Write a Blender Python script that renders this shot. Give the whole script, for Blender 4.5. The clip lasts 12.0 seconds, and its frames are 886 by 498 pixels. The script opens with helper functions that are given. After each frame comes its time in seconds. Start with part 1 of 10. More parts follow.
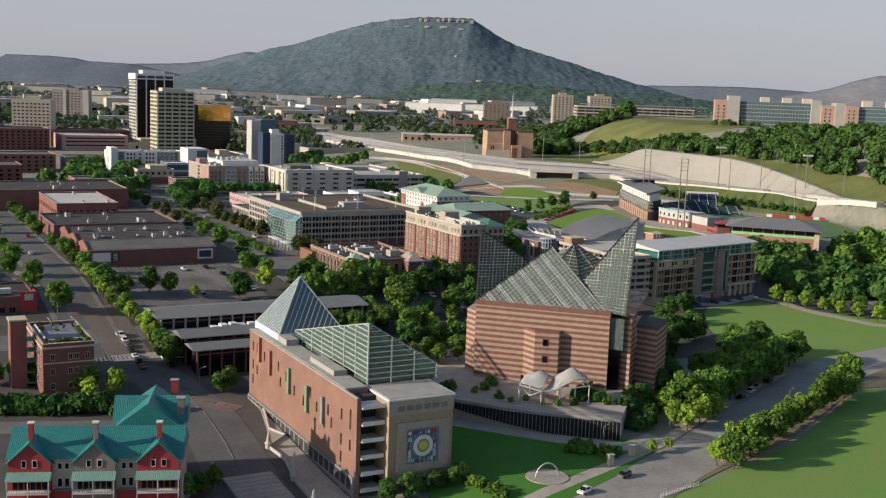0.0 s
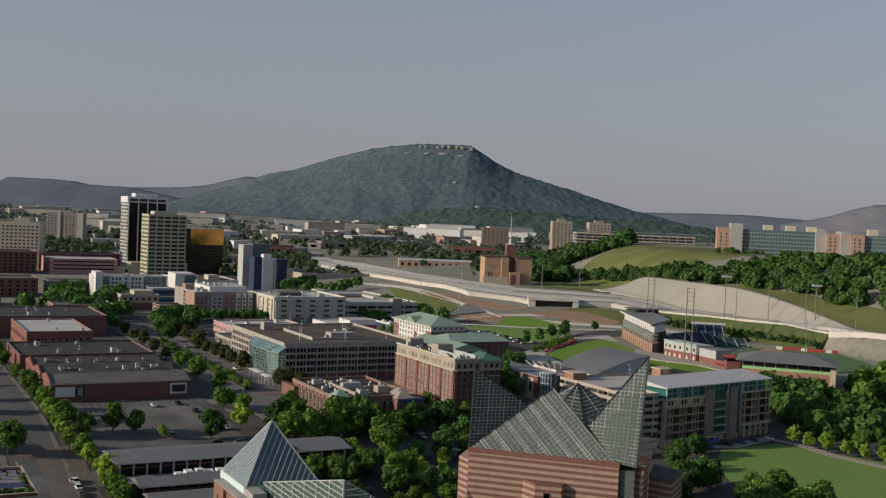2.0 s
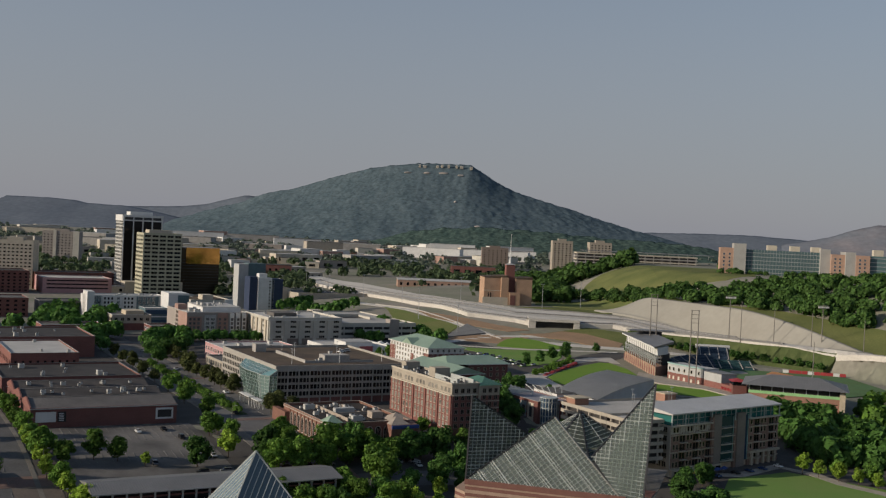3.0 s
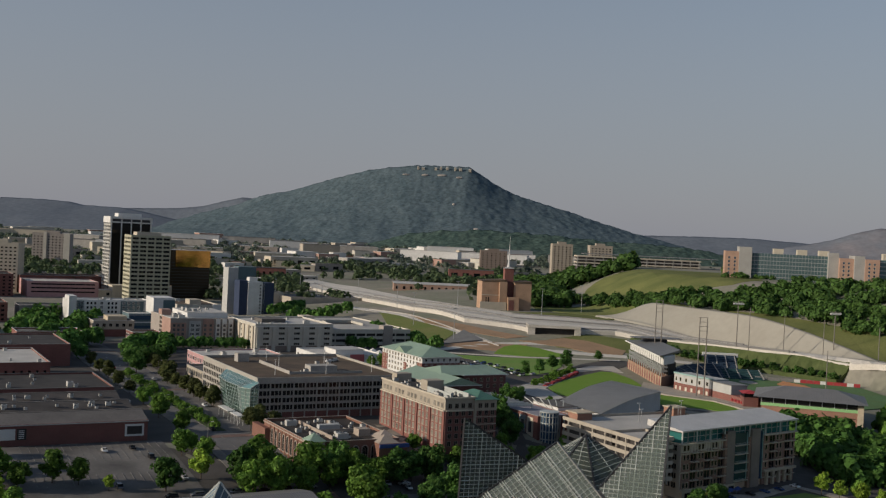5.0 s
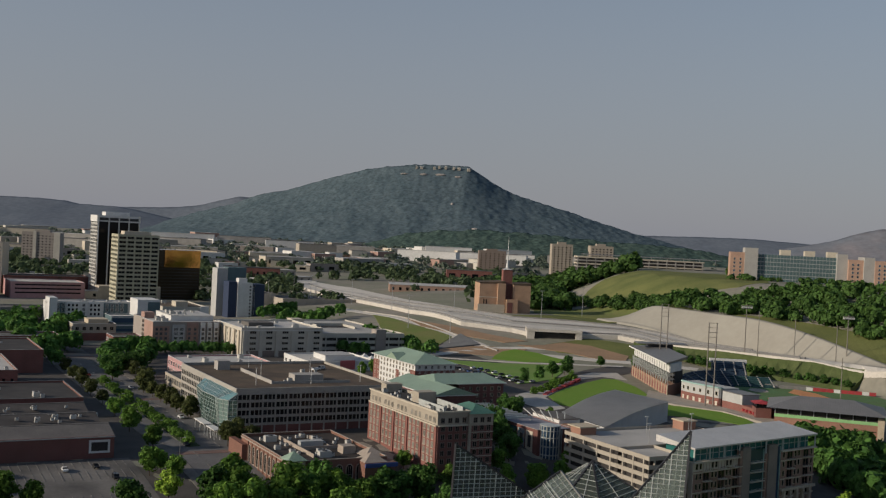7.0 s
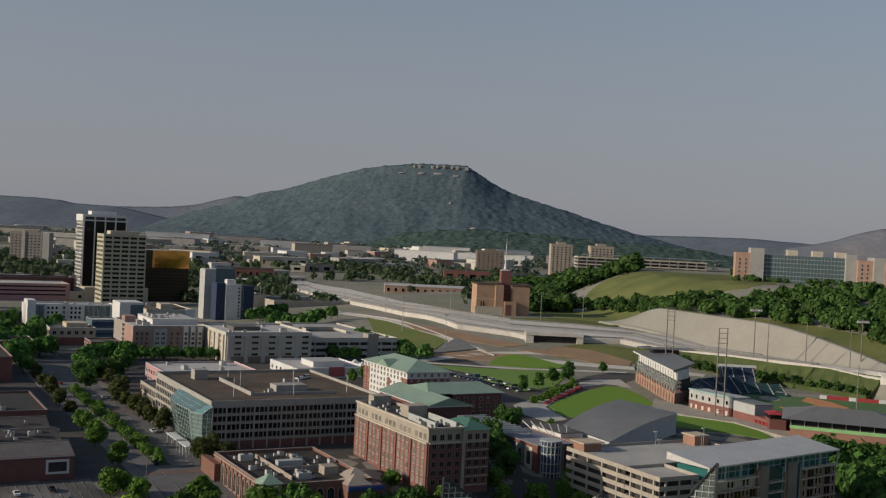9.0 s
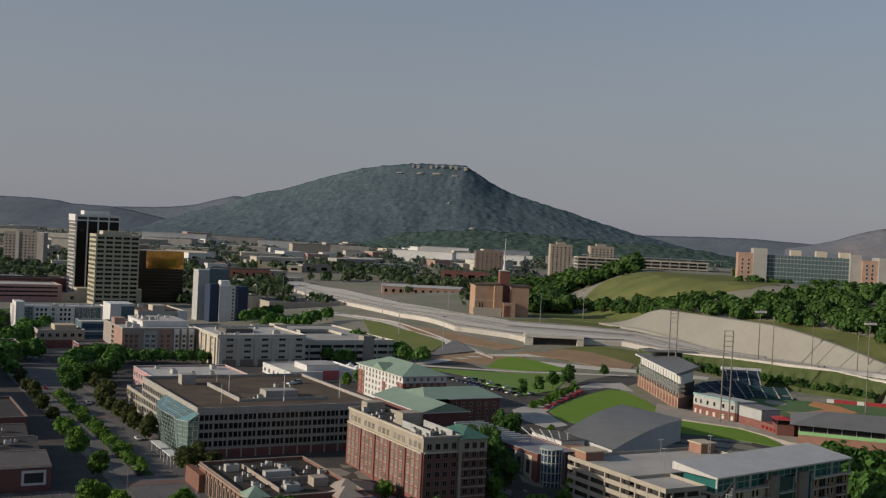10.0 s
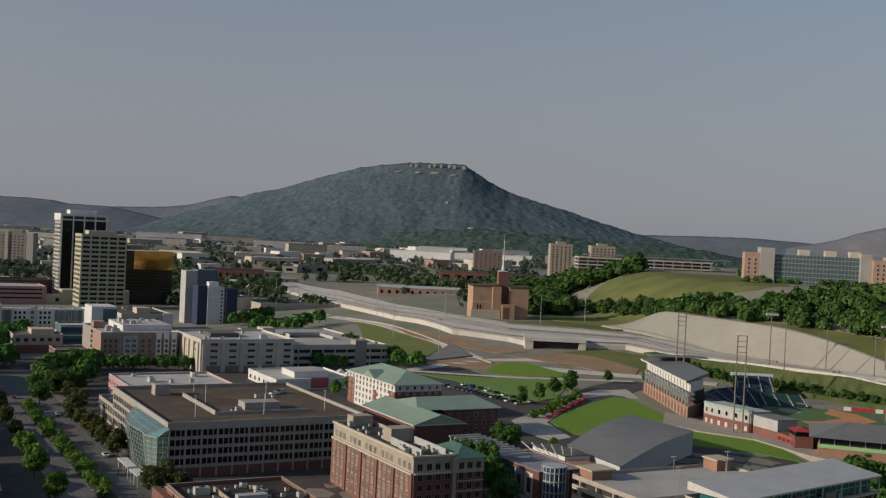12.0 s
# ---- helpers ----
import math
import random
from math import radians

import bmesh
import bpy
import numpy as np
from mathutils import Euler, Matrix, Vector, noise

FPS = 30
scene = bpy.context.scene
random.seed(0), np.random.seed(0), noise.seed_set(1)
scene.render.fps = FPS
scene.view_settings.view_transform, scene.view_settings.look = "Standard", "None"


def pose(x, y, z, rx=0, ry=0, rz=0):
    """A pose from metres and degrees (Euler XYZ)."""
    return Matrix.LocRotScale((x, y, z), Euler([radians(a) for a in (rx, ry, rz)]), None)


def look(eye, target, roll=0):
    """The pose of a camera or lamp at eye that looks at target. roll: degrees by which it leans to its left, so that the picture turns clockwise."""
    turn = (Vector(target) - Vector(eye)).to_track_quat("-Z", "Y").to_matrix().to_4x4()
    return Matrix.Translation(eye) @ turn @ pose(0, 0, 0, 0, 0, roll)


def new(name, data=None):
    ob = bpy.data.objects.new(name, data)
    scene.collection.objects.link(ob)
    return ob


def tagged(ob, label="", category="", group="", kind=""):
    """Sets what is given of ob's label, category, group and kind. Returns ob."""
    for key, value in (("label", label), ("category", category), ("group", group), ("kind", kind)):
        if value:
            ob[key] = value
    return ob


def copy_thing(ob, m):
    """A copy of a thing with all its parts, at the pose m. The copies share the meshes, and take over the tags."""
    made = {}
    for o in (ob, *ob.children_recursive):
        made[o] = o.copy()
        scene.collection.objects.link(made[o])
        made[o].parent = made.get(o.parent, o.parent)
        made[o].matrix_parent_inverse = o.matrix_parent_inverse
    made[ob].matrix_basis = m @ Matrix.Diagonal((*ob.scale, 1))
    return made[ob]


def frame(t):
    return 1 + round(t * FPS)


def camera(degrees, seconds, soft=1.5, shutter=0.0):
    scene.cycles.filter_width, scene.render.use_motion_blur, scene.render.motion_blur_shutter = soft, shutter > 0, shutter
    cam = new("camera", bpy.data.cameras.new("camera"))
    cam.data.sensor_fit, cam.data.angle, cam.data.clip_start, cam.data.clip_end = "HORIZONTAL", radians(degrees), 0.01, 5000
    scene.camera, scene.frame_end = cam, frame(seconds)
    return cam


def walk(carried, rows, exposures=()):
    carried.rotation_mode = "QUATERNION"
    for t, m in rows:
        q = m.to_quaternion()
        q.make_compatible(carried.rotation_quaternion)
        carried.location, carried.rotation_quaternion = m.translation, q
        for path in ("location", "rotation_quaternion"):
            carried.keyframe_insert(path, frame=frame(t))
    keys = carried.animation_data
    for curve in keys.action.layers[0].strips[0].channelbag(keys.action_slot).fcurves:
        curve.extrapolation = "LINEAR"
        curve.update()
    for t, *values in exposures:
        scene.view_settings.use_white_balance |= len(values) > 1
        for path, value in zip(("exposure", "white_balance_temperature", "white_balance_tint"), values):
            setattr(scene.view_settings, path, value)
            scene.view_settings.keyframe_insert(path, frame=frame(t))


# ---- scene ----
# camera: a drone that flies straight ahead and tilts up in its first seconds
cam = camera(44.0, 12.0, soft=1.25)
PATH = [
    (0, (0.20, 0.01, 89.03), (-68.67, 986.69, -58.33), 2.15),
    (0.5, (0.30, 8.73, 89.23), (-69.71, 999.64, -25.63), 2.24),
    (1, (0.36, 17.42, 89.26), (-70.96, 1011.50, 7.20), 2.38),
    (1.5, (0.28, 26.22, 89.11), (-71.99, 1022.15, 35.31), 2.48),
    (2, (0.37, 35.05, 88.89), (-72.79, 1031.78, 54.47), 2.55),
    (2.5, (0.45, 43.96, 88.71), (-73.28, 1040.98, 66.29), 2.59),
    (3, (0.42, 52.83, 88.57), (-73.69, 1049.94, 71.99), 2.69),
    (5, (0.34, 87.87, 88.70), (-73.00, 1085.08, 74.52), 2.77),
    (5.5, (0.23, 96.70, 88.78), (-72.89, 1093.92, 74.37), 2.84),
    (6, (0.20, 105.45, 88.80), (-72.74, 1102.69, 74.44), 2.84),
    (6.5, (0.21, 114.12, 88.89), (-72.51, 1111.37, 74.56), 2.86),
    (7, (0.22, 122.87, 88.98), (-72.23, 1120.14, 74.62), 2.89),
    (9, (0.17, 158.21, 89.12), (-71.03, 1155.57, 74.54), 2.89),
    (9.5, (0.19, 166.90, 89.02), (-70.55, 1164.29, 74.58), 2.88),
    (10, (0.13, 175.61, 88.94), (-70.27, 1173.02, 74.59), 2.87),
    (10.5, (0.12, 184.30, 88.81), (-69.94, 1181.74, 74.41), 2.85),
    (11, (0.06, 192.97, 88.63), (-69.75, 1190.43, 74.25), 2.85),
    (11.5, (0.03, 201.53, 88.52), (-69.79, 1198.98, 74.13), 2.84),
    (12, (-0.11, 210.00, 88.52), (-69.68, 1207.47, 74.12), 2.80),
]
walk(cam, [(t, look(eye, target, roll)) for t, eye, target, roll in PATH], [(0, 0.6), (0.5, 0.41), (1.0, 0.28), (2.5, -0.08), (12, -0.16)])

# ---- light: low morning sun over the left shoulder, pale hazy sky ----
world = bpy.data.worlds.new("world")
scene.world = world
world.use_nodes = True
wn = world.node_tree
sky = wn.nodes.new("ShaderNodeTexSky")
sky.sky_type = "NISHITA"
sky.sun_disc = False
SUN_FROM = Vector((-0.93, -0.36, 0.0)).normalized()
SUN_UP = radians(19)
sky.sun_elevation = SUN_UP
sky.sun_rotation = math.atan2(SUN_FROM.x, SUN_FROM.y)
sky.air_density, sky.dust_density, sky.ozone_density = 1.0, 1.0, 1.0
haze = wn.nodes.new("ShaderNodeMix")
haze.data_type = "RGBA"
up, split, fade = wn.nodes.new("ShaderNodeTexCoord"), wn.nodes.new("ShaderNodeSeparateXYZ"), wn.nodes.new("ShaderNodeMapRange")
wn.links.new(up.outputs["Generated"], split.inputs[0])
wn.links.new(split.outputs["Z"], fade.inputs["Value"])
fade.inputs["From Max"].default_value, fade.inputs["To Min"].default_value, fade.inputs["To Max"].default_value = 0.5, 0.85, 0.0
fade.interpolation_type = "SMOOTHSTEP"
wn.links.new(fade.outputs[0], haze.inputs["Factor"])
haze.inputs["B"].default_value = (2.75, 2.85, 3.35, 1.0)
wn.links.new(sky.outputs[0], haze.inputs["A"])
wn.links.new(haze.outputs["Result"], wn.nodes["Background"].inputs[0])
wn.nodes["Background"].inputs[1].default_value = 0.1
sun = new("sun", bpy.data.lights.new("sun", "SUN"))
sun.data.energy, sun.data.angle, sun.data.color = 4.0, radians(0.6), (1.0, 0.88, 0.72)
sun_dir = Vector((SUN_FROM.x * math.cos(SUN_UP), SUN_FROM.y * math.cos(SUN_UP), math.sin(SUN_UP)))
sun.matrix_world = look(sun_dir * 300, (0, 0, 0))

# ---- materials ----
def mat(name, colour, rough=0.8, metal=0.0, second=None, scale=0.4, amount=0.5, fine=6.0, bump=0.15, spread=0.0, spec=0.3, grain=0.14):
    """A surface of two mixed tones: large stains and fine grain, with relief; spread: lightness that differs from object to object."""
    m = bpy.data.materials.new(name)
    m.use_nodes = True
    nt = m.node_tree
    n, l = nt.nodes, nt.links
    bsdf = n["Principled BSDF"]
    second = second or tuple(c * 0.72 for c in colour)
    geo = n.new("ShaderNodeNewGeometry")
    big = n.new("ShaderNodeTexNoise")
    big.inputs["Scale"].default_value, big.inputs["Detail"].default_value = scale, 5
    small = n.new("ShaderNodeTexNoise")
    small.inputs["Scale"].default_value, small.inputs["Detail"].default_value = fine, 3
    for tex in (big, small):
        l.new(geo.outputs["Position"], tex.inputs["Vector"])
    ramp = n.new("ShaderNodeMapRange")
    ramp.inputs["From Min"].default_value, ramp.inputs["From Max"].default_value = 0.35, 0.68
    ramp.inputs["To Max"].default_value = amount
    l.new(big.outputs["Fac"], ramp.inputs["Value"])
    mix = n.new("ShaderNodeMix")
    mix.data_type = "RGBA"
    mix.inputs["A"].default_value, mix.inputs["B"].default_value = (*colour, 1), (*second, 1)
    l.new(ramp.outputs[0], mix.inputs["Factor"])
    hsv = n.new("ShaderNodeHueSaturation")
    val = n.new("ShaderNodeMapRange")
    val.inputs["From Min"].default_value, val.inputs["From Max"].default_value = 0.25, 0.75
    val.inputs["To Min"].default_value, val.inputs["To Max"].default_value = 1 - grain, 1 + grain
    l.new(small.outputs["Fac"], val.inputs["Value"])
    last = val.outputs[0]
    if spread:
        info = n.new("ShaderNodeObjectInfo")
        more = n.new("ShaderNodeMapRange")
        more.inputs["To Min"].default_value, more.inputs["To Max"].default_value = 1 - spread, 1 + spread
        l.new(info.outputs["Random"], more.inputs["Value"])
        times = n.new("ShaderNodeMath")
        times.operation = "MULTIPLY"
        l.new(last, times.inputs[0]), l.new(more.outputs[0], times.inputs[1])
        last = times.outputs[0]
    l.new(last, hsv.inputs["Value"])
    l.new(mix.outputs["Result"], hsv.inputs["Color"])
    l.new(hsv.outputs["Color"], bsdf.inputs["Base Color"])
    bsdf.inputs["Roughness"].default_value, bsdf.inputs["Metallic"].default_value = rough, metal
    bsdf.inputs["Specular IOR Level"].default_value = spec
    if bump:
        b = n.new("ShaderNodeBump")
        b.inputs["Strength"].default_value, b.inputs["Distance"].default_value = bump, 0.05
        l.new(small.outputs["Fac"], b.inputs["Height"])
        l.new(b.outputs["Normal"], bsdf.inputs["Normal"])
    return m


def leafy(name, colour, second, spread=0.3):
    m = mat(name, colour, 0.7, second=second, scale=0.25, amount=0.9, fine=2.2, bump=0.0, spread=spread, spec=0.15)
    n, l = m.node_tree.nodes, m.node_tree.links
    isl, hue = n.new("ShaderNodeNewGeometry"), n["Hue/Saturation/Value"]
    vary, times = n.new("ShaderNodeMapRange"), n.new("ShaderNodeMath")
    vary.inputs["To Min"].default_value, vary.inputs["To Max"].default_value = 0.6, 1.4
    l.new(isl.outputs["Random Per Island"], vary.inputs["Value"])
    times.operation = "MULTIPLY"
    source = hue.inputs["Value"].links[0].from_socket
    l.new(source, times.inputs[0]), l.new(vary.outputs[0], times.inputs[1])
    l.new(times.outputs[0], hue.inputs["Value"])
    through_leaf, both = n.new("ShaderNodeBsdfTranslucent"), n.new("ShaderNodeMixShader")
    both.inputs["Fac"].default_value = 0.28
    l.new(hue.outputs["Color"], through_leaf.inputs["Color"])
    l.new(n["Principled BSDF"].outputs[0], both.inputs[1]), l.new(through_leaf.outputs[0], both.inputs[2])
    l.new(both.outputs[0], n["Material Output"].inputs["Surface"])
    return m


def glassy(name, tint, rough=0.08, clear=0.0):
    """Window glass: dark behind, with a sky-bright gloss; clear lets light through."""
    m = bpy.data.materials.new(name)
    m.use_nodes = True
    nt = m.node_tree
    n, l = nt.nodes, nt.links
    bsdf = n["Principled BSDF"]
    bsdf.inputs["Base Color"].default_value = (*tint, 1)
    bsdf.inputs["Roughness"].default_value = rough
    bsdf.inputs["Specular IOR Level"].default_value = 0.22
    info = n.new("ShaderNodeObjectInfo")
    hsv, val = n.new("ShaderNodeHueSaturation"), n.new("ShaderNodeMapRange")
    val.inputs["To Min"].default_value, val.inputs["To Max"].default_value = 0.55, 1.5
    l.new(info.outputs["Random"], val.inputs["Value"])
    l.new(val.outputs[0], hsv.inputs["Value"])
    hsv.inputs["Color"].default_value = (*tint, 1)
    l.new(hsv.outputs["Color"], bsdf.inputs["Base Color"])
    if clear:
        see = n.new("ShaderNodeBsdfTransparent")
        see.inputs["Color"].default_value = (0.85, 0.93, 0.9, 1)
        mix = n.new("ShaderNodeMixShader")
        mix.inputs["Fac"].default_value = clear
        l.new(bsdf.outputs[0], mix.inputs[1]), l.new(see.outputs[0], mix.inputs[2])
        l.new(mix.outputs[0], n["Material Output"].inputs["Surface"])
    return m


def bricky(name, colour, mortar, size=0.9):
    """Brick courses too small to tell apart, over stained and sun-bleached walls."""
    m = mat(name, colour, 0.9, second=tuple(c * 0.68 for c in colour), scale=0.16, amount=0.7, fine=3.0, bump=0.1)
    n, l = m.node_tree.nodes, m.node_tree.links
    geo, wave = n.new("ShaderNodeNewGeometry"), n.new("ShaderNodeTexWave")
    wave.bands_direction = "Z"
    wave.inputs["Scale"].default_value = size
    wave.inputs["Distortion"].default_value = 0.6
    l.new(geo.outputs["Position"], wave.inputs["Vector"])
    blend, strength = n.new("ShaderNodeMix"), n.new("ShaderNodeMath")
    blend.data_type = "RGBA"
    strength.operation, strength.inputs[1].default_value = "MULTIPLY", 0.22
    l.new(wave.outputs["Fac"], strength.inputs[0])
    l.new(strength.outputs[0], blend.inputs["Factor"])
    hue = n["Hue/Saturation/Value"]
    source = hue.outputs["Color"]
    l.new(source, blend.inputs["A"])
    blend.inputs["B"].default_value = (*mortar, 1)
    l.new(blend.outputs["Result"], n["Principled BSDF"].inputs["Base Color"])
    return m


def ribbed(name, colour, per_metre=2.2, axis="X", rough=0.45):
    """Standing-seam metal sheet with raised ribs."""
    m = mat(name, colour, rough, 0.2, second=tuple(c * 0.8 for c in colour), scale=0.12, amount=0.7, fine=1.5, bump=0.0)
    n, l = m.node_tree.nodes, m.node_tree.links
    co, wave, bump = n.new("ShaderNodeTexCoord"), n.new("ShaderNodeTexWave"), n.new("ShaderNodeBump")
    wave.bands_direction = axis
    wave.inputs["Scale"].default_value = per_metre / 3.2
    l.new(co.outputs["Object"], wave.inputs["Vector"])
    bump.inputs["Strength"].default_value, bump.inputs["Distance"].default_value = 0.6, 0.08
    l.new(wave.outputs["Fac"], bump.inputs["Height"])
    l.new(bump.outputs["Normal"], n["Principled BSDF"].inputs["Normal"])
    return m


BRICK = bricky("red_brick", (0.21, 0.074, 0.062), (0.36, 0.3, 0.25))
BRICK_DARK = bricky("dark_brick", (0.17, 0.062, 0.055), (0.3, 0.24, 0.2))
BRICK_ORANGE = bricky("orange_brick", (0.31, 0.155, 0.11), (0.5, 0.4, 0.3))
BRICK_PALE = bricky("pale_brick", (0.5, 0.36, 0.25), (0.6, 0.52, 0.42))
SAND = mat("sandstone", (0.5, 0.42, 0.31), 0.85, fine=2)
CREAM_GREY = mat("weathered_cream_stucco", (0.37, 0.325, 0.265), 0.9, scale=0.2, fine=3)
CREAM = mat("cream_stucco", (0.52, 0.46, 0.37), 0.9, scale=0.2, fine=3)
WHITE = mat("white_paint", (0.64, 0.63, 0.61), 0.7, scale=0.2, amount=0.4)
CONCRETE = mat("concrete", (0.36, 0.34, 0.315), 0.9, scale=0.15, amount=0.7, fine=1.8)
CONCRETE_DARK = mat("grey_concrete", (0.2, 0.196, 0.19), 0.9, scale=0.15, amount=0.7, fine=1.8)
PALE_FILL = mat("pale_concrete_slope", (0.33, 0.31, 0.265), 0.95, second=(0.29, 0.27, 0.23), scale=0.03, amount=0.9, fine=0.25, bump=0.0, grain=0.05)
EARTH = mat("bare_red_earth", (0.34, 0.215, 0.13), 0.95, second=(0.25, 0.17, 0.105), scale=0.06, amount=0.9, fine=0.8)
ASPHALT = mat("worn_asphalt", (0.145, 0.14, 0.138), 0.9, second=(0.105, 0.101, 0.1), scale=0.09, amount=0.9, fine=1.2)
PAVING = mat("paving", (0.086, 0.077, 0.07), 0.9, second=(0.06, 0.054, 0.05), scale=0.1, amount=0.9, fine=1.5)
ROAD_BROWN = mat("brown_worn_asphalt", (0.15, 0.122, 0.102), 0.9, second=(0.11, 0.092, 0.08), scale=0.1, amount=0.9, fine=1.2)
PAVING_MID = mat("worn_pavement_slabs", (0.19, 0.172, 0.152), 0.9, second=(0.13, 0.118, 0.105), scale=0.2, amount=0.9, fine=1.2)
PAVER_RED = mat("red_pavers", (0.19, 0.12, 0.1), 0.9, second=(0.13, 0.09, 0.08), scale=0.15, amount=0.9, fine=1.5)
LAWN = mat("mown_lawn", (0.145, 0.25, 0.062), 0.95, second=(0.18, 0.24, 0.078), scale=0.05, amount=0.8, fine=1.6, spec=0.05)
LAWN_OLIVE = mat("olive_grass", (0.15, 0.185, 0.06), 0.95, second=(0.2, 0.19, 0.08), scale=0.05, amount=0.8, fine=1.2, spec=0.05)
LAWN_DRY = mat("dry_grass", (0.17, 0.178, 0.066), 0.95, second=(0.1, 0.12, 0.045), scale=0.03, amount=0.9, fine=0.8, spec=0.05)
# Grass and soil tones, both lightened to take in distance haze.
VALLEY = mat("valley_floor", (0.2, 0.205, 0.15), 0.95, second=(0.28, 0.25, 0.22), scale=0.012, amount=0.9, fine=0.15, spec=0.05)
# Dark roof felt, also used for blocks that stand in for shade.
ROOF_AND_SHADE = mat("dark_roof_felt_and_shade", (0.035, 0.033, 0.033), 0.9, second=(0.062, 0.055, 0.052), scale=0.12, amount=0.9, fine=1.2)
ROOF_GREY = mat("grey_roof_gravel", (0.14, 0.13, 0.12), 0.9, second=(0.08, 0.075, 0.07), scale=0.12, amount=0.9, fine=1.5)
ROOF_BROWN = mat("brown_roof_gravel", (0.125, 0.09, 0.06), 0.9, second=(0.062, 0.046, 0.035), scale=0.08, amount=0.9, fine=1.2)
ROOF_WHITE = mat("white_roof_membrane", (0.5, 0.48, 0.45), 0.8, scale=0.1, amount=0.6)
GREEN_ROOF = ribbed("verdigris_metal_roof", (0.3, 0.4, 0.3))
GREEN_DARK = ribbed("green_metal_roof", (0.09, 0.2, 0.15))
TEAL_ROOF = ribbed("teal_metal_roof", (0.035, 0.2, 0.19))
METAL_ROOF = ribbed("grey_metal_roof", (0.21, 0.2, 0.19), 1.2)
ASPHALT_GREY = mat("faded_grey_asphalt", (0.11, 0.107, 0.108), 0.9, second=(0.08, 0.078, 0.079), scale=0.09, amount=0.9, fine=1.2)
LOT = mat("parking_asphalt", (0.17, 0.158, 0.147), 0.9, second=(0.07, 0.066, 0.063), scale=0.05, amount=1.0, fine=0.8)
DUST = mat("dusty_ground", (0.17, 0.135, 0.1), 0.95, second=(0.13, 0.13, 0.07), scale=0.12, amount=1.0, fine=1.0)
ROOF_DUST = mat("weathered_grey_roof", (0.15, 0.138, 0.13), 0.9, second=(0.1, 0.093, 0.09), scale=0.1, amount=0.9, fine=1.2)
ROOF_SHED = mat("dusty_roof_felt", (0.085, 0.076, 0.072), 0.9, second=(0.045, 0.041, 0.04), scale=0.1, amount=0.9, fine=1.2)
METAL_PALE = ribbed("pale_metal_roof", (0.55, 0.53, 0.505), 1.2)
STEEL = mat("galvanised_steel", (0.45, 0.45, 0.45), 0.5, 0.6, bump=0.05)
STEEL_DULL = mat("weathered_steel", (0.22, 0.2, 0.18), 0.7, 0.2)
DARK_STEEL = mat("dark_steel", (0.05, 0.05, 0.055), 0.5, 0.4, bump=0.05)
GLASS = glassy("dark_glass", (0.007, 0.008, 0.01))
GLASS_PALE_PANE = glassy("pale_pane_glass", (0.22, 0.21, 0.19), 0.15)
GLASS_SKY = glassy("pale_reflecting_glass", (0.1, 0.105, 0.11), 0.12)
GLASS_BLUE = glassy("blue_glass", (0.03, 0.055, 0.09))
GLASS_GREEN = glassy("green_glass", (0.045, 0.19, 0.18), 0.1)
GLASS_TEAL = glassy("teal_curtain_glass", (0.035, 0.085, 0.082), 0.1)
LAWN_BRIGHT = mat("fresh_green_lawn", (0.14, 0.245, 0.04), 0.95, second=(0.165, 0.245, 0.05), scale=0.05, amount=0.8, fine=1.6, spec=0.05)
BANK_GRASS = mat("rough_bank_grass", (0.09, 0.11, 0.045), 0.95, second=(0.06, 0.08, 0.03), scale=0.15, amount=1.0, fine=1.2, spec=0.05)
GROUNDCOVER = mat("low_shrub_cover", (0.055, 0.08, 0.032), 0.95, second=(0.03, 0.05, 0.02), scale=0.5, amount=1.0, fine=3.0, bump=0.6)
LAWN_DEEP = mat("deep_green_lawn", (0.055, 0.165, 0.03), 0.95, second=(0.08, 0.18, 0.04), scale=0.08, amount=0.8, fine=1.6, spec=0.05)
GLASS_GOLD = mat("gold_mirror_glass", (0.62, 0.36, 0.13), 0.06, 1.0, second=(0.42, 0.23, 0.08), scale=0.13, amount=0.8, fine=0.22, bump=0.25)
GLASS_CLEAR = glassy("skylight_glass", (0.14, 0.17, 0.17), 0.12, clear=0.45)
RED_PAINT = mat("red_paint", (0.36, 0.045, 0.05), 0.7)
TEAL_RAIL = mat("pale_teal_rail", (0.3, 0.45, 0.42), 0.6)
TEAL_PAINT = mat("teal_paint", (0.12, 0.3, 0.27), 0.7)
BLUE_SEAT = mat("navy_seats", (0.03, 0.055, 0.09), 0.6)
GREEN_PAINT = mat("green_paint", (0.3, 0.55, 0.25), 0.7)
PINK = mat("pink_stucco", (0.46, 0.27, 0.27), 0.9)
TAUPE = mat("taupe_render", (0.24, 0.19, 0.16), 0.9)
BEIGE = mat("beige_render", (0.4, 0.355, 0.295), 0.9, scale=0.2)
STRIPE_DARK = mat("dark_brick_band", (0.19, 0.09, 0.073), 0.9, scale=0.5, amount=0.6, fine=4)
STRIPE_PALE = mat("pale_brick_band", (0.37, 0.265, 0.2), 0.9, scale=0.5, amount=0.6, fine=4)
BARK = mat("bark", (0.1, 0.075, 0.055), 0.95)
LEAF = leafy("summer_leaves", (0.13, 0.235, 0.036), (0.068, 0.14, 0.026))
LEAF_LIGHT = leafy("bright_leaves", (0.27, 0.385, 0.05), (0.175, 0.275, 0.038), 0.2)
LEAF_OLIVE = leafy("olive_leaves", (0.1, 0.115, 0.035), (0.058, 0.074, 0.026))
LEAF_DARK = leafy("dark_leaves", (0.08, 0.17, 0.034), (0.045, 0.1, 0.025))
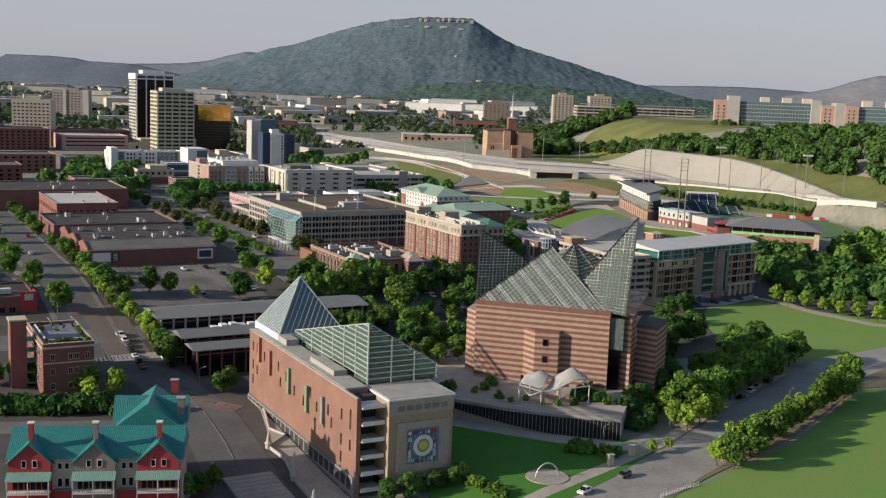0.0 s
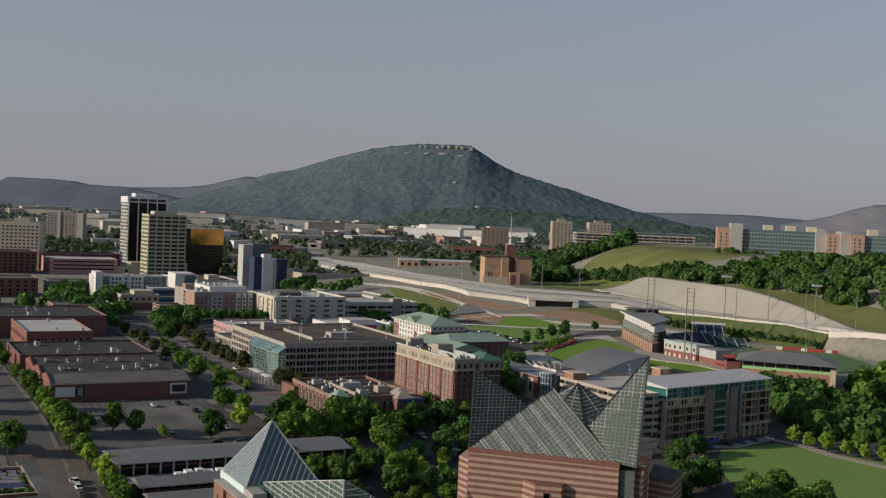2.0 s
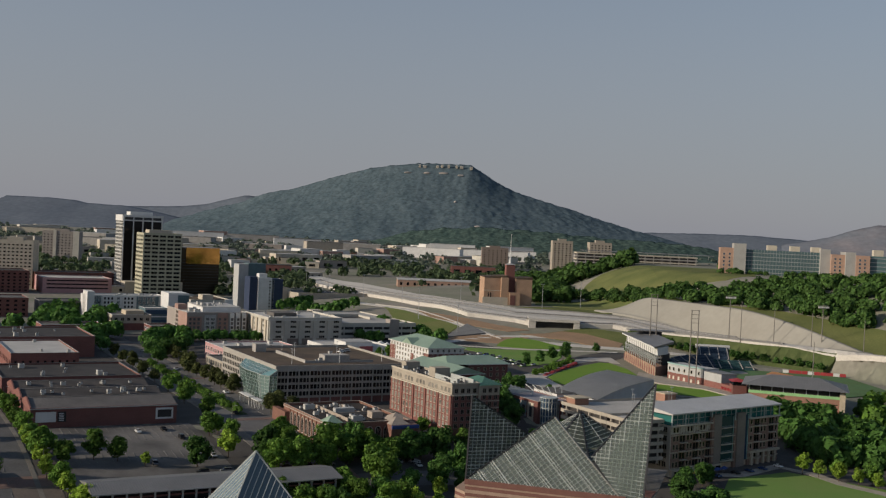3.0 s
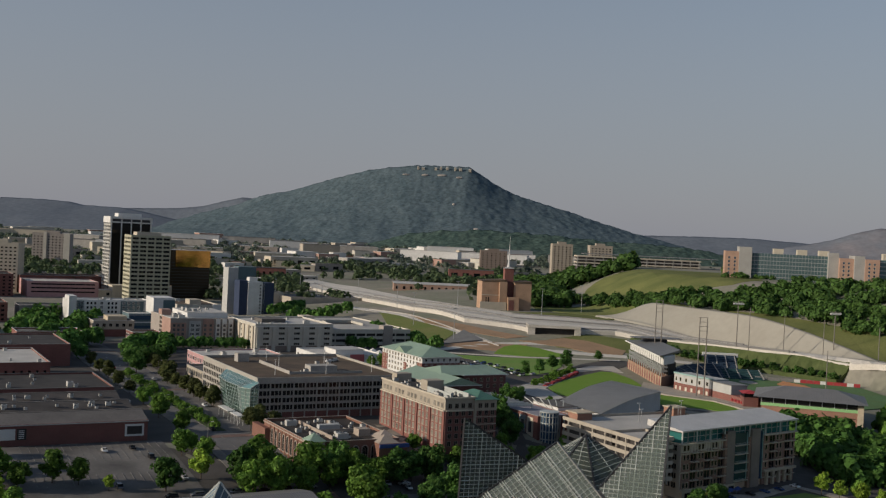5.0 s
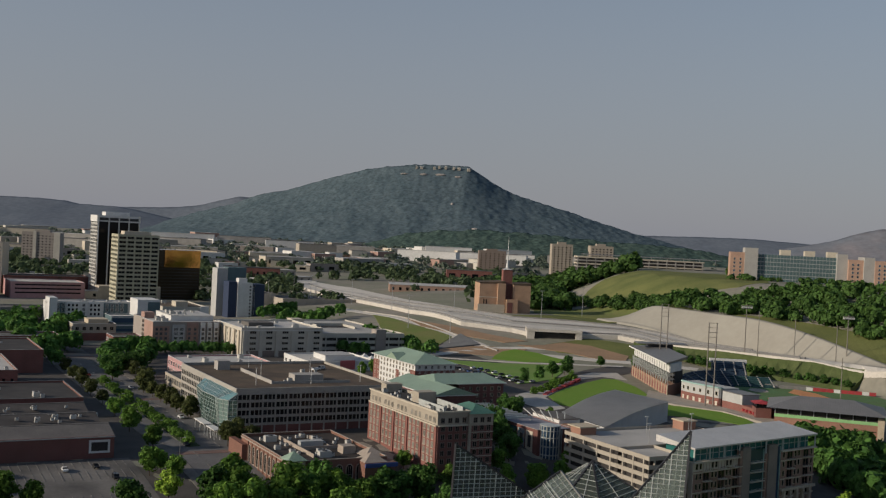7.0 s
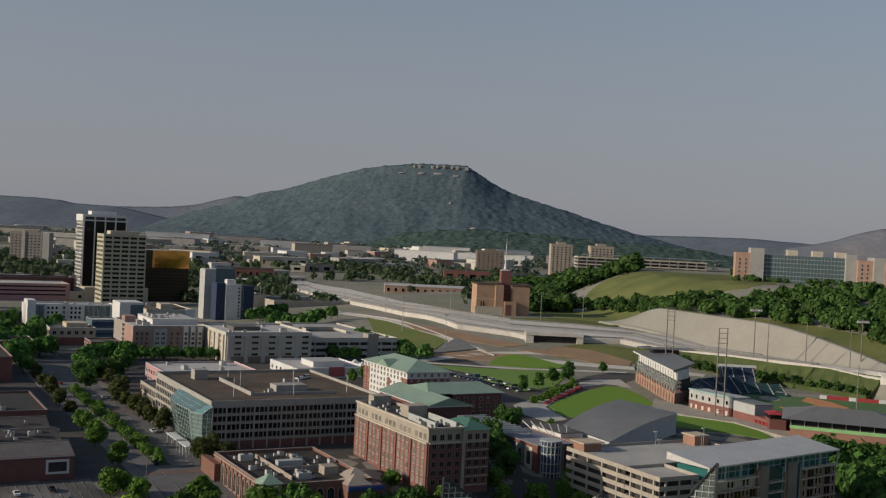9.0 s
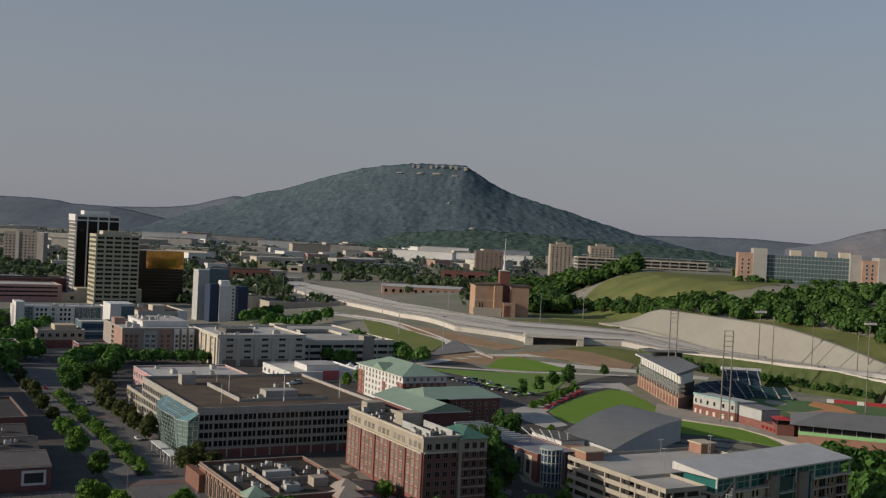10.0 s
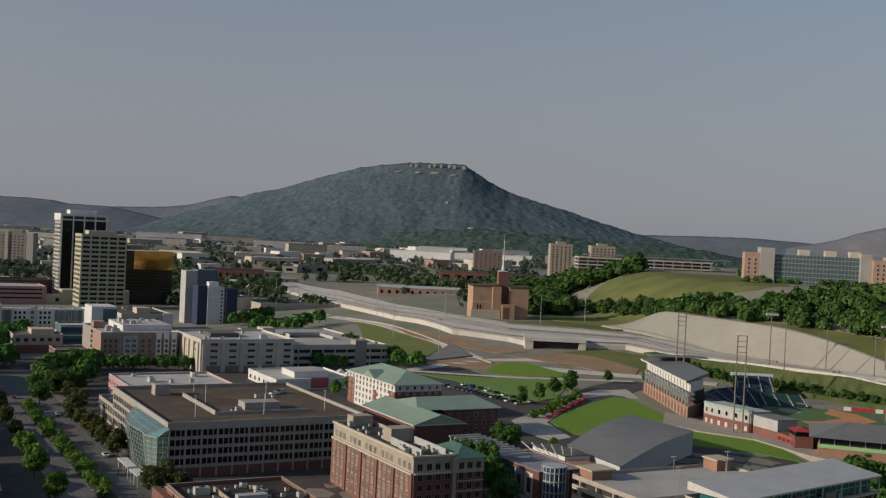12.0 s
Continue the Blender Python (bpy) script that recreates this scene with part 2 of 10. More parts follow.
# Darker copy of the leaves that holds the hedge's deep shade.
LEAF_SHADE = leafy("shade_dark_leaves", (0.05, 0.115, 0.025), (0.03, 0.07, 0.018))
WOODS = leafy("hill_woods", (0.085, 0.16, 0.036), (0.045, 0.095, 0.026), 0.1)
PALE_ROAD = mat("pale_new_concrete", (0.56, 0.522, 0.47), 0.95, second=(0.47, 0.437, 0.392), scale=0.05, amount=0.9, fine=0.8)
ASPHALT_PALE = mat("faded_asphalt", (0.45, 0.42, 0.383), 0.95, second=(0.35, 0.328, 0.3), scale=0.06, amount=0.9, fine=0.9)
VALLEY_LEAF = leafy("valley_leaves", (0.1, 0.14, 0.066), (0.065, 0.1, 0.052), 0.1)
# Leaf copy paled and greyed to hold the haze of the far valley.
FAR_LEAF = leafy("hazed_distant_leaves", (0.125, 0.155, 0.115), (0.095, 0.122, 0.098), 0.1)
ROAD_LIGHT = mat("sun_bleached_road", (0.28, 0.265, 0.245), 0.95, second=(0.19, 0.18, 0.17), scale=0.07, amount=0.9, fine=0.9)
CHURCH = bricky("tan_brick", (0.43, 0.27, 0.18), (0.48, 0.38, 0.28))
CREAM_GREEN = mat("greenish_cream_stone", (0.42, 0.4, 0.3), 0.9, scale=0.2, fine=3)

# ---- the plan: the town grid is turned 32.7 degrees; (a, b) run along the cross streets and along the avenue ----
TURN = 32.7
GV = Vector((math.cos(radians(TURN)), math.sin(radians(TURN))))
GU = Vector((-GV.y, GV.x))
G0 = Vector((-117.0, 577.0))


def town(a, b):
    p = G0 + a * GV + b * GU
    return p.x, p.y


def town_ab(x, y):
    q = Vector((x, y)) - G0
    return q.dot(GV), q.dot(GU)


def ease(t):
    t = min(1.0, max(0.0, t))
    return t * t * (3 - 2 * t)


def ground_z(x, y):
    """Height of the land: a river bank, the flat town, a freeway bench and the long hill beside it."""
    a, b = town_ab(x, y)
    k = ease((a + 10) / 120)
    low, top = -205 * (1 - k) - 120 * k, -30 * (1 - k) - 20 * k
    foot = -17 - 4 * ease((-205 - b) / 90) * ease((-50 - a) / 45)
    z = foot * (1 - ease((b - low) / (top - low)) * 1.0)
    bench = 16.5 * ease((y - 900) / 190) * ease((x + 330) / 300) * (1 - ease((y - 1550) / 500))
    s = (x - 124) * 0.874 + (y - 1058) * 0.486
    r = (x - 124) * 0.486 - (y - 1058) * 0.874
    cut = 33 * (1 - ease((r - 75) / 260)) * ease((r + 150) / 115)
    z += bench + max(0.0, cut - bench) * min(1.0, max(0.0, (s + 6) / 26))
    shelf = ease((s + 46 - min(27.0, 0.25 * max(0.0, r - 120))) / 10) * ease((r - 10) / 40) * (1 - ease((r - 300) / 60))
    z += max(0.0, 10 + 0.022 * (r - 100) - z) * shelf
    z += max(0.0, 57 - z) * ease((x - 15) / 140) * ease((s - 15) / 130) * (1 - ease((y - 1650) / 500)) * (1 - ease((s - 450) / 500))
    z += 38 * ease((y - 1500) / 2100)
    return z


# ---- makers ----
def mesh_of(bm, name):
    me = bpy.data.meshes.new(name)
    bm.normal_update()
    bm.to_mesh(me)
    bm.free()
    return me


def part(name, bm, material, parent, label="", kind="", smooth=False):
    me = bm if isinstance(bm, bpy.types.Mesh) else mesh_of(bm, name)
    if not me.materials:
        for m in material if isinstance(material, (list, tuple)) else (material,):
            me.materials.append(m)
    if smooth:
        me.shade_smooth()
    ob = new(name, me)
    ob.parent = parent
    return tagged(ob, label=label, kind=kind)


def thing(name, label, category, x, y, z=None, turn=TURN, group="", kind=""):
    ob = new(name)
    ob.empty_display_size = 0.5
    ob.matrix_basis = pose(x, y, ground_z(x, y) if z is None else z, 0, 0, turn)
    return tagged(ob, label, category, group, kind)


def box(bm, x0, x1, y0, y1, z0, z1, slot=0):
    v = [bm.verts.new(p) for p in ((x0, y0, z0), (x1, y0, z0), (x1, y1, z0), (x0, y1, z0), (x0, y0, z1), (x1, y0, z1), (x1, y1, z1), (x0, y1, z1))]
    for f in ((3, 2, 1, 0), (4, 5, 6, 7), (0, 1, 5, 4), (1, 2, 6, 5), (2, 3, 7, 6), (3, 0, 4, 7)):
        bm.faces.new([v[i] for i in f]).material_index = slot
    return v


def boxes(*rows):
    bm = bmesh.new()
    for r in rows:
        box(bm, *r)
    return bm


def prism(bm, points, z0, z1, slot=0):
    """An upright block over a plan, its points counter-clockwise; z1 may be a list of heights."""
    tops = z1 if isinstance(z1, (list, tuple)) else [z1] * len(points)
    lo = [bm.verts.new((x, y, z0)) for x, y in points]
    hi = [bm.verts.new((x, y, t)) for (x, y), t in zip(points, tops)]
    n = len(points)
    bm.faces.new(lo[::-1]).material_index = slot
    bm.faces.new(hi).material_index = slot
    for i in range(n):
        bm.faces.new((lo[i], lo[(i + 1) % n], hi[(i + 1) % n], hi[i])).material_index = slot
    return bm


def bar(bm, p, q, w=0.2, slot=0):
    """A square bar from p to q."""
    p, q = Vector(p), Vector(q)
    way = (q - p).normalized()
    side = way.cross(Vector((0, 0, 1)) if abs(way.z) < 0.95 else Vector((1, 0, 0))).normalized() * w / 2
    up = side.cross(way).normalized() * w / 2
    ends = [[bm.verts.new(c + s * side + t * up) for s, t in ((-1, -1), (1, -1), (1, 1), (-1, 1))] for c in (p, q)]
    a, b = ends
    for f in [a[::-1], b] + [[a[i], a[(i + 1) % 4], b[(i + 1) % 4], b[i]] for i in range(4)]:
        bm.faces.new(f).material_index = slot


def tube(bm, p, q, r0, r1, sides=8, slot=0):
    p, q = Vector(p), Vector(q)
    way = (q - p).normalized()
    side = way.cross(Vector((0, 0, 1)) if abs(way.z) < 0.95 else Vector((1, 0, 0))).normalized()
    up = side.cross(way)
    rings = [[bm.verts.new(c + r * (math.cos(t) * side + math.sin(t) * up)) for t in (2 * math.pi * i / sides for i in range(sides))] for c, r in ((p, r0), (q, r1))]
    a, b = rings
    for i in range(sides):
        bm.faces.new((a[(i + 1) % sides], a[i], b[i], b[(i + 1) % sides])).material_index = slot
    bm.faces.new(a).material_index = slot
    bm.faces.new(b[::-1]).material_index = slot


def draped(name, outline, material, lift, label, step=9.0, category="ground"):
    """A sheet laid over the land inside an outline, with its edges turned down as a kerb."""
    bm = bmesh.new()
    bm.faces.new([bm.verts.new((x, y, 0)) for x, y in outline])
    xs, ys = [p[0] for p in outline], [p[1] for p in outline]
    for axis, lo, hi in ((0, min(xs), max(xs)), (1, min(ys), max(ys))):
        for i in range(1, int((hi - lo) / step) + 1):
            co, no = [0, 0, 0], [0, 0, 0]
            co[axis], no[axis] = lo + i * step, 1
            bmesh.ops.bisect_plane(bm, geom=bm.verts[:] + bm.edges[:] + bm.faces[:], plane_co=co, plane_no=no)
    bmesh.ops.triangulate(bm, faces=bm.faces[:])
    for v in bm.verts:
        v.co.z = ground_z(v.co.x, v.co.y) + lift
    rim = [e for e in bm.edges if e.is_boundary]
    out = bmesh.ops.extrude_edge_only(bm, edges=rim)
    for v in out["geom"]:
        if isinstance(v, bmesh.types.BMVert):
            v.co.z -= lift + 0.4
    bmesh.ops.recalc_face_normals(bm, faces=bm.faces[:])
    ob = new(name, mesh_of(bm, name))
    ob.data.materials.append(material)
    return tagged(ob, label, category, kind="structure")


def ribbon(line, width, sides=None):
    """The outline of a road of some width along a line of (x, y)."""
    left, right = [], []
    for i, p in enumerate(line):
        q, r = Vector(line[max(0, i - 1)]), Vector(line[min(len(line) - 1, i + 1)])
        n = (r - q).normalized()
        n = Vector((-n.y, n.x)) * width / 2
        left.append((p[0] + n.x, p[1] + n.y)), right.append((p[0] - n.x, p[1] - n.y))
    return right + left[::-1]


def grid_rect(a0, a1, b0, b1):
    return [town(a0, b0), town(a1, b0), town(a1, b1), town(a0, b1)]


# ---- the land ----
def make_ground():
    xs = list(np.arange(-2600, -520, 130)) + list(np.arange(-520, -20, 10)) + list(np.arange(-20, 300, 4)) + list(np.arange(300, 520, 10)) + list(np.arange(520, 2700, 130))
    ys = list(np.arange(-600, 180, 60)) + list(np.arange(180, 840, 10)) + list(np.arange(840, 1200, 4)) + list(np.arange(1200, 1700, 10)) + list(np.arange(1700, 4700, 150))
    verts = [(x, y, ground_z(x, y)) for y in ys for x in xs]
    n = len(xs)
    faces = [(j * n + i, j * n + i + 1, (j + 1) * n + i + 1, (j + 1) * n + i) for j in range(len(ys) - 1) for i in range(n - 1)]
    me = bpy.data.meshes.new("ground")
    me.from_pydata([tuple(map(float, v)) for v in verts], [], faces)
    me.shade_smooth()
    me.materials.append(VALLEY)
    tagged(new("ground", me), "valley floor of dry grass and bare soil", "ground", kind="structure")


def profile(points, x):
    if x <= points[0][0]:
        return points[0][1]
    for (x0, z0), (x1, z1) in zip(points, points[1:]):
        if x <= x1:
            return z0 + (z1 - z0) * (x - x0) / (x1 - x0)
    return points[-1][1]


def ridge_z(crest, y_crest, y_foot, power, x, y):
    """Height of a ridge that falls from its crest line to its foot, cut by shallow hollows."""
    t = min(1.0, max(0.0, (y - y_foot) / (y_crest - y_foot)))
    hollow = noise.noise(Vector((x / 210, y / 420, 3.1))) * 0.035 + noise.noise(Vector((x / 90, y / 150, 7.7))) * 0.022
    sharp, broad = profile(crest, x), sum(profile(crest, x + k * 60) for k in range(-3, 4)) / 7
    return (broad + (sharp - broad) * t ** 3) * max(0.0, min(1.0, t ** power + hollow * t * (1 - t) * 3.2))


def make_ridge(name, label, crest, y_crest, y_foot, step, material, power=1.4, rough=1.0):
    x0, x1 = crest[0][0], crest[-1][0]
    nx, ny = int((x1 - x0) / step) + 1, int((y_crest - y_foot) / (step * 1.3)) + 1
    verts, faces = [], []
    for j in range(ny + 3):
        y = y_foot + (y_crest - y_foot) * j / ny
        for i in range(nx):
            x = x0 + i * step
            z = ridge_z(crest, y_crest, y_foot, power, x, y) - (40 * (j - ny) if j > ny else 0)
            if j:
                z += rough * (1.5 * noise.noise(Vector((x / 24, y / 24, 1.7))) + 1.1 * noise.noise(Vector((x / 11, y / 13, 4.2))))
            verts.append((x, y, z - (6 if j == 0 else 0)))
    for j in range(ny + 2):
        for i in range(nx - 1):
            q = j * nx + i
            faces.append((q, q + 1, q + nx + 1, q + nx))
    me = bpy.data.meshes.new(name)
    me.from_pydata(verts, [], faces)
    me.shade_smooth()
    me.materials.append(material)
    return tagged(new(name, me), label, "mountain", kind="structure")


make_ground()
# Mountain woods with the distance haze mixed into the blue-grey base colour.
MOUNTAIN = mat("hazed_wooded_slope", (0.106, 0.14, 0.156), 1.0, second=(0.08, 0.112, 0.128), scale=0.014, amount=0.9, fine=0.085, bump=0.0, spec=0.0, grain=0.34)
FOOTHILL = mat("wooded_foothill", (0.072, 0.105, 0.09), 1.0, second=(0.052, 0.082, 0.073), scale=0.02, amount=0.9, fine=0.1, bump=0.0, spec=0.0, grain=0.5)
# Ridge blues are haze put into the colour; the scar's second tone is rock.
RIDGE = mat("haze_blue_ridge", (0.15, 0.17, 0.2), 1.0, second=(0.13, 0.15, 0.18), scale=0.006, amount=0.8, fine=0.05, bump=0.0, spec=0.0)
RIDGE_SCAR = mat("hazed_quarried_ridge", (0.15, 0.17, 0.2), 1.0, second=(0.36, 0.28, 0.26), scale=0.005, amount=0.4, fine=0.05, bump=0.0, spec=0.0)
LONG_CREST = [(-1500, 60), (-1366, 100), (-1277, 130), (-1144, 166), (-1079, 196), (-1035, 210), (-925, 232), (-794, 276), (-708, 302), (-621, 326), (-512, 344), (-404, 354), (-230, 354), (-190, 333), (-118, 287), (-52, 257), (56, 226), (164, 199), (294, 160), (424, 125), (552, 97), (700, 60)]
FOOT_CREST = [(-620, 30), (-455, 50), (-358, 80), (-261, 96), (-147, 103), (-34, 102), (95, 97), (223, 89), (351, 86), (509, 78), (680, 50)]
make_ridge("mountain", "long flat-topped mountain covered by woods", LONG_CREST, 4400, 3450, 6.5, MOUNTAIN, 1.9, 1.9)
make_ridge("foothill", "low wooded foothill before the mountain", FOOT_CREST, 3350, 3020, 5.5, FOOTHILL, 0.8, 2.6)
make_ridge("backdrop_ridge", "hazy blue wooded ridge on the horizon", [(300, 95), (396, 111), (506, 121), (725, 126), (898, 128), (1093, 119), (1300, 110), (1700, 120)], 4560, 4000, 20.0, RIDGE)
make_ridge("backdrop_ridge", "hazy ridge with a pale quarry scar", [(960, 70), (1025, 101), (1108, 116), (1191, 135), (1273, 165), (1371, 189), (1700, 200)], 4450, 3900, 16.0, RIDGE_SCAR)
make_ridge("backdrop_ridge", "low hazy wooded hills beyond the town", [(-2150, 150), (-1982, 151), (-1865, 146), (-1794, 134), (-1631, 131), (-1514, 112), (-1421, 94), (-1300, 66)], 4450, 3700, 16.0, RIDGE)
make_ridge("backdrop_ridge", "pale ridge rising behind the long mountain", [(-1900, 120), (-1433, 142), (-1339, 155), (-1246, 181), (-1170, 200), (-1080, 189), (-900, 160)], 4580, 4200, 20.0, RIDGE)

# ---- streets, pavements and lawns ----
draped("pavement_town", grid_rect(-330, 260, -215, 330), PAVING, 0.05, "worn brick and concrete pavements of the town blocks", 12, "pavement")
AVE = [town(-20, b) for b in (-130, -40, 60, 160, 300, 500)]
draped("road_avenue", ribbon(AVE, 26), ASPHALT, 0.12, "worn asphalt avenue lined by trees", 12, "road")
EAST = [town(-130, -205), town(-132, -160), town(-133, 0), town(-133, 260)]
draped("pavement_riverside", [(-330, 240), (-330, 420), (-240, 430), (-84, 352), (-40, 276), (-14, 250), (-10, 180), (-330, 150)], PAVING, 0.05, "worn concrete pavements by the river", 9, "pavement")
draped("road_side_street", ribbon([(-42, 200), (-58, 250), (-70, 280), (-84, 308), (-98, 333), (-122, 364)] + EAST[1:], 20), ASPHALT_GREY, 0.12, "worn asphalt street curving down to the river", 10, "road")
draped("road_side_street", ribbon([(-330, 262), (-200, 294), (-150, 306), (-104, 318)], 11), ASPHALT, 0.13, "asphalt side street beside a hedge", 8, "road")
draped("road_cross_street", ribbon([town(-330, -128), town(-130, -130), town(60, -118), town(110, -112)], 15), ASPHALT, 0.13, "asphalt cross street with parked cars", 10, "road")
draped("road_cross_street", ribbon([town(-300, 268), town(0, 268), town(250, 262)], 14), ASPHALT, 0.13, "asphalt cross street between brick blocks", 12, "road")
draped("road_riverside", [(-40, 205), (-8, 250), (15.6, 281), (30.6, 300), (47.7, 324), (64, 352), (85.5, 387), (108, 423), (123, 448), (142, 467), (172, 500), (250, 560), (330, 600), (330, 566), (240, 520), (172, 464), (149, 441), (120, 404), (93, 361), (67, 318), (54, 299), (40, 275), (15, 240), (-14, 190)], ROAD_LIGHT, 0.12, "grey riverside road with parked cars", 8, "road")
draped("lawn_riverside", [(20, 235), (34, 270), (43, 283), (55.6, 296), (63.3, 306), (76.4, 321.5), (91.4, 341.4), (106, 366), (118.7, 388.7), (128.5, 406), (140, 408), (172, 430), (240, 480), (330, 520), (420, 440), (330, 240), (150, 150), (60, 180)], LAWN, 0.14, "smooth green riverside lawn", 12)
draped("lawn_park", [(92, 458), (122, 448), (170, 489), (230, 528), (168, 548), (128, 576), (97, 553), (88, 520)], LAWN, 0.16, "smooth green park lawn with a gravel path", 8)
draped("lawn_terrace", [(-18, 262), (8, 264), (30, 296), (48, 328), (30, 330), (10, 338), (-18, 346), (-24, 300)], LAWN_DEEP, 0.18, "sunken green lawn below the terrace", 6)
draped("parking_lot", grid_rect(-112, -52, -118, -36), LOT, 0.14, "half-empty asphalt parking lot with painted bays", 10, "parking lot")
draped("lawn_bowl", [(19, 742), (29, 777), (44, 812), (57, 837), (65, 836), (74, 806), (82, 740), (66, 730), (40, 704), (24, 714)], LAWN_BRIGHT, 0.3, "bright green sloping lawn below the ballpark", 6)
draped("lawn_slope", [town(222, 10), town(262, -40), town(275, -5), town(248, 40)], LAWN_BRIGHT, 0.25, "green slope beside the ballpark wall", 6)
draped("lawn_verge", [(-60, 892), (-13, 890), (32, 899), (31, 858), (24, 820), (13, 802), (2, 787), (-6, 808), (-20, 838), (-34, 868)], LAWN, 0.26, "green grass beside a car park", 8)
draped("pavement_ballpark", [town(165, 42), town(225, 82), town(285, 112), town(300, 130), town(350, 165), town(340, 185), town(300, 165), town(250, 125), town(170, 70)], PAVING, 0.2, "pale paved walk up to the ballpark", 8, "pavement")
draped("freeway", [(-420, 1740), (-314, 1662), (-182, 1323), (-101, 1121), (-48, 1034), (-5, 1017), (14, 1002), (46, 1008), (80, 1012), (117, 987), (151, 936), (193, 890), (225, 851), (255, 806), (262, 809), (230, 854), (205, 897), (175, 949), (146, 1002), (124, 1032), (84, 1060), (45, 1074), (-6, 1081), (-55, 1149), (-119, 1282), (-231, 1620), (-331, 1817), (-440, 1900)], PALE_ROAD, 3.5, "pale new concrete freeway sweeping past the hill", 9, "road")
draped("freeway_lanes", [(-60, 1070), (-5, 1035), (46, 1030), (92, 1024), (123, 989), (156, 938), (195, 891), (201, 895), (169, 946), (139, 998), (92, 1044), (45, 1048), (-5, 1052), (-60, 1092)], ASPHALT_PALE, 3.6, "worn grey freeway lanes", 10, "road")
draped("freeway_lanes", [(-410, 1790), (-318, 1716), (-200, 1450), (-110, 1170), (-60, 1080), (-52, 1090), (-102, 1175), (-192, 1455), (-312, 1722), (-404, 1798)], ASPHALT_PALE, 3.6, "worn grey freeway lanes", 12, "road")
draped("freeway_ramp", ribbon([(-200, 1250), (-150, 1150), (-121, 1098), (-85, 1042), (-50, 994), (-20, 952), (19, 940), (58, 934), (95, 930), (130, 920)], 11), PALE_ROAD, 0.2, "pale concrete freeway ramp", 8, "road")
draped("freeway_ramp", ribbon([(-66, 908), (-45, 936), (-20, 956), (10, 964), (40, 968)], 8), PALE_ROAD, 0.22, "narrow pale road beside bare earth", 8, "road")
draped("bare_earth", [(-118, 1110), (-84, 1050), (-47, 1023), (-21, 1003), (8, 988), (-10, 978), (-50, 998), (-80, 1025)], EARTH, 0.3, "strip of bare reddish earth", 8)
draped("bare_earth", [(-62, 955), (-20, 962), (8, 960), (-8, 925), (-40, 930), (-66, 935)], EARTH, 0.22, "bare reddish earth under the ramp", 8)
draped("lawn_embankment", [(-132, 1105), (-118, 1040), (-93, 928), (-76, 912), (-64, 940), (-52, 990), (-64, 1006), (-92, 1036)], LAWN_OLIVE, 0.25, "green grass embankment", 7)
draped("lawn_embankment", [(22, 980), (57, 1010), (88, 998), (108, 978), (120, 950), (62, 946), (30, 955)], LAWN_DRY, 0.24, "brown grass beside the underpass", 7)
draped("lawn_verge", [(-18, 912), (-16, 930), (-11, 946), (-2, 957), (15, 948), (34, 927), (30, 912), (8, 906)], LAWN_BRIGHT, 0.27, "bright green oval verge", 6)
draped("pavement_path", ribbon([(-75, 904), (-18, 900), (8, 901), (33, 906), (76, 912)], 4.5), PALE_ROAD, 0.32, "pale gravel path between two lawns", 6, "pavement")
draped("pavement_walk", [(0, 738), (24, 799), (36, 837), (51, 867), (68, 874), (72, 838), (56, 846), (38, 822), (24, 765), (17, 738), (27, 702), (18, 690), (4, 712)], ASPHALT_PALE, 0.24, "pale paved walk beside the red seats", 6, "pavement")
draped("bare_earth", [(0, 972), (20, 977), (36, 990), (56, 984), (84, 955), (80, 937), (58, 939), (38, 955), (18, 963)], EARTH, 0.4, "bare brown earth bank below the underpass", 6)
draped("lawn_hill", [(60, 1290), (76, 1380), (100, 1450), (180, 1440), (260, 1420), (262, 1330), (235, 1180), (200, 1150), (165, 1165), (130, 1190), (95, 1250)], LAWN_DRY, 0.3, "open grassy hilltop", 12)
draped("lawn_hill", [(14, 1190), (76, 1148), (118, 1094), (140, 1150), (98, 1262), (50, 1254), (16, 1280)], LAWN_OLIVE, 0.4, "olive grass field above the freeway", 7)
draped("lawn_hill", [(-40, 1100), (10, 1100), (60, 1090), (100, 1115), (125, 1110), (140, 1075), (150, 1075), (135, 1150), (95, 1190), (20, 1160)], LAWN_DRY, 0.25, "grass slope above the freeway", 12)

MEDIAN = [(-310, 1715), (-210, 1430), (-110, 1165), (-52, 1088), (-5, 1046), (45, 1041), (92, 1034), (131, 993), (162, 942), (198, 893)]
draped("freeway_barrier", ribbon(MEDIAN, 1.4), CONCRETE_DARK, 4.5, "dark concrete median barrier of the freeway", 9, "barrier")
draped("freeway_barrier", ribbon([(-180, 1330), (-100, 1128), (-48, 1040), (-4, 1021), (46, 1012), (82, 1015), (119, 988), (152, 938), (194, 891)], 0.9), CONCRETE_DARK, 4.5, "pale concrete parapet of the freeway", 9, "barrier")
draped("freeway_barrier", ribbon([(-170, 1350), (-112, 1220), (-56, 1132), (-6, 1073), (45, 1066), (84, 1052), (122, 1026), (144, 999), (173, 947)], 0.9), CONCRETE_DARK, 4.6, "grey concrete barrier beside the slope", 9, "barrier")
draped("freeway_barrier", ribbon([(-146, 1146), (-116, 1094), (-80, 1038), (-46, 990), (-15, 946)], 0.8), CONCRETE, 1.2, "pale parapet of the freeway ramp", 8, "barrier")

draped("lawn_embankment", [(91, 994), (114, 961), (139, 929), (165, 898), (193, 868), (215, 845), (226, 852), (206, 875), (177, 905), (150, 935), (128, 969), (105, 1002)], BANK_GRASS, 2.9, "rough grass bank below the freeway", 6)
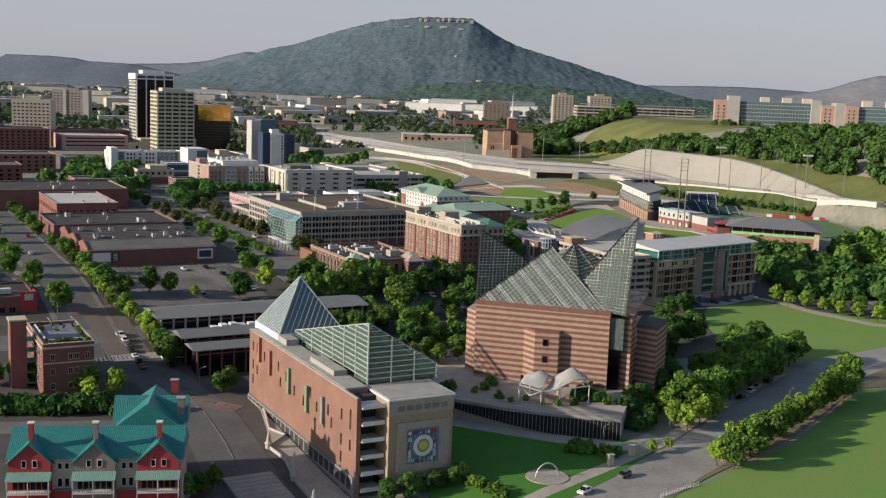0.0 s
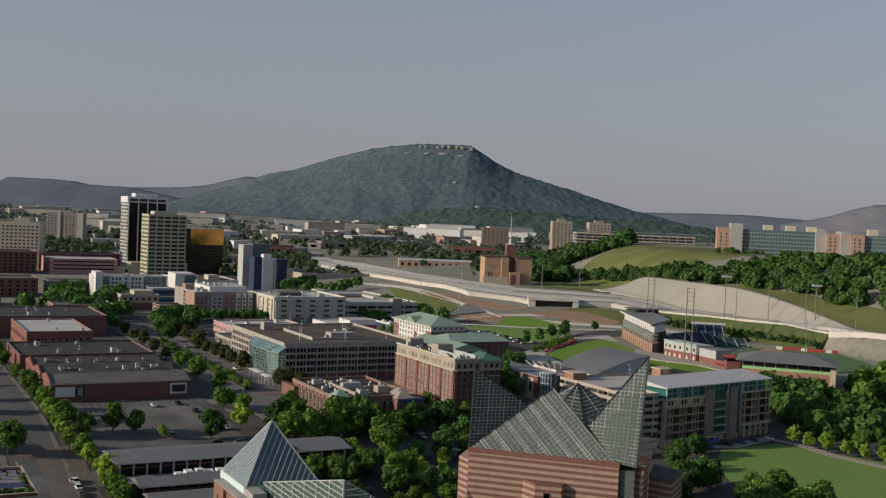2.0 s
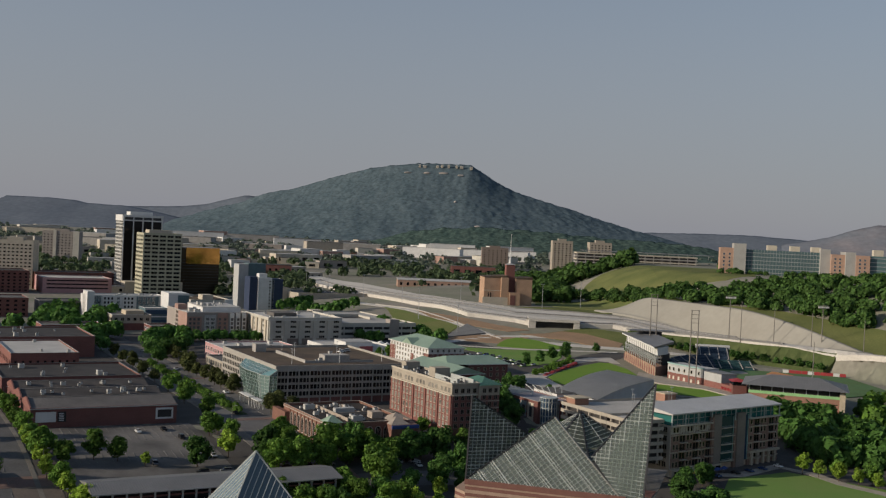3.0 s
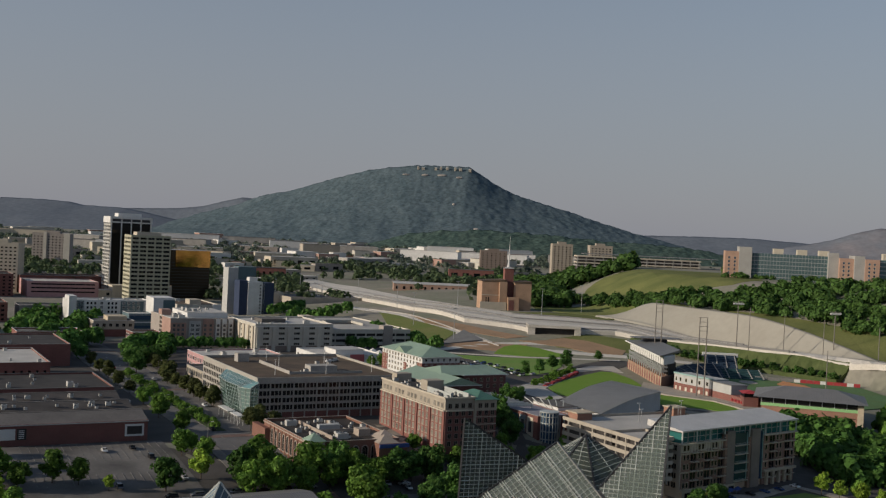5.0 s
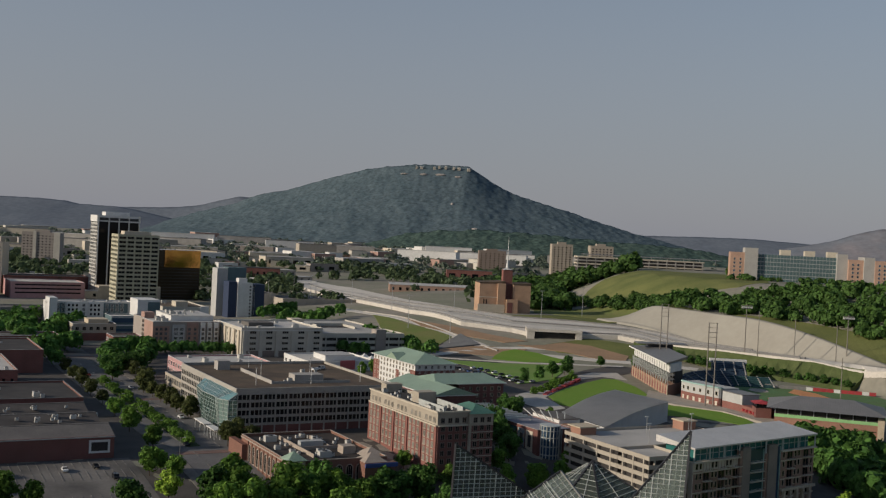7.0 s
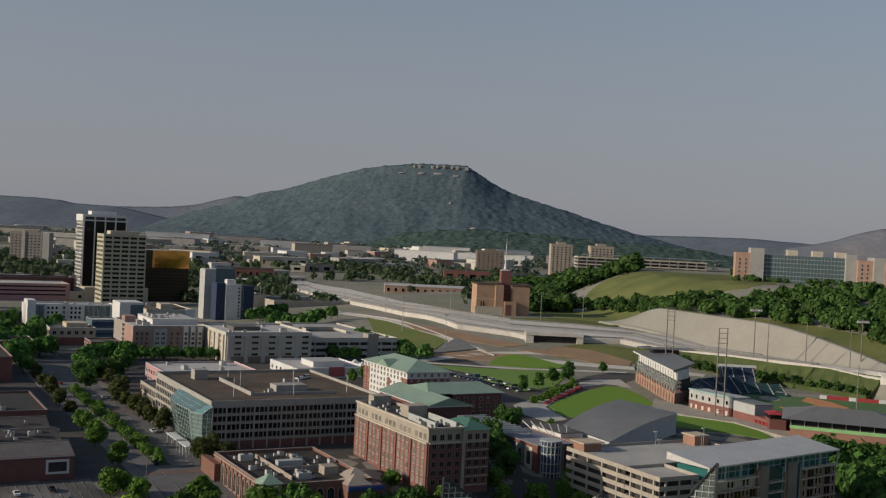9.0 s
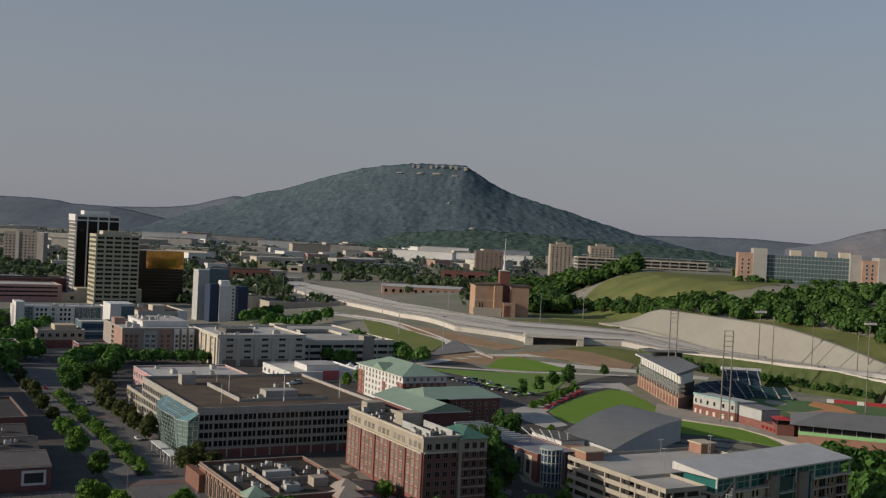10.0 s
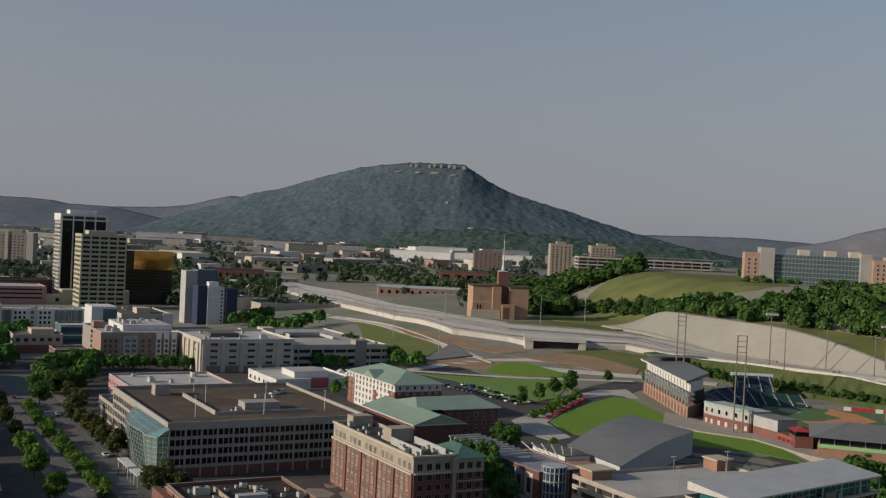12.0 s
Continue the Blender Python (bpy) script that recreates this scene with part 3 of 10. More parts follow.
draped("lawn_hill", [(163, 1034), (201, 964), (240, 894), (270, 841), (312, 865), (274, 912), (221, 975), (171, 1039)], LAWN_DRY, 0.6, "dry grass strip above the concrete slope", 6)


def retaining_slope():
    rs, ss = np.arange(-95, 236, 3.0), np.arange(-10, 23, 1.5)
    verts, faces = [], []
    for r in rs:
        for q in ss:
            x, y = 124 + 0.486 * r + 0.874 * q, 1058 - 0.874 * r + 0.486 * q
            edge = 1.8 if -9 < q < 21 and -94 < r < 233 else -2.0
            verts.append((float(x), float(y), ground_z(x, y) + edge))
    n = len(ss)
    for i in range(len(rs) - 1):
        for j in range(n - 1):
            q = i * n + j
            faces.append((q, q + n, q + n + 1, q + 1))
    me = bpy.data.meshes.new("retaining_slope")
    me.from_pydata(verts, [], faces)
    me.shade_smooth()
    me.materials.append(PALE_FILL)
    tagged(new("retaining_slope", me), "tall pale concrete slope cut into the hillside", "retaining wall", kind="structure")


retaining_slope()

# ---- kits: windows, buildings, trees, cars ----
WINDOWS = {}


def window_mesh(w, h, glass, frame, bars=0):
    key = (w, h, glass.name, frame.name, bars)
    if key not in WINDOWS:
        bm, e = bmesh.new(), min(0.16, w * 0.1)
        cells = [(-w / 2 + w * i / (bars + 1) + (0.06 if i else 0), -w / 2 + w * (i + 1) / (bars + 1) - (0.06 if i < bars else 0)) for i in range(bars + 1)]
        xs = [-w / 2 - e] + [c for cell in cells for c in cell] + [w / 2 + e]
        zs = [-e, 0, h, h + e]
        at = {(i, j): bm.verts.new((x, -0.16, z)) for i, x in enumerate(xs) for j, z in enumerate(zs)}
        for i in range(len(xs) - 1):
            for j in range(3):
                ring = [at[i, j], at[i + 1, j], at[i + 1, j + 1], at[i, j + 1]]
                if j == 1 and i % 2 == 1:
                    deep = [bm.verts.new((v.co.x, -0.04, v.co.z)) for v in ring]
                    bm.faces.new(deep)
                    for k in range(4):
                        bm.faces.new((ring[k], ring[(k + 1) % 4], deep[(k + 1) % 4], deep[k])).material_index = 1
                else:
                    bm.faces.new(ring).material_index = 1
        n, rim = len(xs), []
        rim += [at[i, 0] for i in range(n)] + [at[n - 1, 1], at[n - 1, 2]] + [at[i, 3] for i in range(n - 1, -1, -1)] + [at[0, 2], at[0, 1]]
        back = [bm.verts.new((v.co.x, 0.02, v.co.z)) for v in rim]
        for k in range(len(rim)):
            q = (k + 1) % len(rim)
            bm.faces.new((rim[q], rim[k], back[k], back[q])).material_index = 1
        me = mesh_of(bm, "window")
        me.materials.append(glass), me.materials.append(frame)
        WINDOWS[key] = me
    return WINDOWS[key]


def on_face(face, w, d, s, z):
    """A pose on a wall of a block of w by d: s metres along the wall, seen from outside left to right."""
    if face == "front":
        return pose(s, 0, z)
    if face == "left":
        return pose(0, d - s, z, 0, 0, -90)
    if face == "right":
        return pose(w, s, z, 0, 0, 90)
    return pose(w - s, d, z, 0, 0, 180)


def windows(parent, face, w, d, at, heights, mesh, name="window"):
    for z in heights:
        for s in at:
            ob = new(name, mesh)
            ob.parent = parent
            ob.matrix_basis = on_face(face, w, d, s, z)


def even(n, lo, hi):
    return [lo + (hi - lo) * (i + 0.5) / n for i in range(n)]


def block(parent, w, d, z0, z1, wall, roof, trim, parapet=0.9, name="wall", x=0.0, y=0.0):
    """A walled block with a sunk flat roof, parapet and coping."""
    part(name, boxes((x, x + w, y, y + d, z0, z1 - parapet)), wall, parent)
    t = 0.35
    bm = boxes((x, x + w, y, y + t, z1 - parapet, z1), (x, x + w, y + d - t, y + d, z1 - parapet, z1), (x, x + t, y + t, y + d - t, z1 - parapet, z1), (x + w - t, x + w, y + t, y + d - t, z1 - parapet, z1))
    part("parapet", bm, wall, parent)
    t2 = t + 0.1
    bm = boxes((x - 0.1, x + w + 0.1, y - 0.1, y + t2, z1, z1 + 0.15), (x - 0.1, x + w + 0.1, y + d - t2, y + d + 0.1, z1, z1 + 0.15), (x - 0.1, x + t2, y + t2, y + d - t2, z1, z1 + 0.15), (x + w - t2, x + w + 0.1, y + t2, y + d - t2, z1, z1 + 0.15))
    part("coping", bm, trim, parent)
    part("roof", boxes((x + t, x + w - t, y + t, y + d - t, z1 - parapet, z1 - parapet + 0.12)), roof, parent)


def building(name, label, a, b, w, d, z1, wall, roof, trim, z0=0.0, front=None, left=None, parapet=0.9, group="", category="building"):
    """A block on the town grid. front, left: (windows in a row, list of sill heights, width, height, glass, frame, mullions)."""
    x, y = town(a, b)
    ob = thing(name, label, category, x, y, 0.0, group=group)
    block(ob, w, d, z0 - 3.0, z1, wall, roof, trim, parapet)
    for face, spec, run in (("front", front, w), ("left", left, d)):
        if spec:
            n, sills, ww, wh, glass, frame_mat, bars = spec
            windows(ob, face, w, d, even(n, 0.6, run - 0.6), sills, window_mesh(ww, wh, glass, frame_mat, bars))
    return ob


def hip(bm, x0, x1, y0, y1, z0, z1, ridge=0.5, slot=0):
    """A hipped roof over a rectangle; ridge: how much of the longer side the ridge spans."""
    w, d = x1 - x0, y1 - y0
    cx, cy = (x0 + x1) / 2, (y0 + y1) / 2
    r = [(cx - w * ridge / 2, cy), (cx + w * ridge / 2, cy)] if w >= d else [(cx, cy - d * ridge / 2), (cx, cy + d * ridge / 2)]
    c = [bm.verts.new((x, y, z0)) for x, y in ((x0, y0), (x1, y0), (x1, y1), (x0, y1))]
    t = [bm.verts.new((x, y, z1)) for x, y in r]
    quads = ((c[0], c[1], t[1], t[0]), (c[1], c[2], t[1]), (c[2], c[3], t[0], t[1]), (c[3], c[0], t[0])) if w >= d else ((c[0], c[1], t[0]), (c[1], c[2], t[1], t[0]), (c[2], c[3], t[1]), (c[3], c[0], t[0], t[1]))
    for f in quads:
        bm.faces.new(f).material_index = slot
    bm.faces.new(c[::-1]).material_index = slot
    return bm


def gable(bm, x0, x1, y0, y1, z0, z1, along="y", slot=0):
    """A gabled roof with closed ends; along: the way of its ridge."""
    if along == "y":
        pts = [(x0, y0, z0), (x1, y0, z0), ((x0 + x1) / 2, y0, z1), (x0, y1, z0), (x1, y1, z0), ((x0 + x1) / 2, y1, z1)]
    else:
        pts = [(x1, y0, z0), (x1, y1, z0), (x1, (y0 + y1) / 2, z1), (x0, y0, z0), (x0, y1, z0), (x0, (y0 + y1) / 2, z1)]
    v = [bm.verts.new(p) for p in pts]
    for f in ((0, 1, 2), (5, 4, 3), (1, 4, 5, 2), (3, 0, 2, 5), (0, 3, 4, 1)):
        bm.faces.new([v[i] for i in f]).material_index = slot
    return bm


def glass_sheet(corners):
    c = [Vector(p) for p in corners]
    n = (c[1] - c[0]).cross(c[-1] - c[0]).normalized()
    bm = bmesh.new()
    lo, hi = [bm.verts.new(p - n * 0.04) for p in c], [bm.verts.new(p) for p in c]
    bm.faces.new(hi), bm.faces.new(lo[::-1])
    for i in range(len(c)):
        j = (i + 1) % len(c)
        bm.faces.new((lo[i], lo[j], hi[j], hi[i]))
    return bm


def glazed(parent, corners, nu, nv, name="glass_roof", glass=None, rib=0.22):
    """A sloping glazed face: a thin sheet and ribs standing proud of it. A triangle (base, base, apex) gets ribs that run
    alongside its two slopes, nu and nv of them; four corners get a grid."""
    c = [Vector(p) for p in corners]
    n = (c[1] - c[0]).cross(c[-1] - c[0]).normalized()
    face = part(name, glass_sheet(corners), glass or GLASS_CLEAR, parent)
    face.visible_shadow = False
    lines = []
    if len(c) == 3:
        lines += [("rafter", c[0].lerp(c[1], k / nu), c[1].lerp(c[2], 1 - k / nu), rib) for k in range(1, nu)]
        lines += [("rafter", c[0].lerp(c[1], k / nv), c[0].lerp(c[2], k / nv), rib) for k in range(1, nv)]
        lines += [("edge_bar", c[i], c[(i + 1) % 3], rib * 1.7) for i in range(3)]
    else:
        lines += [("rafter", c[0].lerp(c[1], k / nu), c[3].lerp(c[2], k / nu), rib) for k in range(nu + 1)]
        lines += [("purlin", c[0].lerp(c[3], k / nv), c[1].lerp(c[2], k / nv), rib * 0.8) for k in range(nv + 1)]
    for what, p, q, w in lines:
        bm = bmesh.new()
        bar(bm, p + n * 0.08, q + n * 0.08, w)
        part(what, bm, STEEL_WHITE, face)
    return face


def along(points, t):
    """A point at the share t of a bent line."""
    p = [Vector(q) for q in points]
    spans = [(b - a).length for a, b in zip(p, p[1:])]
    s = t * sum(spans)
    for k, span in enumerate(spans):
        if s <= span or k == len(spans) - 1:
            return p[k].lerp(p[k + 1], min(1.0, s / span))
        s -= span


def fan(parent, left, right, across, upward):
    """A glazed peak between two lines that meet at its apex, with thin cross bars and a few rafters running to the apex."""
    corners = list(left[:-1])[::-1] + [right[0], right[-1]]
    face = part("glass_peak", glass_sheet(corners), GLASS_PEAK, parent)
    face.visible_shadow = False
    c = [Vector(p) for p in corners]
    n = (c[1] - c[0]).cross(c[-1] - c[0]).normalized() * 0.08
    lines = [("cross_bar", along(left, k / across), along(right, k / across), 0.17 if k % 4 == 0 else 0.085) for k in range(across)]
    lines += [("rafter", along(left, 0.0).lerp(along(right, 0.0), k / upward), along(left, 0.94).lerp(along(right, 0.94), k / upward), 0.14 if k % 2 else 0.08) for k in range(1, upward)]
    for what, p, q, w in lines:
        bm = bmesh.new()
        bar(bm, p + n, q + n, w)
        part(what, bm, STEEL_WHITE, face)
    return face


def leaning(parent, low, fold, corner, top, plumb, across):
    """A four-sided glazed peak: rafters alongside its outer edge, from corner to top, and thin cross bars."""
    face = part("glass_peak", glass_sheet([fold, low, corner, top]), GLASS_PEAK, parent)
    face.visible_shadow = False
    a, b, c, t = Vector(fold), Vector(low), Vector(corner), Vector(top)
    e, f = c - t, a - t
    n = e.cross(f).normalized() * -0.1
    ee, ef, ff, be, bf = e.dot(e), e.dot(f), f.dot(f), (b - t).dot(e), (b - t).dot(f)
    p = (be * ff - bf * ef) / (ee * ff - ef * ef)
    q = (bf * ee - be * ef) / (ee * ff - ef * ef)
    lines = []
    for k in range(1, plumb):
        v = k / plumb
        u = p * (1 - v) / (1 - q) if v > q else p + (1 - p) * (q - v) / q
        lines.append(("rafter", t + f * v, t + f * v + e * u, 0.18 if k % 3 == 0 else 0.09))
    for k in range(1, across):
        lines.append(("cross_bar", along([low, fold, top], k / across), along([corner, top], k / across), 0.2 if k % 5 == 0 else 0.1))
    for what, g, h, w in lines:
        bm = bmesh.new()
        bar(bm, g + n, h + n, w)
        part(what, bm, STEEL_WHITE, face)
    return face


def upright(parent, low, fold, top, level, plumb):
    """A triangular glazed peak with one upright edge, from low to top, glazed in level and plumb bars."""
    a, b, c = Vector(low), Vector(fold), Vector(top)
    face = part("glass_peak", glass_sheet([low, fold, top]), GLASS_PEAK, parent)
    face.visible_shadow = False
    n = (b - a).cross(c - a).normalized() * 0.08
    lines = [("plumb_bar", a.lerp(b, k / plumb), c.lerp(b, k / plumb), 0.2 if k % 4 == 0 else 0.1) for k in range(1, plumb)]
    for k in range(1, level):
        z = a.z + (c.z - a.z) * k / level
        q = a.lerp(b, (z - a.z) / (b.z - a.z)) if z < b.z else c.lerp(b, (c.z - z) / (c.z - b.z))
        lines.append(("cross_bar", a.lerp(c, k / level), q, 0.18 if k % 4 == 0 else 0.1))
    for what, p, q, w in lines:
        bm = bmesh.new()
        bar(bm, p + n, q + n, w)
        part(what, bm, STEEL_WHITE, face)
    return face


STEEL_WHITE = mat("white_steel", (0.48, 0.5, 0.48), 0.5, 0.2, bump=0.05)


# -- trees --
def crown_mesh(seed, height, radius, lobes, leaves, size, material, base=0.28, name="crown"):
    """A crown of many leaf clumps spread over uneven lobes, dark and loose inside."""
    rng = np.random.RandomState(seed)
    verts, faces = [], []
    ball = bmesh.new()
    bmesh.ops.create_icosphere(ball, subdivisions=1, radius=1)
    core = np.array([v.co[:] for v in ball.verts])
    tri = [[v.index for v in f.verts] for f in ball.faces]
    ball.free()
    for k in range(int(lobes * 1.6)):
        t = rng.uniform(0, 1)
        zc = height * (base + (1 - base) * (0.12 + 0.76 * t))
        wide = radius * math.sin(math.pi * (0.2 + 0.68 * t)) ** 0.8
        ang, out = k * 2.4 + rng.uniform(-0.4, 0.4), wide * rng.uniform(0.2, 0.82)
        c = np.array((out * math.cos(ang), out * math.sin(ang), zc))
        r = radius * rng.uniform(0.22, 0.42)
        at = len(verts)
        verts += [tuple(c + p * r * rng.uniform(0.42, 0.62)) for p in core]
        faces += [[at + i for i in f] for f in tri]
        for _ in range(int(leaves * 0.62)):
            d = rng.normal(size=3)
            d /= np.linalg.norm(d)
            p = c + d * r * rng.uniform(0.8, 1.12) * np.array((1, 1, 0.85))
            n = d + rng.normal(size=3) * 0.4 + np.array((0, 0, 0.25))
            n /= np.linalg.norm(n)
            s = np.cross(n, rng.normal(size=3))
            s /= np.linalg.norm(s)
            q, e = np.cross(n, s), size * rng.uniform(0.6, 1.3)
            at = len(verts)
            verts += [tuple(p + e * (-s - 0.6 * q)), tuple(p + e * (s - 0.5 * q)), tuple(p + e * (0.7 * s + 0.7 * q) - n * e * 0.3), tuple(p + e * (-0.5 * s + 0.8 * q) - n * e * 0.2)]
            faces.append([at, at + 1, at + 2, at + 3])
    me = bpy.data.meshes.new(name)
    me.from_pydata([tuple(map(float, v)) for v in verts], [], faces)
    me.materials.append(material)
    return me


def trunk_mesh(seed, height, r):
    rng = random.Random(seed)
    bm = bmesh.new()
    tube(bm, (0, 0, -0.6), (0.1, 0.05, height * 0.35), r, r * 0.75, 7)
    tube(bm, (0.1, 0.05, height * 0.35), (0.0, 0.1, height * 0.75), r * 0.75, r * 0.3, 6)
    for k in range(5):
        a = k * 1.26 + rng.uniform(-0.3, 0.3)
        z = height * rng.uniform(0.28, 0.5)
        tube(bm, (0.08, 0.05, z), (math.cos(a) * height * 0.24, math.sin(a) * height * 0.24, z + height * 0.22), r * 0.45, r * 0.15, 5)
    return mesh_of(bm, "trunk")


TREES = {}


def tree_kind(kind, label, height, radius, lobes, leaves, size, material, base=0.28):
    kinds = []
    for k in range(3):
        ob = thing("tree", label, "tree", 0, -400 - 20 * len(TREES), 0, group="trees")
        part("trunk", trunk_mesh(k + 5, height, height * 0.022), BARK, ob)
        part("crown", crown_mesh(k * 7 + len(kind), height, radius, lobes, leaves, size, material, base), material, ob)
        kinds.append(ob)
    TREES[kind] = [kinds, []]


TREE_RNG = random.Random(11)


def tree(kind, x, y, scale=1.0, z=None):
    kinds, used = TREES[kind]
    m = pose(x, y, ground_z(x, y) if z is None else z, 0, 0, TREE_RNG.uniform(0, 360))
    s = scale * TREE_RNG.uniform(0.9, 1.1)
    src = kinds[len(used) % 3]
    if len(used) < 3:
        ob = src
        ob.matrix_basis = m
    else:
        ob = copy_thing(src, m)
    ob.scale = (s, s, s * TREE_RNG.uniform(0.92, 1.08))
    used.append(ob)


tree_kind("street", "leafy green street tree in full summer leaf", 10.5, 4.6, 22, 85, 0.42, LEAF, 0.2)
tree_kind("olive", "brown-olive tree lining the avenue", 10.0, 4.4, 20, 80, 0.4, LEAF_OLIVE, 0.2)
tree_kind("bright", "sunlit yellow-green young street tree", 8.5, 3.2, 18, 80, 0.34, LEAF_LIGHT, 0.2)
tree_kind("dark", "dense dark green broadleaf tree", 13.0, 5.8, 26, 85, 0.5, LEAF_DARK, 0.12)
tree_kind("round", "round dark green lawn tree", 8.0, 3.2, 18, 70, 0.34, LEAF_DARK, 0.18)
tree_kind("shrub", "low clipped green shrub", 2.4, 2.0, 8, 40, 0.32, LEAF, 0.0)


def canopy(name, label, spots, material, faces_each=70, seed=3, leaf=0.34):
    """Woods too dense to count: one mesh of many ragged crowns. spots: (x, y, z, radius)."""
    rng = np.random.RandomState(seed)
    verts, faces = [], []
    for x, y, z, r in spots:
        c = np.array((x, y, z))
        n = faces_each
        d = rng.normal(size=(n, 3))
        d[:, 2] = np.abs(d[:, 2]) * 1.2 - 0.35
        d /= np.linalg.norm(d, axis=1)[:, None]
        lump = 1 + 0.25 * np.sin(d[:, 0] * 5 + x) * np.cos(d[:, 1] * 5 + y)
        p = c + d * r * (lump * rng.uniform(0.82, 1.08, n))[:, None]
        nn = d + rng.normal(size=(n, 3)) * 0.4
        s = np.cross(nn, rng.normal(size=(n, 3)))
        s /= np.linalg.norm(s, axis=1)[:, None]
        q = np.cross(nn / np.linalg.norm(nn, axis=1)[:, None], s)
        e = (r * leaf * rng.uniform(0.7, 1.3, n))[:, None]
        at = len(verts)
        stack = np.stack([p - e * s - e * 0.7 * q, p + e * s - e * 0.6 * q, p + e * 0.7 * s + e * 0.8 * q, p - e * 0.6 * s + e * 0.8 * q], 1).reshape(-1, 3)
        verts += stack.tolist()
        faces += [(at + 4 * i, at + 4 * i + 1, at + 4 * i + 2, at + 4 * i + 3) for i in range(n)]
    me = bpy.data.meshes.new(name)
    me.from_pydata(verts, [], faces)
    me.materials.append(material)
    return tagged(new(name, me), label, "woods", kind="stuff")

# ---- the town blocks ----
def rows_of(n, first, step):
    return [first + i * step for i in range(n)]


def office():
    """Five-storey office block: brick plinth, four rows of windows between pilasters, a leaning glass atrium."""
    w, d, top = 75, 86, 19
    x, y = town(0, 0)
    ob = thing("office_building", "grey concrete office block with window rows and glass atrium", "building", x, y, 0)
    block(ob, w, d, -2, top, BEIGE_GREY, ROOF_BROWN, CONCRETE, 1.2)
    part("plinth", boxes((-0.15, w + 0.15, -0.15, 0, -2, 3.2)), BRICK_DARK, ob, "dark red brick plinth")
    for k in range(14):
        s = 0.2 + k * (w - 1.0) / 13
        part("pilaster", boxes((s, s + 0.6, -0.45, 0, -2, top - 1.6)), BEIGE_GREY, ob)
    for z in rows_of(5, 3.25, 3.3):
        part("ledge", boxes((0, w, -0.3, 0, z, z + 0.3)), BEIGE_GREY, ob)
    pane = window_mesh(1.55, 2.1, GLASS, BEIGE_GREY)
    at = [0.2 + 0.6 + (k + (j + 0.5) / 3) * (w - 1.0) / 13 for k in range(13) for j in range(3)]
    windows(ob, "front", w, d, at, rows_of(4, 4.35, 3.3), pane)
    windows(ob, "left", w, d, even(14, 1, 42), rows_of(4, 4.35, 3.3), pane)
    # leaning glass atrium on the avenue side: walls that open outward towards the top, under a sloping glass roof
    foot = [(-0.3, 46), (-3.4, 39), (-4.6, 24), (-4.2, 9), (-5.4, 3.4), (-3.6, -1.6), (-0.3, -1.8)]
    head = [(-0.3, 46), (-5.4, 40), (-7.4, 24), (-6.4, 9), (-7.0, 3.0), (-4.2, -3.0), (-0.3, -3.0)]
    for k in range(6):
        (x0, y0), (x1, y1), (u1, v1), (u0, v0) = foot[k], foot[k + 1], head[k + 1], head[k]
        n = max(2, int(math.hypot(x1 - x0, y1 - y0) / 1.9))
        prow = k in (3, 4)
        glazed(ob, [(x0, y0, -0.5), (x1, y1, -0.5), (u1, v1, 14.6), (u0, v0, 14.6)], n, 9, "atrium_wall", GLASS_PROW if prow else GLASS_ATRIUM, 0.14)
        glazed(ob, [(u0, v0, 14.7), (u1, v1, 14.7), (-0.2, min(46, max(-2.8, v1)), 17.4), (-0.2, min(46, max(-2.8, v0)), 17.4)], n, 3, "atrium_roof", GLASS_ATRIUM_ROOF, 0.12)
    for z in (3.2, 6.5, 9.8, 13.1):
        part("gallery", prism(bmesh.new(), [(-0.2, 44), (-2.6, 38), (-3.8, 24), (-3.4, 9), (-0.2, 2)], z, z + 0.3), CONCRETE, ob, "pale gallery slab")
    return ob


BEIGE_GREY = mat("grey_beige_concrete", (0.37, 0.343, 0.305), 0.9, scale=0.2, amount=0.6, fine=2)
GLASS_PALE = glassy("pale_frosted_glass", (0.38, 0.48, 0.47), 0.25)
GLASS_PROW = glassy("pale_prow_glass", (0.26, 0.38, 0.36), 0.2, clear=0.25)
GLASS_ATRIUM = glassy("teal_atrium_glass", (0.045, 0.12, 0.11), 0.12, clear=0.35)
GLASS_ATRIUM_ROOF = glassy("blue_teal_roof_glass", (0.1, 0.19, 0.205), 0.15, clear=0.15)
office()


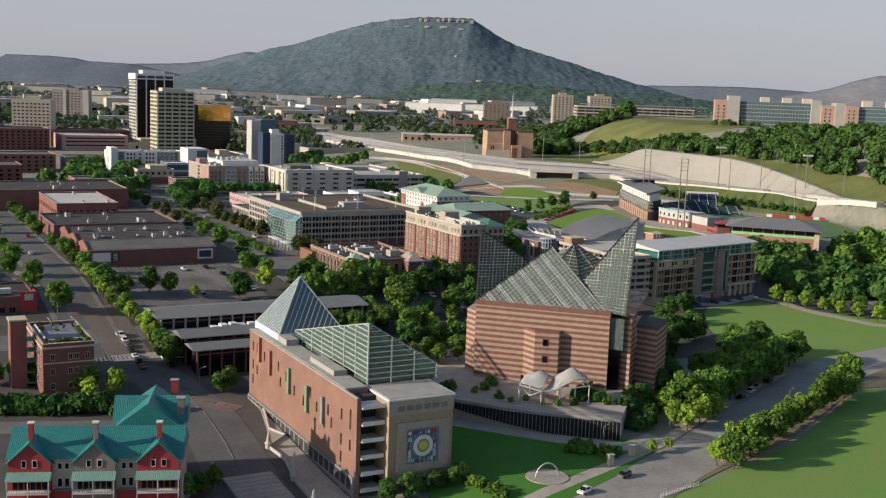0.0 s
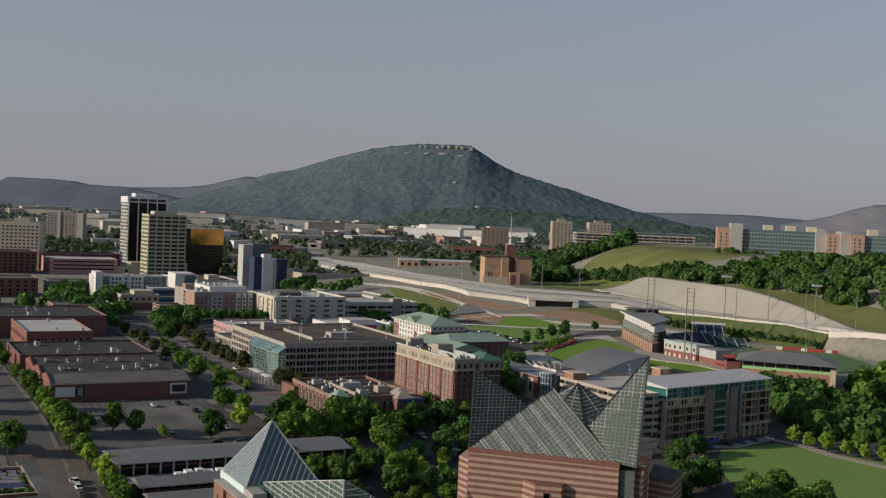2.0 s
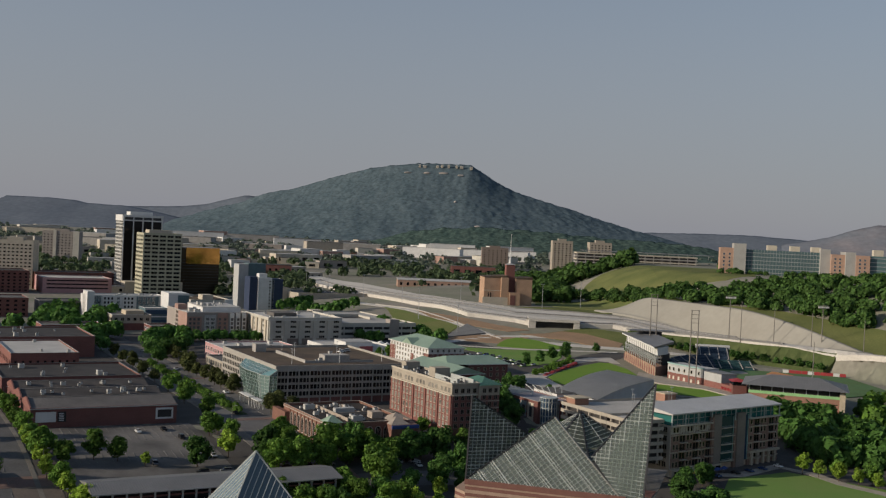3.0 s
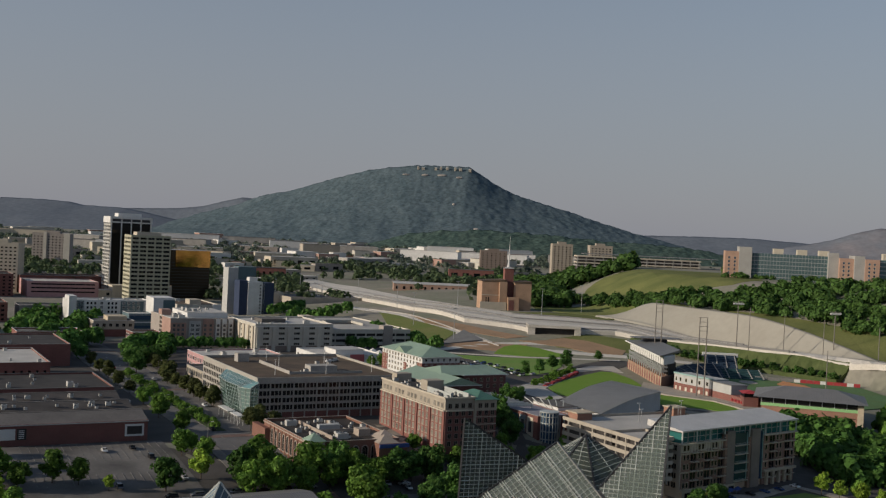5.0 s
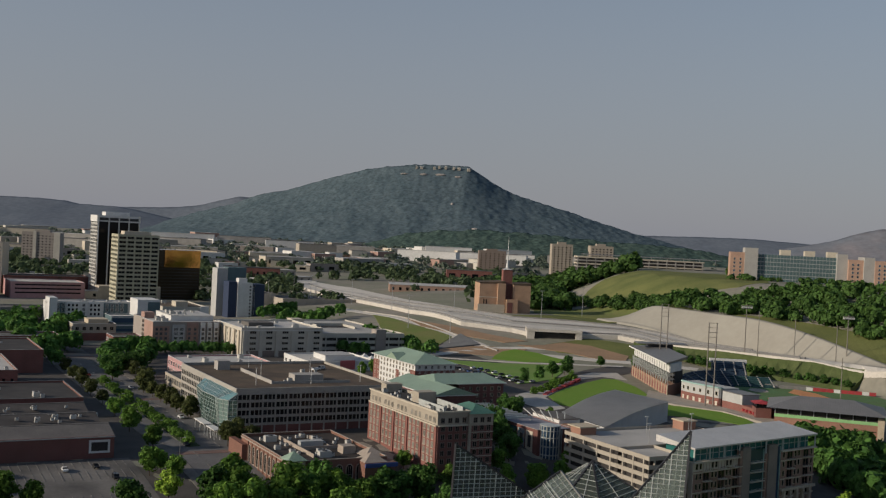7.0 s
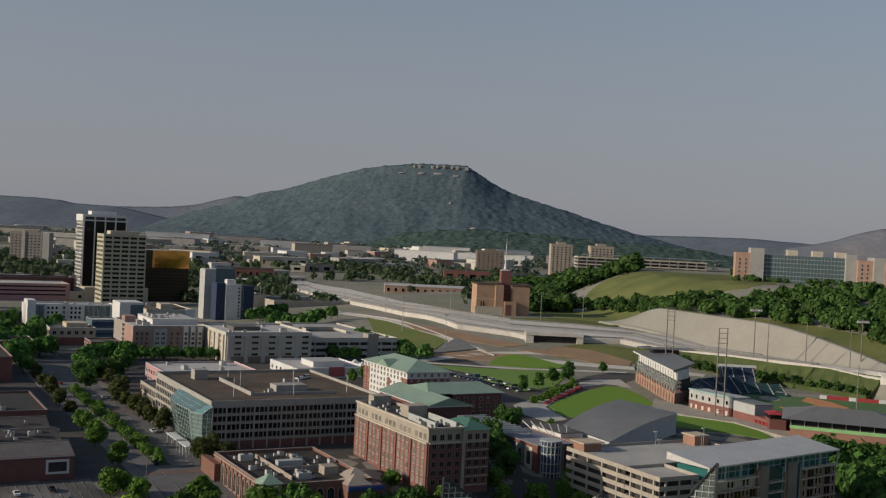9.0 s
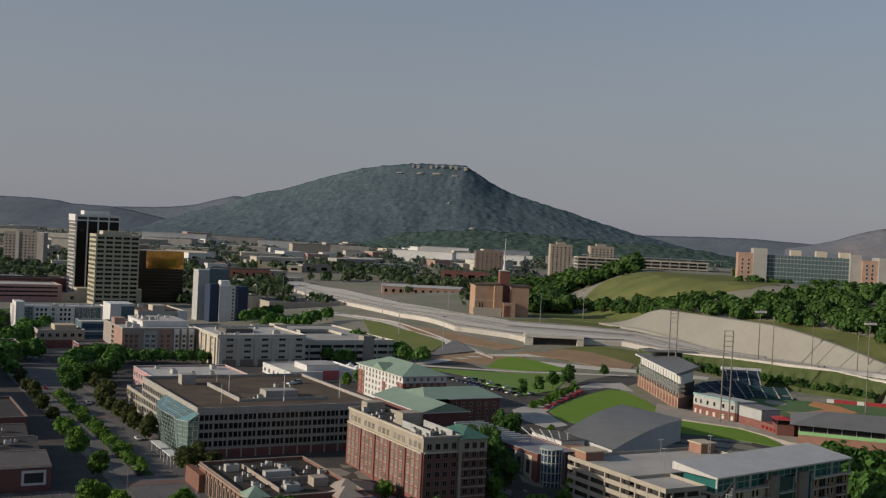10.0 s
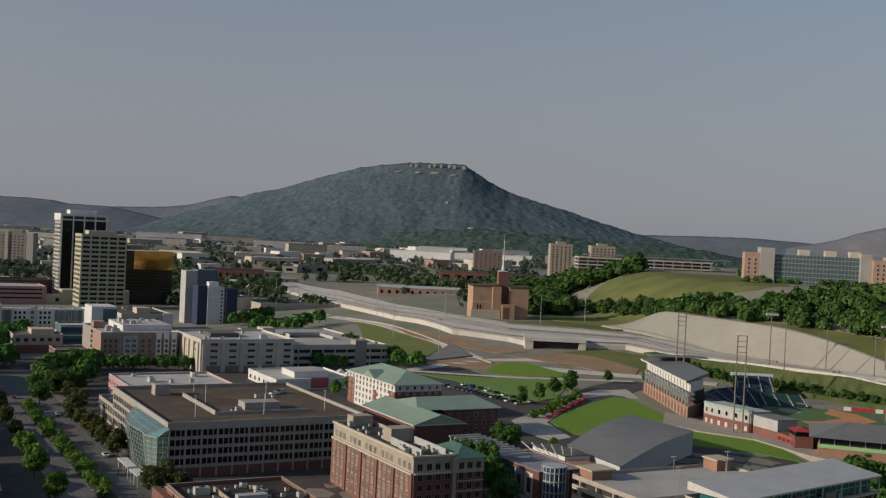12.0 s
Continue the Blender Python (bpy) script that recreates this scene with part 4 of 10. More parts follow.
def hotel():
    """Six-storey brick hotel with a cream top floor, roof plant and a hip-roofed corner."""
    w, d, top = 14, 61, 21.2
    x, y = town(52.5, -82)
    ob = thing("hotel", "six-storey red brick hotel with cream top floor", "building", x, y, 0)
    block(ob, w, d, -2, top, CREAM_GREY, ROOF_AND_SHADE, CREAM, 1.1)
    for k in range(5):
        s0, s1 = k * 12.2 + (0 if k == 0 else 1.2), (k + 1) * 12.2
        part("brick_bay", boxes((-0.5, 0.05, d - s1, d - s0, -2, 15.6)), BRICK, ob, "red brick bay")
    for k in range(4):
        s0 = d - (k + 1) * 12.2 - 1.2
        # Darker brick paints the shade inside the recess.
        part("shadow_joint", boxes((-0.1, 0.05, s0, s0 + 1.2, -2, 15.6)), BRICK_DARK, ob, "recessed brick joint with shade in its colour")
    # Front brick is darker than the bays to paint its shaded side.
    part("brick_front", boxes((0.1, w, -0.35, 0.05, -2, 15.6)), BRICK_DARK, ob, "red brick front in a darker, shaded tone")
    part("cornice", boxes((-0.8, 0.3, 0, d, 15.6, 16.1), (0.3, w, -0.7, 0.3, 15.6, 16.1)), CREAM, ob, "pale moulded cornice")
    part("top_cornice", boxes((-0.6, 0.2, -0.5, d, top - 0.4, top + 0.2), (0.2, w, -0.6, 0.2, top - 0.4, top + 0.2)), CREAM, ob, "pale moulded cornice")
    pane = window_mesh(1.5, 1.8, GLASS, TAUPE, 1)
    # Paler panes for the long left face.
    lit = window_mesh(1.5, 1.9, GLASS_PALE_PANE, CREAM_GREY, 1)
    at = [k * 12.2 + s for k in range(5) for s in (2.9, 6.2, 9.6)]
    for s in at:
        for z in rows_of(6, 1.4, 3.1):
            o = new("window", lit)
            o.parent = ob
            o.matrix_basis = pose(-0.5 if z < 15 else 0, d - s, z, 0, 0, -90)
            part("sill", boxes((-0.72, -0.5, d - s - 1.0, d - s + 1.0, z - 0.5, z - 0.2)), CREAM_GREY, ob) if z < 15 else None
    for s in (2.2, 5.4, 8.4, 11.6):
        for z in rows_of(6, 1.4, 3.1):
            o = new("window", pane)
            o.parent = ob
            o.matrix_basis = pose(s, -0.35 if z < 15 else 0, z)
    part("stair_head", boxes((5, 13, 26, 32, top - 1, top + 3.4)), CREAM_GREY, ob, "cream stair and lift head")
    part("stair_head", boxes((4.5, 12, 55, 60, top - 1, top + 2.6)), CREAM_GREY, ob, "cream stair and lift head")
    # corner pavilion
    # Corner wing repeats the front's shade-darkened brick.
    wing = part("corner_wing", boxes((14.2, 24, -1, 16, -2, 15.6)), BRICK_DARK, ob, "red brick corner wing in a darker, shaded tone")
    part("corner_top", boxes((14.2, 24, -1.05, 16, 15.6, 20.2)), CREAM_GREY, ob, "cream top storey of the corner")
    part("corner_roof", hip(bmesh.new(), 13.2, 25, -2, 17, 20.2, 23.2, 0.3), GREEN_DARK, ob, "green metal hip roof")
    for s in (16.0, 19.0, 22.0):
        for z in rows_of(6, 1.4, 3.1):
            o = new("window", pane)
            o.parent = ob
            o.matrix_basis = pose(s, -1.02 if z < 15 else -1.06, z)
    part("rear_wing", boxes((14.2, 22, 16, 60, -2, 12)), BRICK, ob, "lower brick rear wing")
    part("corner_quoin", boxes((13.2, 14.2, -1.3, -0.35, -2, 20.2)), CREAM_GREY, ob, "cream corner quoin")
    for k in range(5):
        part("corner_ledge", boxes((14.4, 23.8, -1.6, -1.05, 0.6 + k * 3.1, 0.9 + k * 3.1)), CREAM_GREY, ob)
    part("roof_screen", boxes((4, 4.3, 3, 24, top - 1, top + 1.4), (12.4, 12.7, 3, 24, top - 1, top + 1.2)), STEEL_WHITE, ob, "white roof rail")
    return ob


hotel()

CORAL = mat("coral_paint", (0.5, 0.13, 0.13), 0.7)
ROOF_PALE_GREY = mat("pale_grey_sheet", (0.4, 0.39, 0.38), 0.8, scale=0.2)
building("row_building", "long pink stucco building with a white flat roof", 19, 137, 50, 48, 10.5, PINK, ROOF_WHITE, WHITE, left=(9, [2, 6], 2.0, 2.2, GLASS, WHITE, 1))
building("row_building", "small pale grey office annexe beside the avenue", 3, 96, 16, 32, 9, CREAM_GREY, ROOF_GREY, CONCRETE, front=(4, [1.2, 5], 2.4, 2.6, GLASS_SKY, CREAM_GREY, 1), left=(7, [1.2, 5], 2.8, 2.6, GLASS_SKY, CREAM_GREY, 1))
building("brick_shop", "low dark brick shop with a flat felt roof", -118, 54, 66, 52, 8.5, BRICK_DARK, ROOF_AND_SHADE, CONCRETE_DARK)
building("brick_shop", "brick warehouse with a bright white membrane roof", -107, 113, 35, 66, 13, BRICK, ROOF_WHITE, CONCRETE, front=(9, [6.5], 1.2, 2.4, GLASS, BRICK_DARK, 0), left=(10, [6.5], 1.6, 2.4, GLASS, BRICK_DARK, 0))
building("brick_warehouse", "long red brick warehouse with a dark flat roof", -160, 195, 112, 62, 13, BRICK, ROOF_AND_SHADE, CONCRETE)
building("brick_block", "corner red brick block with white awnings", -66, 288, 42, 26, 11, BRICK, ROOF_GREY, WHITE, front=(9, [1.5, 6], 2.2, 2.4, GLASS, WHITE, 1))
building("brick_block", "two-storey pale-roofed building by the avenue", 12, 300, 20, 22, 9, BRICK_DARK, ROOF_GREY, WHITE, front=(6, [1.5, 5], 1.8, 2.0, GLASS, WHITE, 1), left=(6, [1.5, 5], 1.8, 2.0, GLASS, WHITE, 1))


def sawtooth_shop():
    """Long low brick market hall: three shallow gables side by side behind a plain brick front."""
    w, d = 60, 74
    x, y = town(-117, -34)
    ob = thing("brick_market_hall", "long low dark brick hall with grey gabled roofs", "building", x, y, 0)
    part("wall", boxes((0, w, 0, 0.5, -3, 8.2), (0, 0.5, 0.5, d, -3, 8.2), (w - 0.5, w, 0.5, d, -3, 8.2), (0, w, d - 0.5, d, -3, 8.2)), BRICK_DARK, ob, "dark red brick wall")
    for k in range(3):
        y0, y1 = k * d / 3, (k + 1) * d / 3
        part("roof", gable(bmesh.new(), -0.2, w + 0.2, y0 - (0.3 if k == 0 else 0), y1, 7.9, 10.7, "x"), ROOF_SHED if k else ROOF_DUST, ob, "grey standing-seam gable roof")
        part("ridge_cap", boxes((-0.2, w + 0.2, (y0 + y1) / 2 - 0.35, (y0 + y1) / 2 + 0.35, 10.55, 10.85)), STEEL_DULL, ob, "dull metal ridge cap")
        part("valley_gutter", boxes((0.3, w, y1 - 0.6, y1, 7.9, 8.15)), CONCRETE, ob, "pale valley gutter")
        bm = bmesh.new()
        v = [bm.verts.new(p) for p in ((-0.35, y0, 7.4), (-0.35, y1, 7.4), (-0.35, y1, 8.6), (-0.35, (y0 + y1) / 2, 11.4), (-0.35, y0, 8.6))]
        f = bm.faces.new(v[::-1])
        g = bmesh.ops.extrude_face_region(bm, geom=[f])
        for q in g["geom"]:
            if isinstance(q, bmesh.types.BMVert):
                q.co.x += 0.6
        bmesh.ops.recalc_face_normals(bm, faces=bm.faces[:])
        part("gable_parapet", bm, BRICK, ob, "stepped brick gable")
    part("gutter", boxes((-0.2, w + 0.2, -0.5, 0.0, 7.7, 8.05)), STEEL, ob)
    part("sign_board", boxes((w - 9, w - 1.5, -0.25, 0, 2.0, 6.8)), WHITE, ob, "white painted sign panel")
    part("sign_face", boxes((w - 8.2, w - 2.3, -0.33, -0.25, 2.8, 6.0)), ROOF_AND_SHADE, ob, "dark lettering block")
    part("sign_board", boxes((2, 10, -0.25, 0, 2.4, 6.6)), WHITE, ob, "white painted sign panel")
    part("sign_board", boxes((10.6, 14, -0.25, 0, 2.4, 6.6)), ROOF_AND_SHADE, ob, "black sign panel")
    for k in range(5):
        part("sign_bar", boxes((11.2, 13.2, -0.32, -0.25, 2.9 + k * 0.7, 3.2 + k * 0.7)), WHITE, ob)
    return ob


sawtooth_shop()


def arch_mesh(w, h, glass, trim):
    """A tall round-headed window: glass set back in a pale moulded surround."""
    bm = bmesh.new()
    rise = [(w / 2 * math.cos(math.pi * k / 10), h - w / 2 + w / 2 * math.sin(math.pi * k / 10)) for k in range(11)]
    inner = [(-w / 2, 0), (w / 2, 0)] + rise
    big = w / 2 + 0.35
    outer = [(-big, -0.3), (big, -0.3)] + [(big * math.cos(math.pi * k / 10), h - w / 2 + big * math.sin(math.pi * k / 10)) for k in range(11)]
    a, b, c = [bm.verts.new((x, -0.05, z)) for x, z in inner], [bm.verts.new((x, -0.25, z)) for x, z in inner], [bm.verts.new((x, -0.25, z)) for x, z in outer]
    e = [bm.verts.new((x, 0.02, z)) for x, z in outer]
    bm.faces.new(a)
    for k in range(len(inner)):
        q = (k + 1) % len(inner)
        for f in ((b[k], b[q], a[q], a[k]), (c[k], c[q], b[q], b[k]), (e[k], e[q], c[q], c[k])):
            bm.faces.new(f).material_index = 1
    for x in (-w / 6, w / 6):
        box(bm, x - 0.05, x + 0.05, -0.14, -0.06, 0, h - w * 0.2, 1)
    box(bm, -w / 2, w / 2, -0.14, -0.06, h * 0.45, h * 0.45 + 0.12, 1)
    me = mesh_of(bm, "window")
    me.materials.append(glass), me.materials.append(trim)
    return me


def corner_shops():
    """Two-storey brick building with tall round-headed windows along the avenue and a dark roof full of plant."""
    w, d, top = 37, 52, 8
    x, y = town(-10.5, -93)
    ob = thing("arcaded_building", "two-storey brick building with tall arched windows", "building", x, y, 0)
    block(ob, w, d, -4, top, BRICK_RUST, ROOF_TAR, SAND_GREY, 1.1)
    arch = arch_mesh(2.2, 6.4, GLASS, SAND_GREY)
    windows(ob, "left", w, d, rows_of(9, 10.5, 4.4), [-0.6], arch)
    windows(ob, "front", w, d, even(8, 5, w - 1), [-0.6], arch)
    for q in rows_of(10, 8.3, 4.4):
        part("pier", boxes((-0.35, 0.0, d - q - 0.3, d - q + 0.3, -4, top - 0.9)), BRICK_RUST, ob)
    part("belt", boxes((-0.45, 0.05, 0, d, top - 0.9, top - 0.5)), SAND_GREY, ob, "pale stone belt course")
    part("low_wing", boxes((-2.4, 0, d - 8, d + 8, -4, 5.6)), BRICK_RUST, ob, "lower brick wing")
    part("turret", boxes((-0.8, 5.5, -0.8, 5.5, -4, 8.4)), SAND_GREY, ob, "pale corner turret")
    part("turret_roof", hip(bmesh.new(), -1.4, 6.1, -1.4, 6.1, 8.4, 11.2, 0.02), GREEN_ROOF, ob, "verdigris pyramid roof")
    part("inner_parapet", boxes((12, 12.4, 8, 44, 6.9, 8.4), (12.4, 34, 22, 22.4, 6.9, 8.3), (24, 24.4, 22.4, 44, 6.9, 8.2)), SAND_GREY, ob, "pale inner parapet")
    part("long_duct", boxes((14, 23, 26, 29, 7.2, 9.4)), PALE_GREY_WALL, ob, "pale grey roof duct")
    part("roof_hut", boxes((25, 30, 12, 17, 7.0, 9.8)), SAND_GREY, ob, "sandy roof hut")
    for x0, y0 in ((30, 4), (26, -5)):
        part("tent_roof", hip(bmesh.new(), x0, x0 + 9, y0, y0 + 9, 7.2, 10.0, 0.02), SAND_GREY, ob, "buff pyramid roof")
    part("awning", boxes((26, 38.5, -6, -5.4, 5.6, 7.0)), BLUE_CLOTH, ob, "blue awning")
    part("awning_wall", boxes((26, 38, -5.4, 0, -4, 7.2)), BRICK_RUST, ob, "brick porch")
    return ob


BRICK_RUST = bricky("rust_brick", (0.2, 0.09, 0.066), (0.34, 0.26, 0.2))
ROOF_TAR = mat("dark_tar_roof", (0.048, 0.038, 0.032), 0.9, second=(0.025, 0.022, 0.02), scale=0.15, amount=0.9, fine=1.2)
SAND_GREY = mat("grey_buff_stone", (0.36, 0.3, 0.25), 0.85, scale=0.3, amount=0.5, fine=1.5)
BLUE_CLOTH = mat("blue_awning_cloth", (0.04, 0.07, 0.22), 0.8)
PALE_GREY_WALL = mat("pale_grey_panel", (0.42, 0.42, 0.41), 0.8, scale=0.2)
corner_shops()


CONDO_CORNER, CONDO_TURN = (69.5, 550.0), 42.0


def before_condo(along, out):
    """A place on the terrace before the apartment block."""
    c, q = math.cos(radians(CONDO_TURN)), math.sin(radians(CONDO_TURN))
    return CONDO_CORNER[0] + along * c + out * q, CONDO_CORNER[1] + along * q - out * c


def condo():
    """Six-storey brick block with stone bands, balconies, a glass attic and a pale oversailing roof."""
    w, d, z0, top = 64, 17, -18, 5.6
    x, y = CONDO_CORNER
    ob = thing("apartment_block", "six-storey brown brick apartment block with glass attic", "building", x, y, 0, CONDO_TURN)
    ob.scale = (1.24, 1, 1)
    part("wall", boxes((0, w, 0, d, z0 - 2, top)), BRICK_PALE, ob, "pale brick wall")
    # four bays along the front
    bays = ((0.0, 22.0, 0.0), (22.0, 27.5, 1.2), (36.0, 42.0, 0.8), (45.0, 64.0, 0.2))
    for x0, x1, out in bays:
        part("bay", boxes((x0, x1, -0.6 - out, 0.0, z0, top - (0 if out < 1 else -2.5))), BRICK_BROWN, ob, "brown brick bay")
    part("glass_bay", boxes((27.6, 36.8, -0.4, 0.0, z0 + 4, top + 2)), GLASS_TEAL, ob, "recessed glass bay")
    part("glass_bay", boxes((42.1, 44.9, -0.4, 0.0, z0 + 4, top + 2)), GLASS_BLUE, ob, "recessed glass bay")
    part("podium", boxes((-0.3, 28, -2.2, -0.6, z0, z0 + 4.2)), SAND, ob, "pale stone podium")
    for k in range(7):
        part("shopfront", boxes((1.2 + k * 3.9, 4.0 + k * 3.9, -2.32, -2.2, z0 + 0.3, z0 + 3.4)), GLASS, ob, "dark shop window")
    for z in (z0 + 4.3, z0 + 11.5, z0 + 19.2, top):
        part("stone_band", boxes((-0.3, 22.2, -0.9, -0.6, z, z + 0.45)), SAND, ob, "pale stone band")
        part("stone_band", boxes((45, 64.3, -1.1, -0.8, z, z + 0.45)), SAND, ob, "pale stone band")
    slim, recess, door = window_mesh(1.0, 2.2, GLASS, SAND), window_mesh(2.9, 2.9, GLASS, BRICK_BROWN, 1), window_mesh(2.2, 2.3, GLASS, SAND, 1)
    part("end_wall", boxes((-0.35, 0.0, -0.6, d, z0, top)), CREAM, ob, "cream end wall")
    part("upper_storey", boxes((0, 22, -0.72, -0.6, top - 3.6, top)), CREAM, ob, "cream upper storey")
    for z in rows_of(5, z0 + 5.2, 3.9):
        for q in (1.5, 3.3, 9.2, 11.0, 16.4, 18.2, 46.6, 53.2, 55.2, 62.4):
            o = new("window", slim)
            o.parent, o.matrix_basis = ob, pose(q, -0.72 if q < 43 else -0.82, z)
        # Dark panes stand in for the shade of recessed balconies.
        for q in (6.2, 13.7, 21.0, 50.0, 59.2):
            y = -0.62 if q < 43 else -0.82
            o = new("balcony_door", recess)
            o.parent, o.matrix_basis = ob, pose(q, y, z - 0.7)
            ledge = part("balcony", boxes((q - 1.9, q + 1.9, -2.3, y, z - 1.0, z - 0.75)), CREAM, ob, "pale balcony slab")
            part("balcony_rail", boxes((q - 1.9, q + 1.9, -2.3, -2.24, z + 0.2, z + 0.28), *[(q - 1.9 + k * 0.54, q - 1.84 + k * 0.54, -2.3, -2.25, z - 0.75, z + 0.2) for k in range(8)]), DARK_STEEL, ledge)
        for q in even(5, 1, d - 1):
            o = new("window", door)
            o.parent, o.matrix_basis = ob, pose(-0.35, d - q, z, 0, 0, -90)
        deck = part("balcony", boxes((27.9, 35.6, -2.0, -0.4, z - 0.5, z - 0.2)), CREAM, ob, "curved pale balcony")
        part("balcony_rail", boxes((27.9, 35.6, -2.0, -1.92, z + 0.6, z + 0.7)), STEEL_WHITE, deck)
    for q in (27.6, 35.8, 42.0, 44.8):
        part("glass_mullion", boxes((q - 0.15, q + 0.15, -0.7, -0.4, z0 + 4, top + 2)), TEAL_RAIL, ob)
    # glass attic and roof
    attic = part("attic", boxes((1.5, w - 1.5, 1.2, d - 2, top, top + 5.2)), GLASS_GREEN, ob, "green glass attic")
    for k in range(20):
        part("mullion", boxes((1.5 + k * 3.12, 1.7 + k * 3.12, 0.95, 1.2, top, top + 5.2)), STEEL_WHITE, attic)
    part("transom", boxes((1.5, w - 1.5, 1.0, 1.2, top + 2.4, top + 2.6)), STEEL_WHITE, attic)
    part("terrace_edge", boxes((-0.8, 22.4, -2.0, -0.6, top - 0.2, top + 0.35)), CREAM, ob, "pale projecting terrace edge")
    part("terrace_edge", boxes((44.6, w + 0.4, -2.0, -0.8, top - 0.2, top + 0.35)), CREAM, ob, "pale projecting terrace edge")
    part("rail", boxes((0, 22, -1.95, -1.88, top + 1.1, top + 1.25)), STEEL_WHITE, ob)
    part("pylon", boxes((23.2, 27.4, -1.9, 0, z0, top + 3.6)), TAUPE_BRICK, ob, "plain taupe brick pylon")
    part("pylon", boxes((37.0, 41.8, -1.9, 0, z0, top + 3.4)), TAUPE_BRICK, ob, "plain taupe brick pylon")
    bm = bmesh.new()
    prism(bm, [(-0.6, -1.6), (w + 0.8, -1.6), (w + 0.8, d + 1), (-0.6, d + 1)], top + 5.2, [top + 5.8, top + 5.8, top + 8.0, top + 8.0])
    part("roof", bm, METAL_PALE, ob, "pale grey sloping metal roof")
    for q in (-0.4, 7, 14, 22, 36, 45, 54, 63.8):
        part("column", boxes((q, q + 0.4, -1.3, -0.9, top, top + 5.2)), STEEL_WHITE, ob)
    for s in even(5, 45, 63):
        part("arcade_pier", boxes((s - 0.5, s + 0.5, -2.2, -1.0, z0, z0 + 7)), SAND, ob)
    part("arcade_beam", boxes((45, 64, -2.3, -0.9, z0 + 7, z0 + 8)), SAND, ob)
    return ob


BRICK_BROWN = bricky("brown_brick", (0.3, 0.18, 0.135), (0.36, 0.3, 0.25))
TAUPE_BRICK = bricky("taupe_brick", (0.24, 0.195, 0.165), (0.32, 0.28, 0.25))
condo()


DECK_PALE = mat("sunlit_deck_concrete", (0.42, 0.4, 0.375), 0.95, second=(0.31, 0.3, 0.28), scale=0.08, amount=0.9)


def parking_deck(name, label, a, b, w, d, z0, levels, step, material):
    """An open parking deck: slabs, spandrels and columns, with a dark core in place of inner shade."""
    x, y = town(a, b)
    ob = thing(name, label, "parking garage", x, y, 0)
    part("core", boxes((1.5, w - 1.5, 1.5, d - 1.5, z0 - 2, z0 + levels * step - 0.5)), ROOF_AND_SHADE, ob, "dark block in place of interior shade")
    for k in range(levels + 1):
        z = z0 + k * step
        part("deck", boxes((0.25, w - 0.25, 0.25, d - 0.25, z - 0.35, z)), DECK_PALE, ob)
        part("spandrel", boxes((0, w, 0, 0.25, z - 0.5, z + 1.1), (0, w, d - 0.25, d, z - 0.5, z + 1.1), (0, 0.25, 0.25, d - 0.25, z - 0.5, z + 1.1), (w - 0.25, w, 0.25, d - 0.25, z - 0.5, z + 1.1)), material, ob, "pale precast spandrel")
    for s in even(max(3, int(w / 8)), 0, w):
        part("column", boxes((s - 0.35, s + 0.35, -0.08, 0.5, z0 - 2, z0 + levels * step)), material, ob)
    for s in even(max(3, int(d / 8)), 0, d):
        part("column", boxes((-0.08, 0.5, s - 0.35, s + 0.35, z0 - 2, z0 + levels * step)), material, ob)
    return ob


deck = parking_deck("parking_deck", "beige concrete parking deck with open levels", 119, -107, 66, 36, -8, 5, 3.3, BEIGE)
part("stair_tower", boxes((3, 11, 29, 36, -8, 11.6)), BRICK_ORANGE, deck, "orange brick stair tower")
part("stair_roof", boxes((2, 12, 28, 37, 11.6, 12.1)), SAND, deck)
part("stair_tower", boxes((57, 64, 28, 35, -8, 12.2)), BRICK_ORANGE, deck, "orange brick stair tower")
part("stair_roof", boxes((56.5, 64.5, 27.5, 35.5, 12.2, 12.7)), SAND, deck)
parking_deck("parking_deck", "beige concrete end of the parking deck beside the plaza", 119, -126, 17.5, 18.8, -8, 5, 3.3, BEIGE)


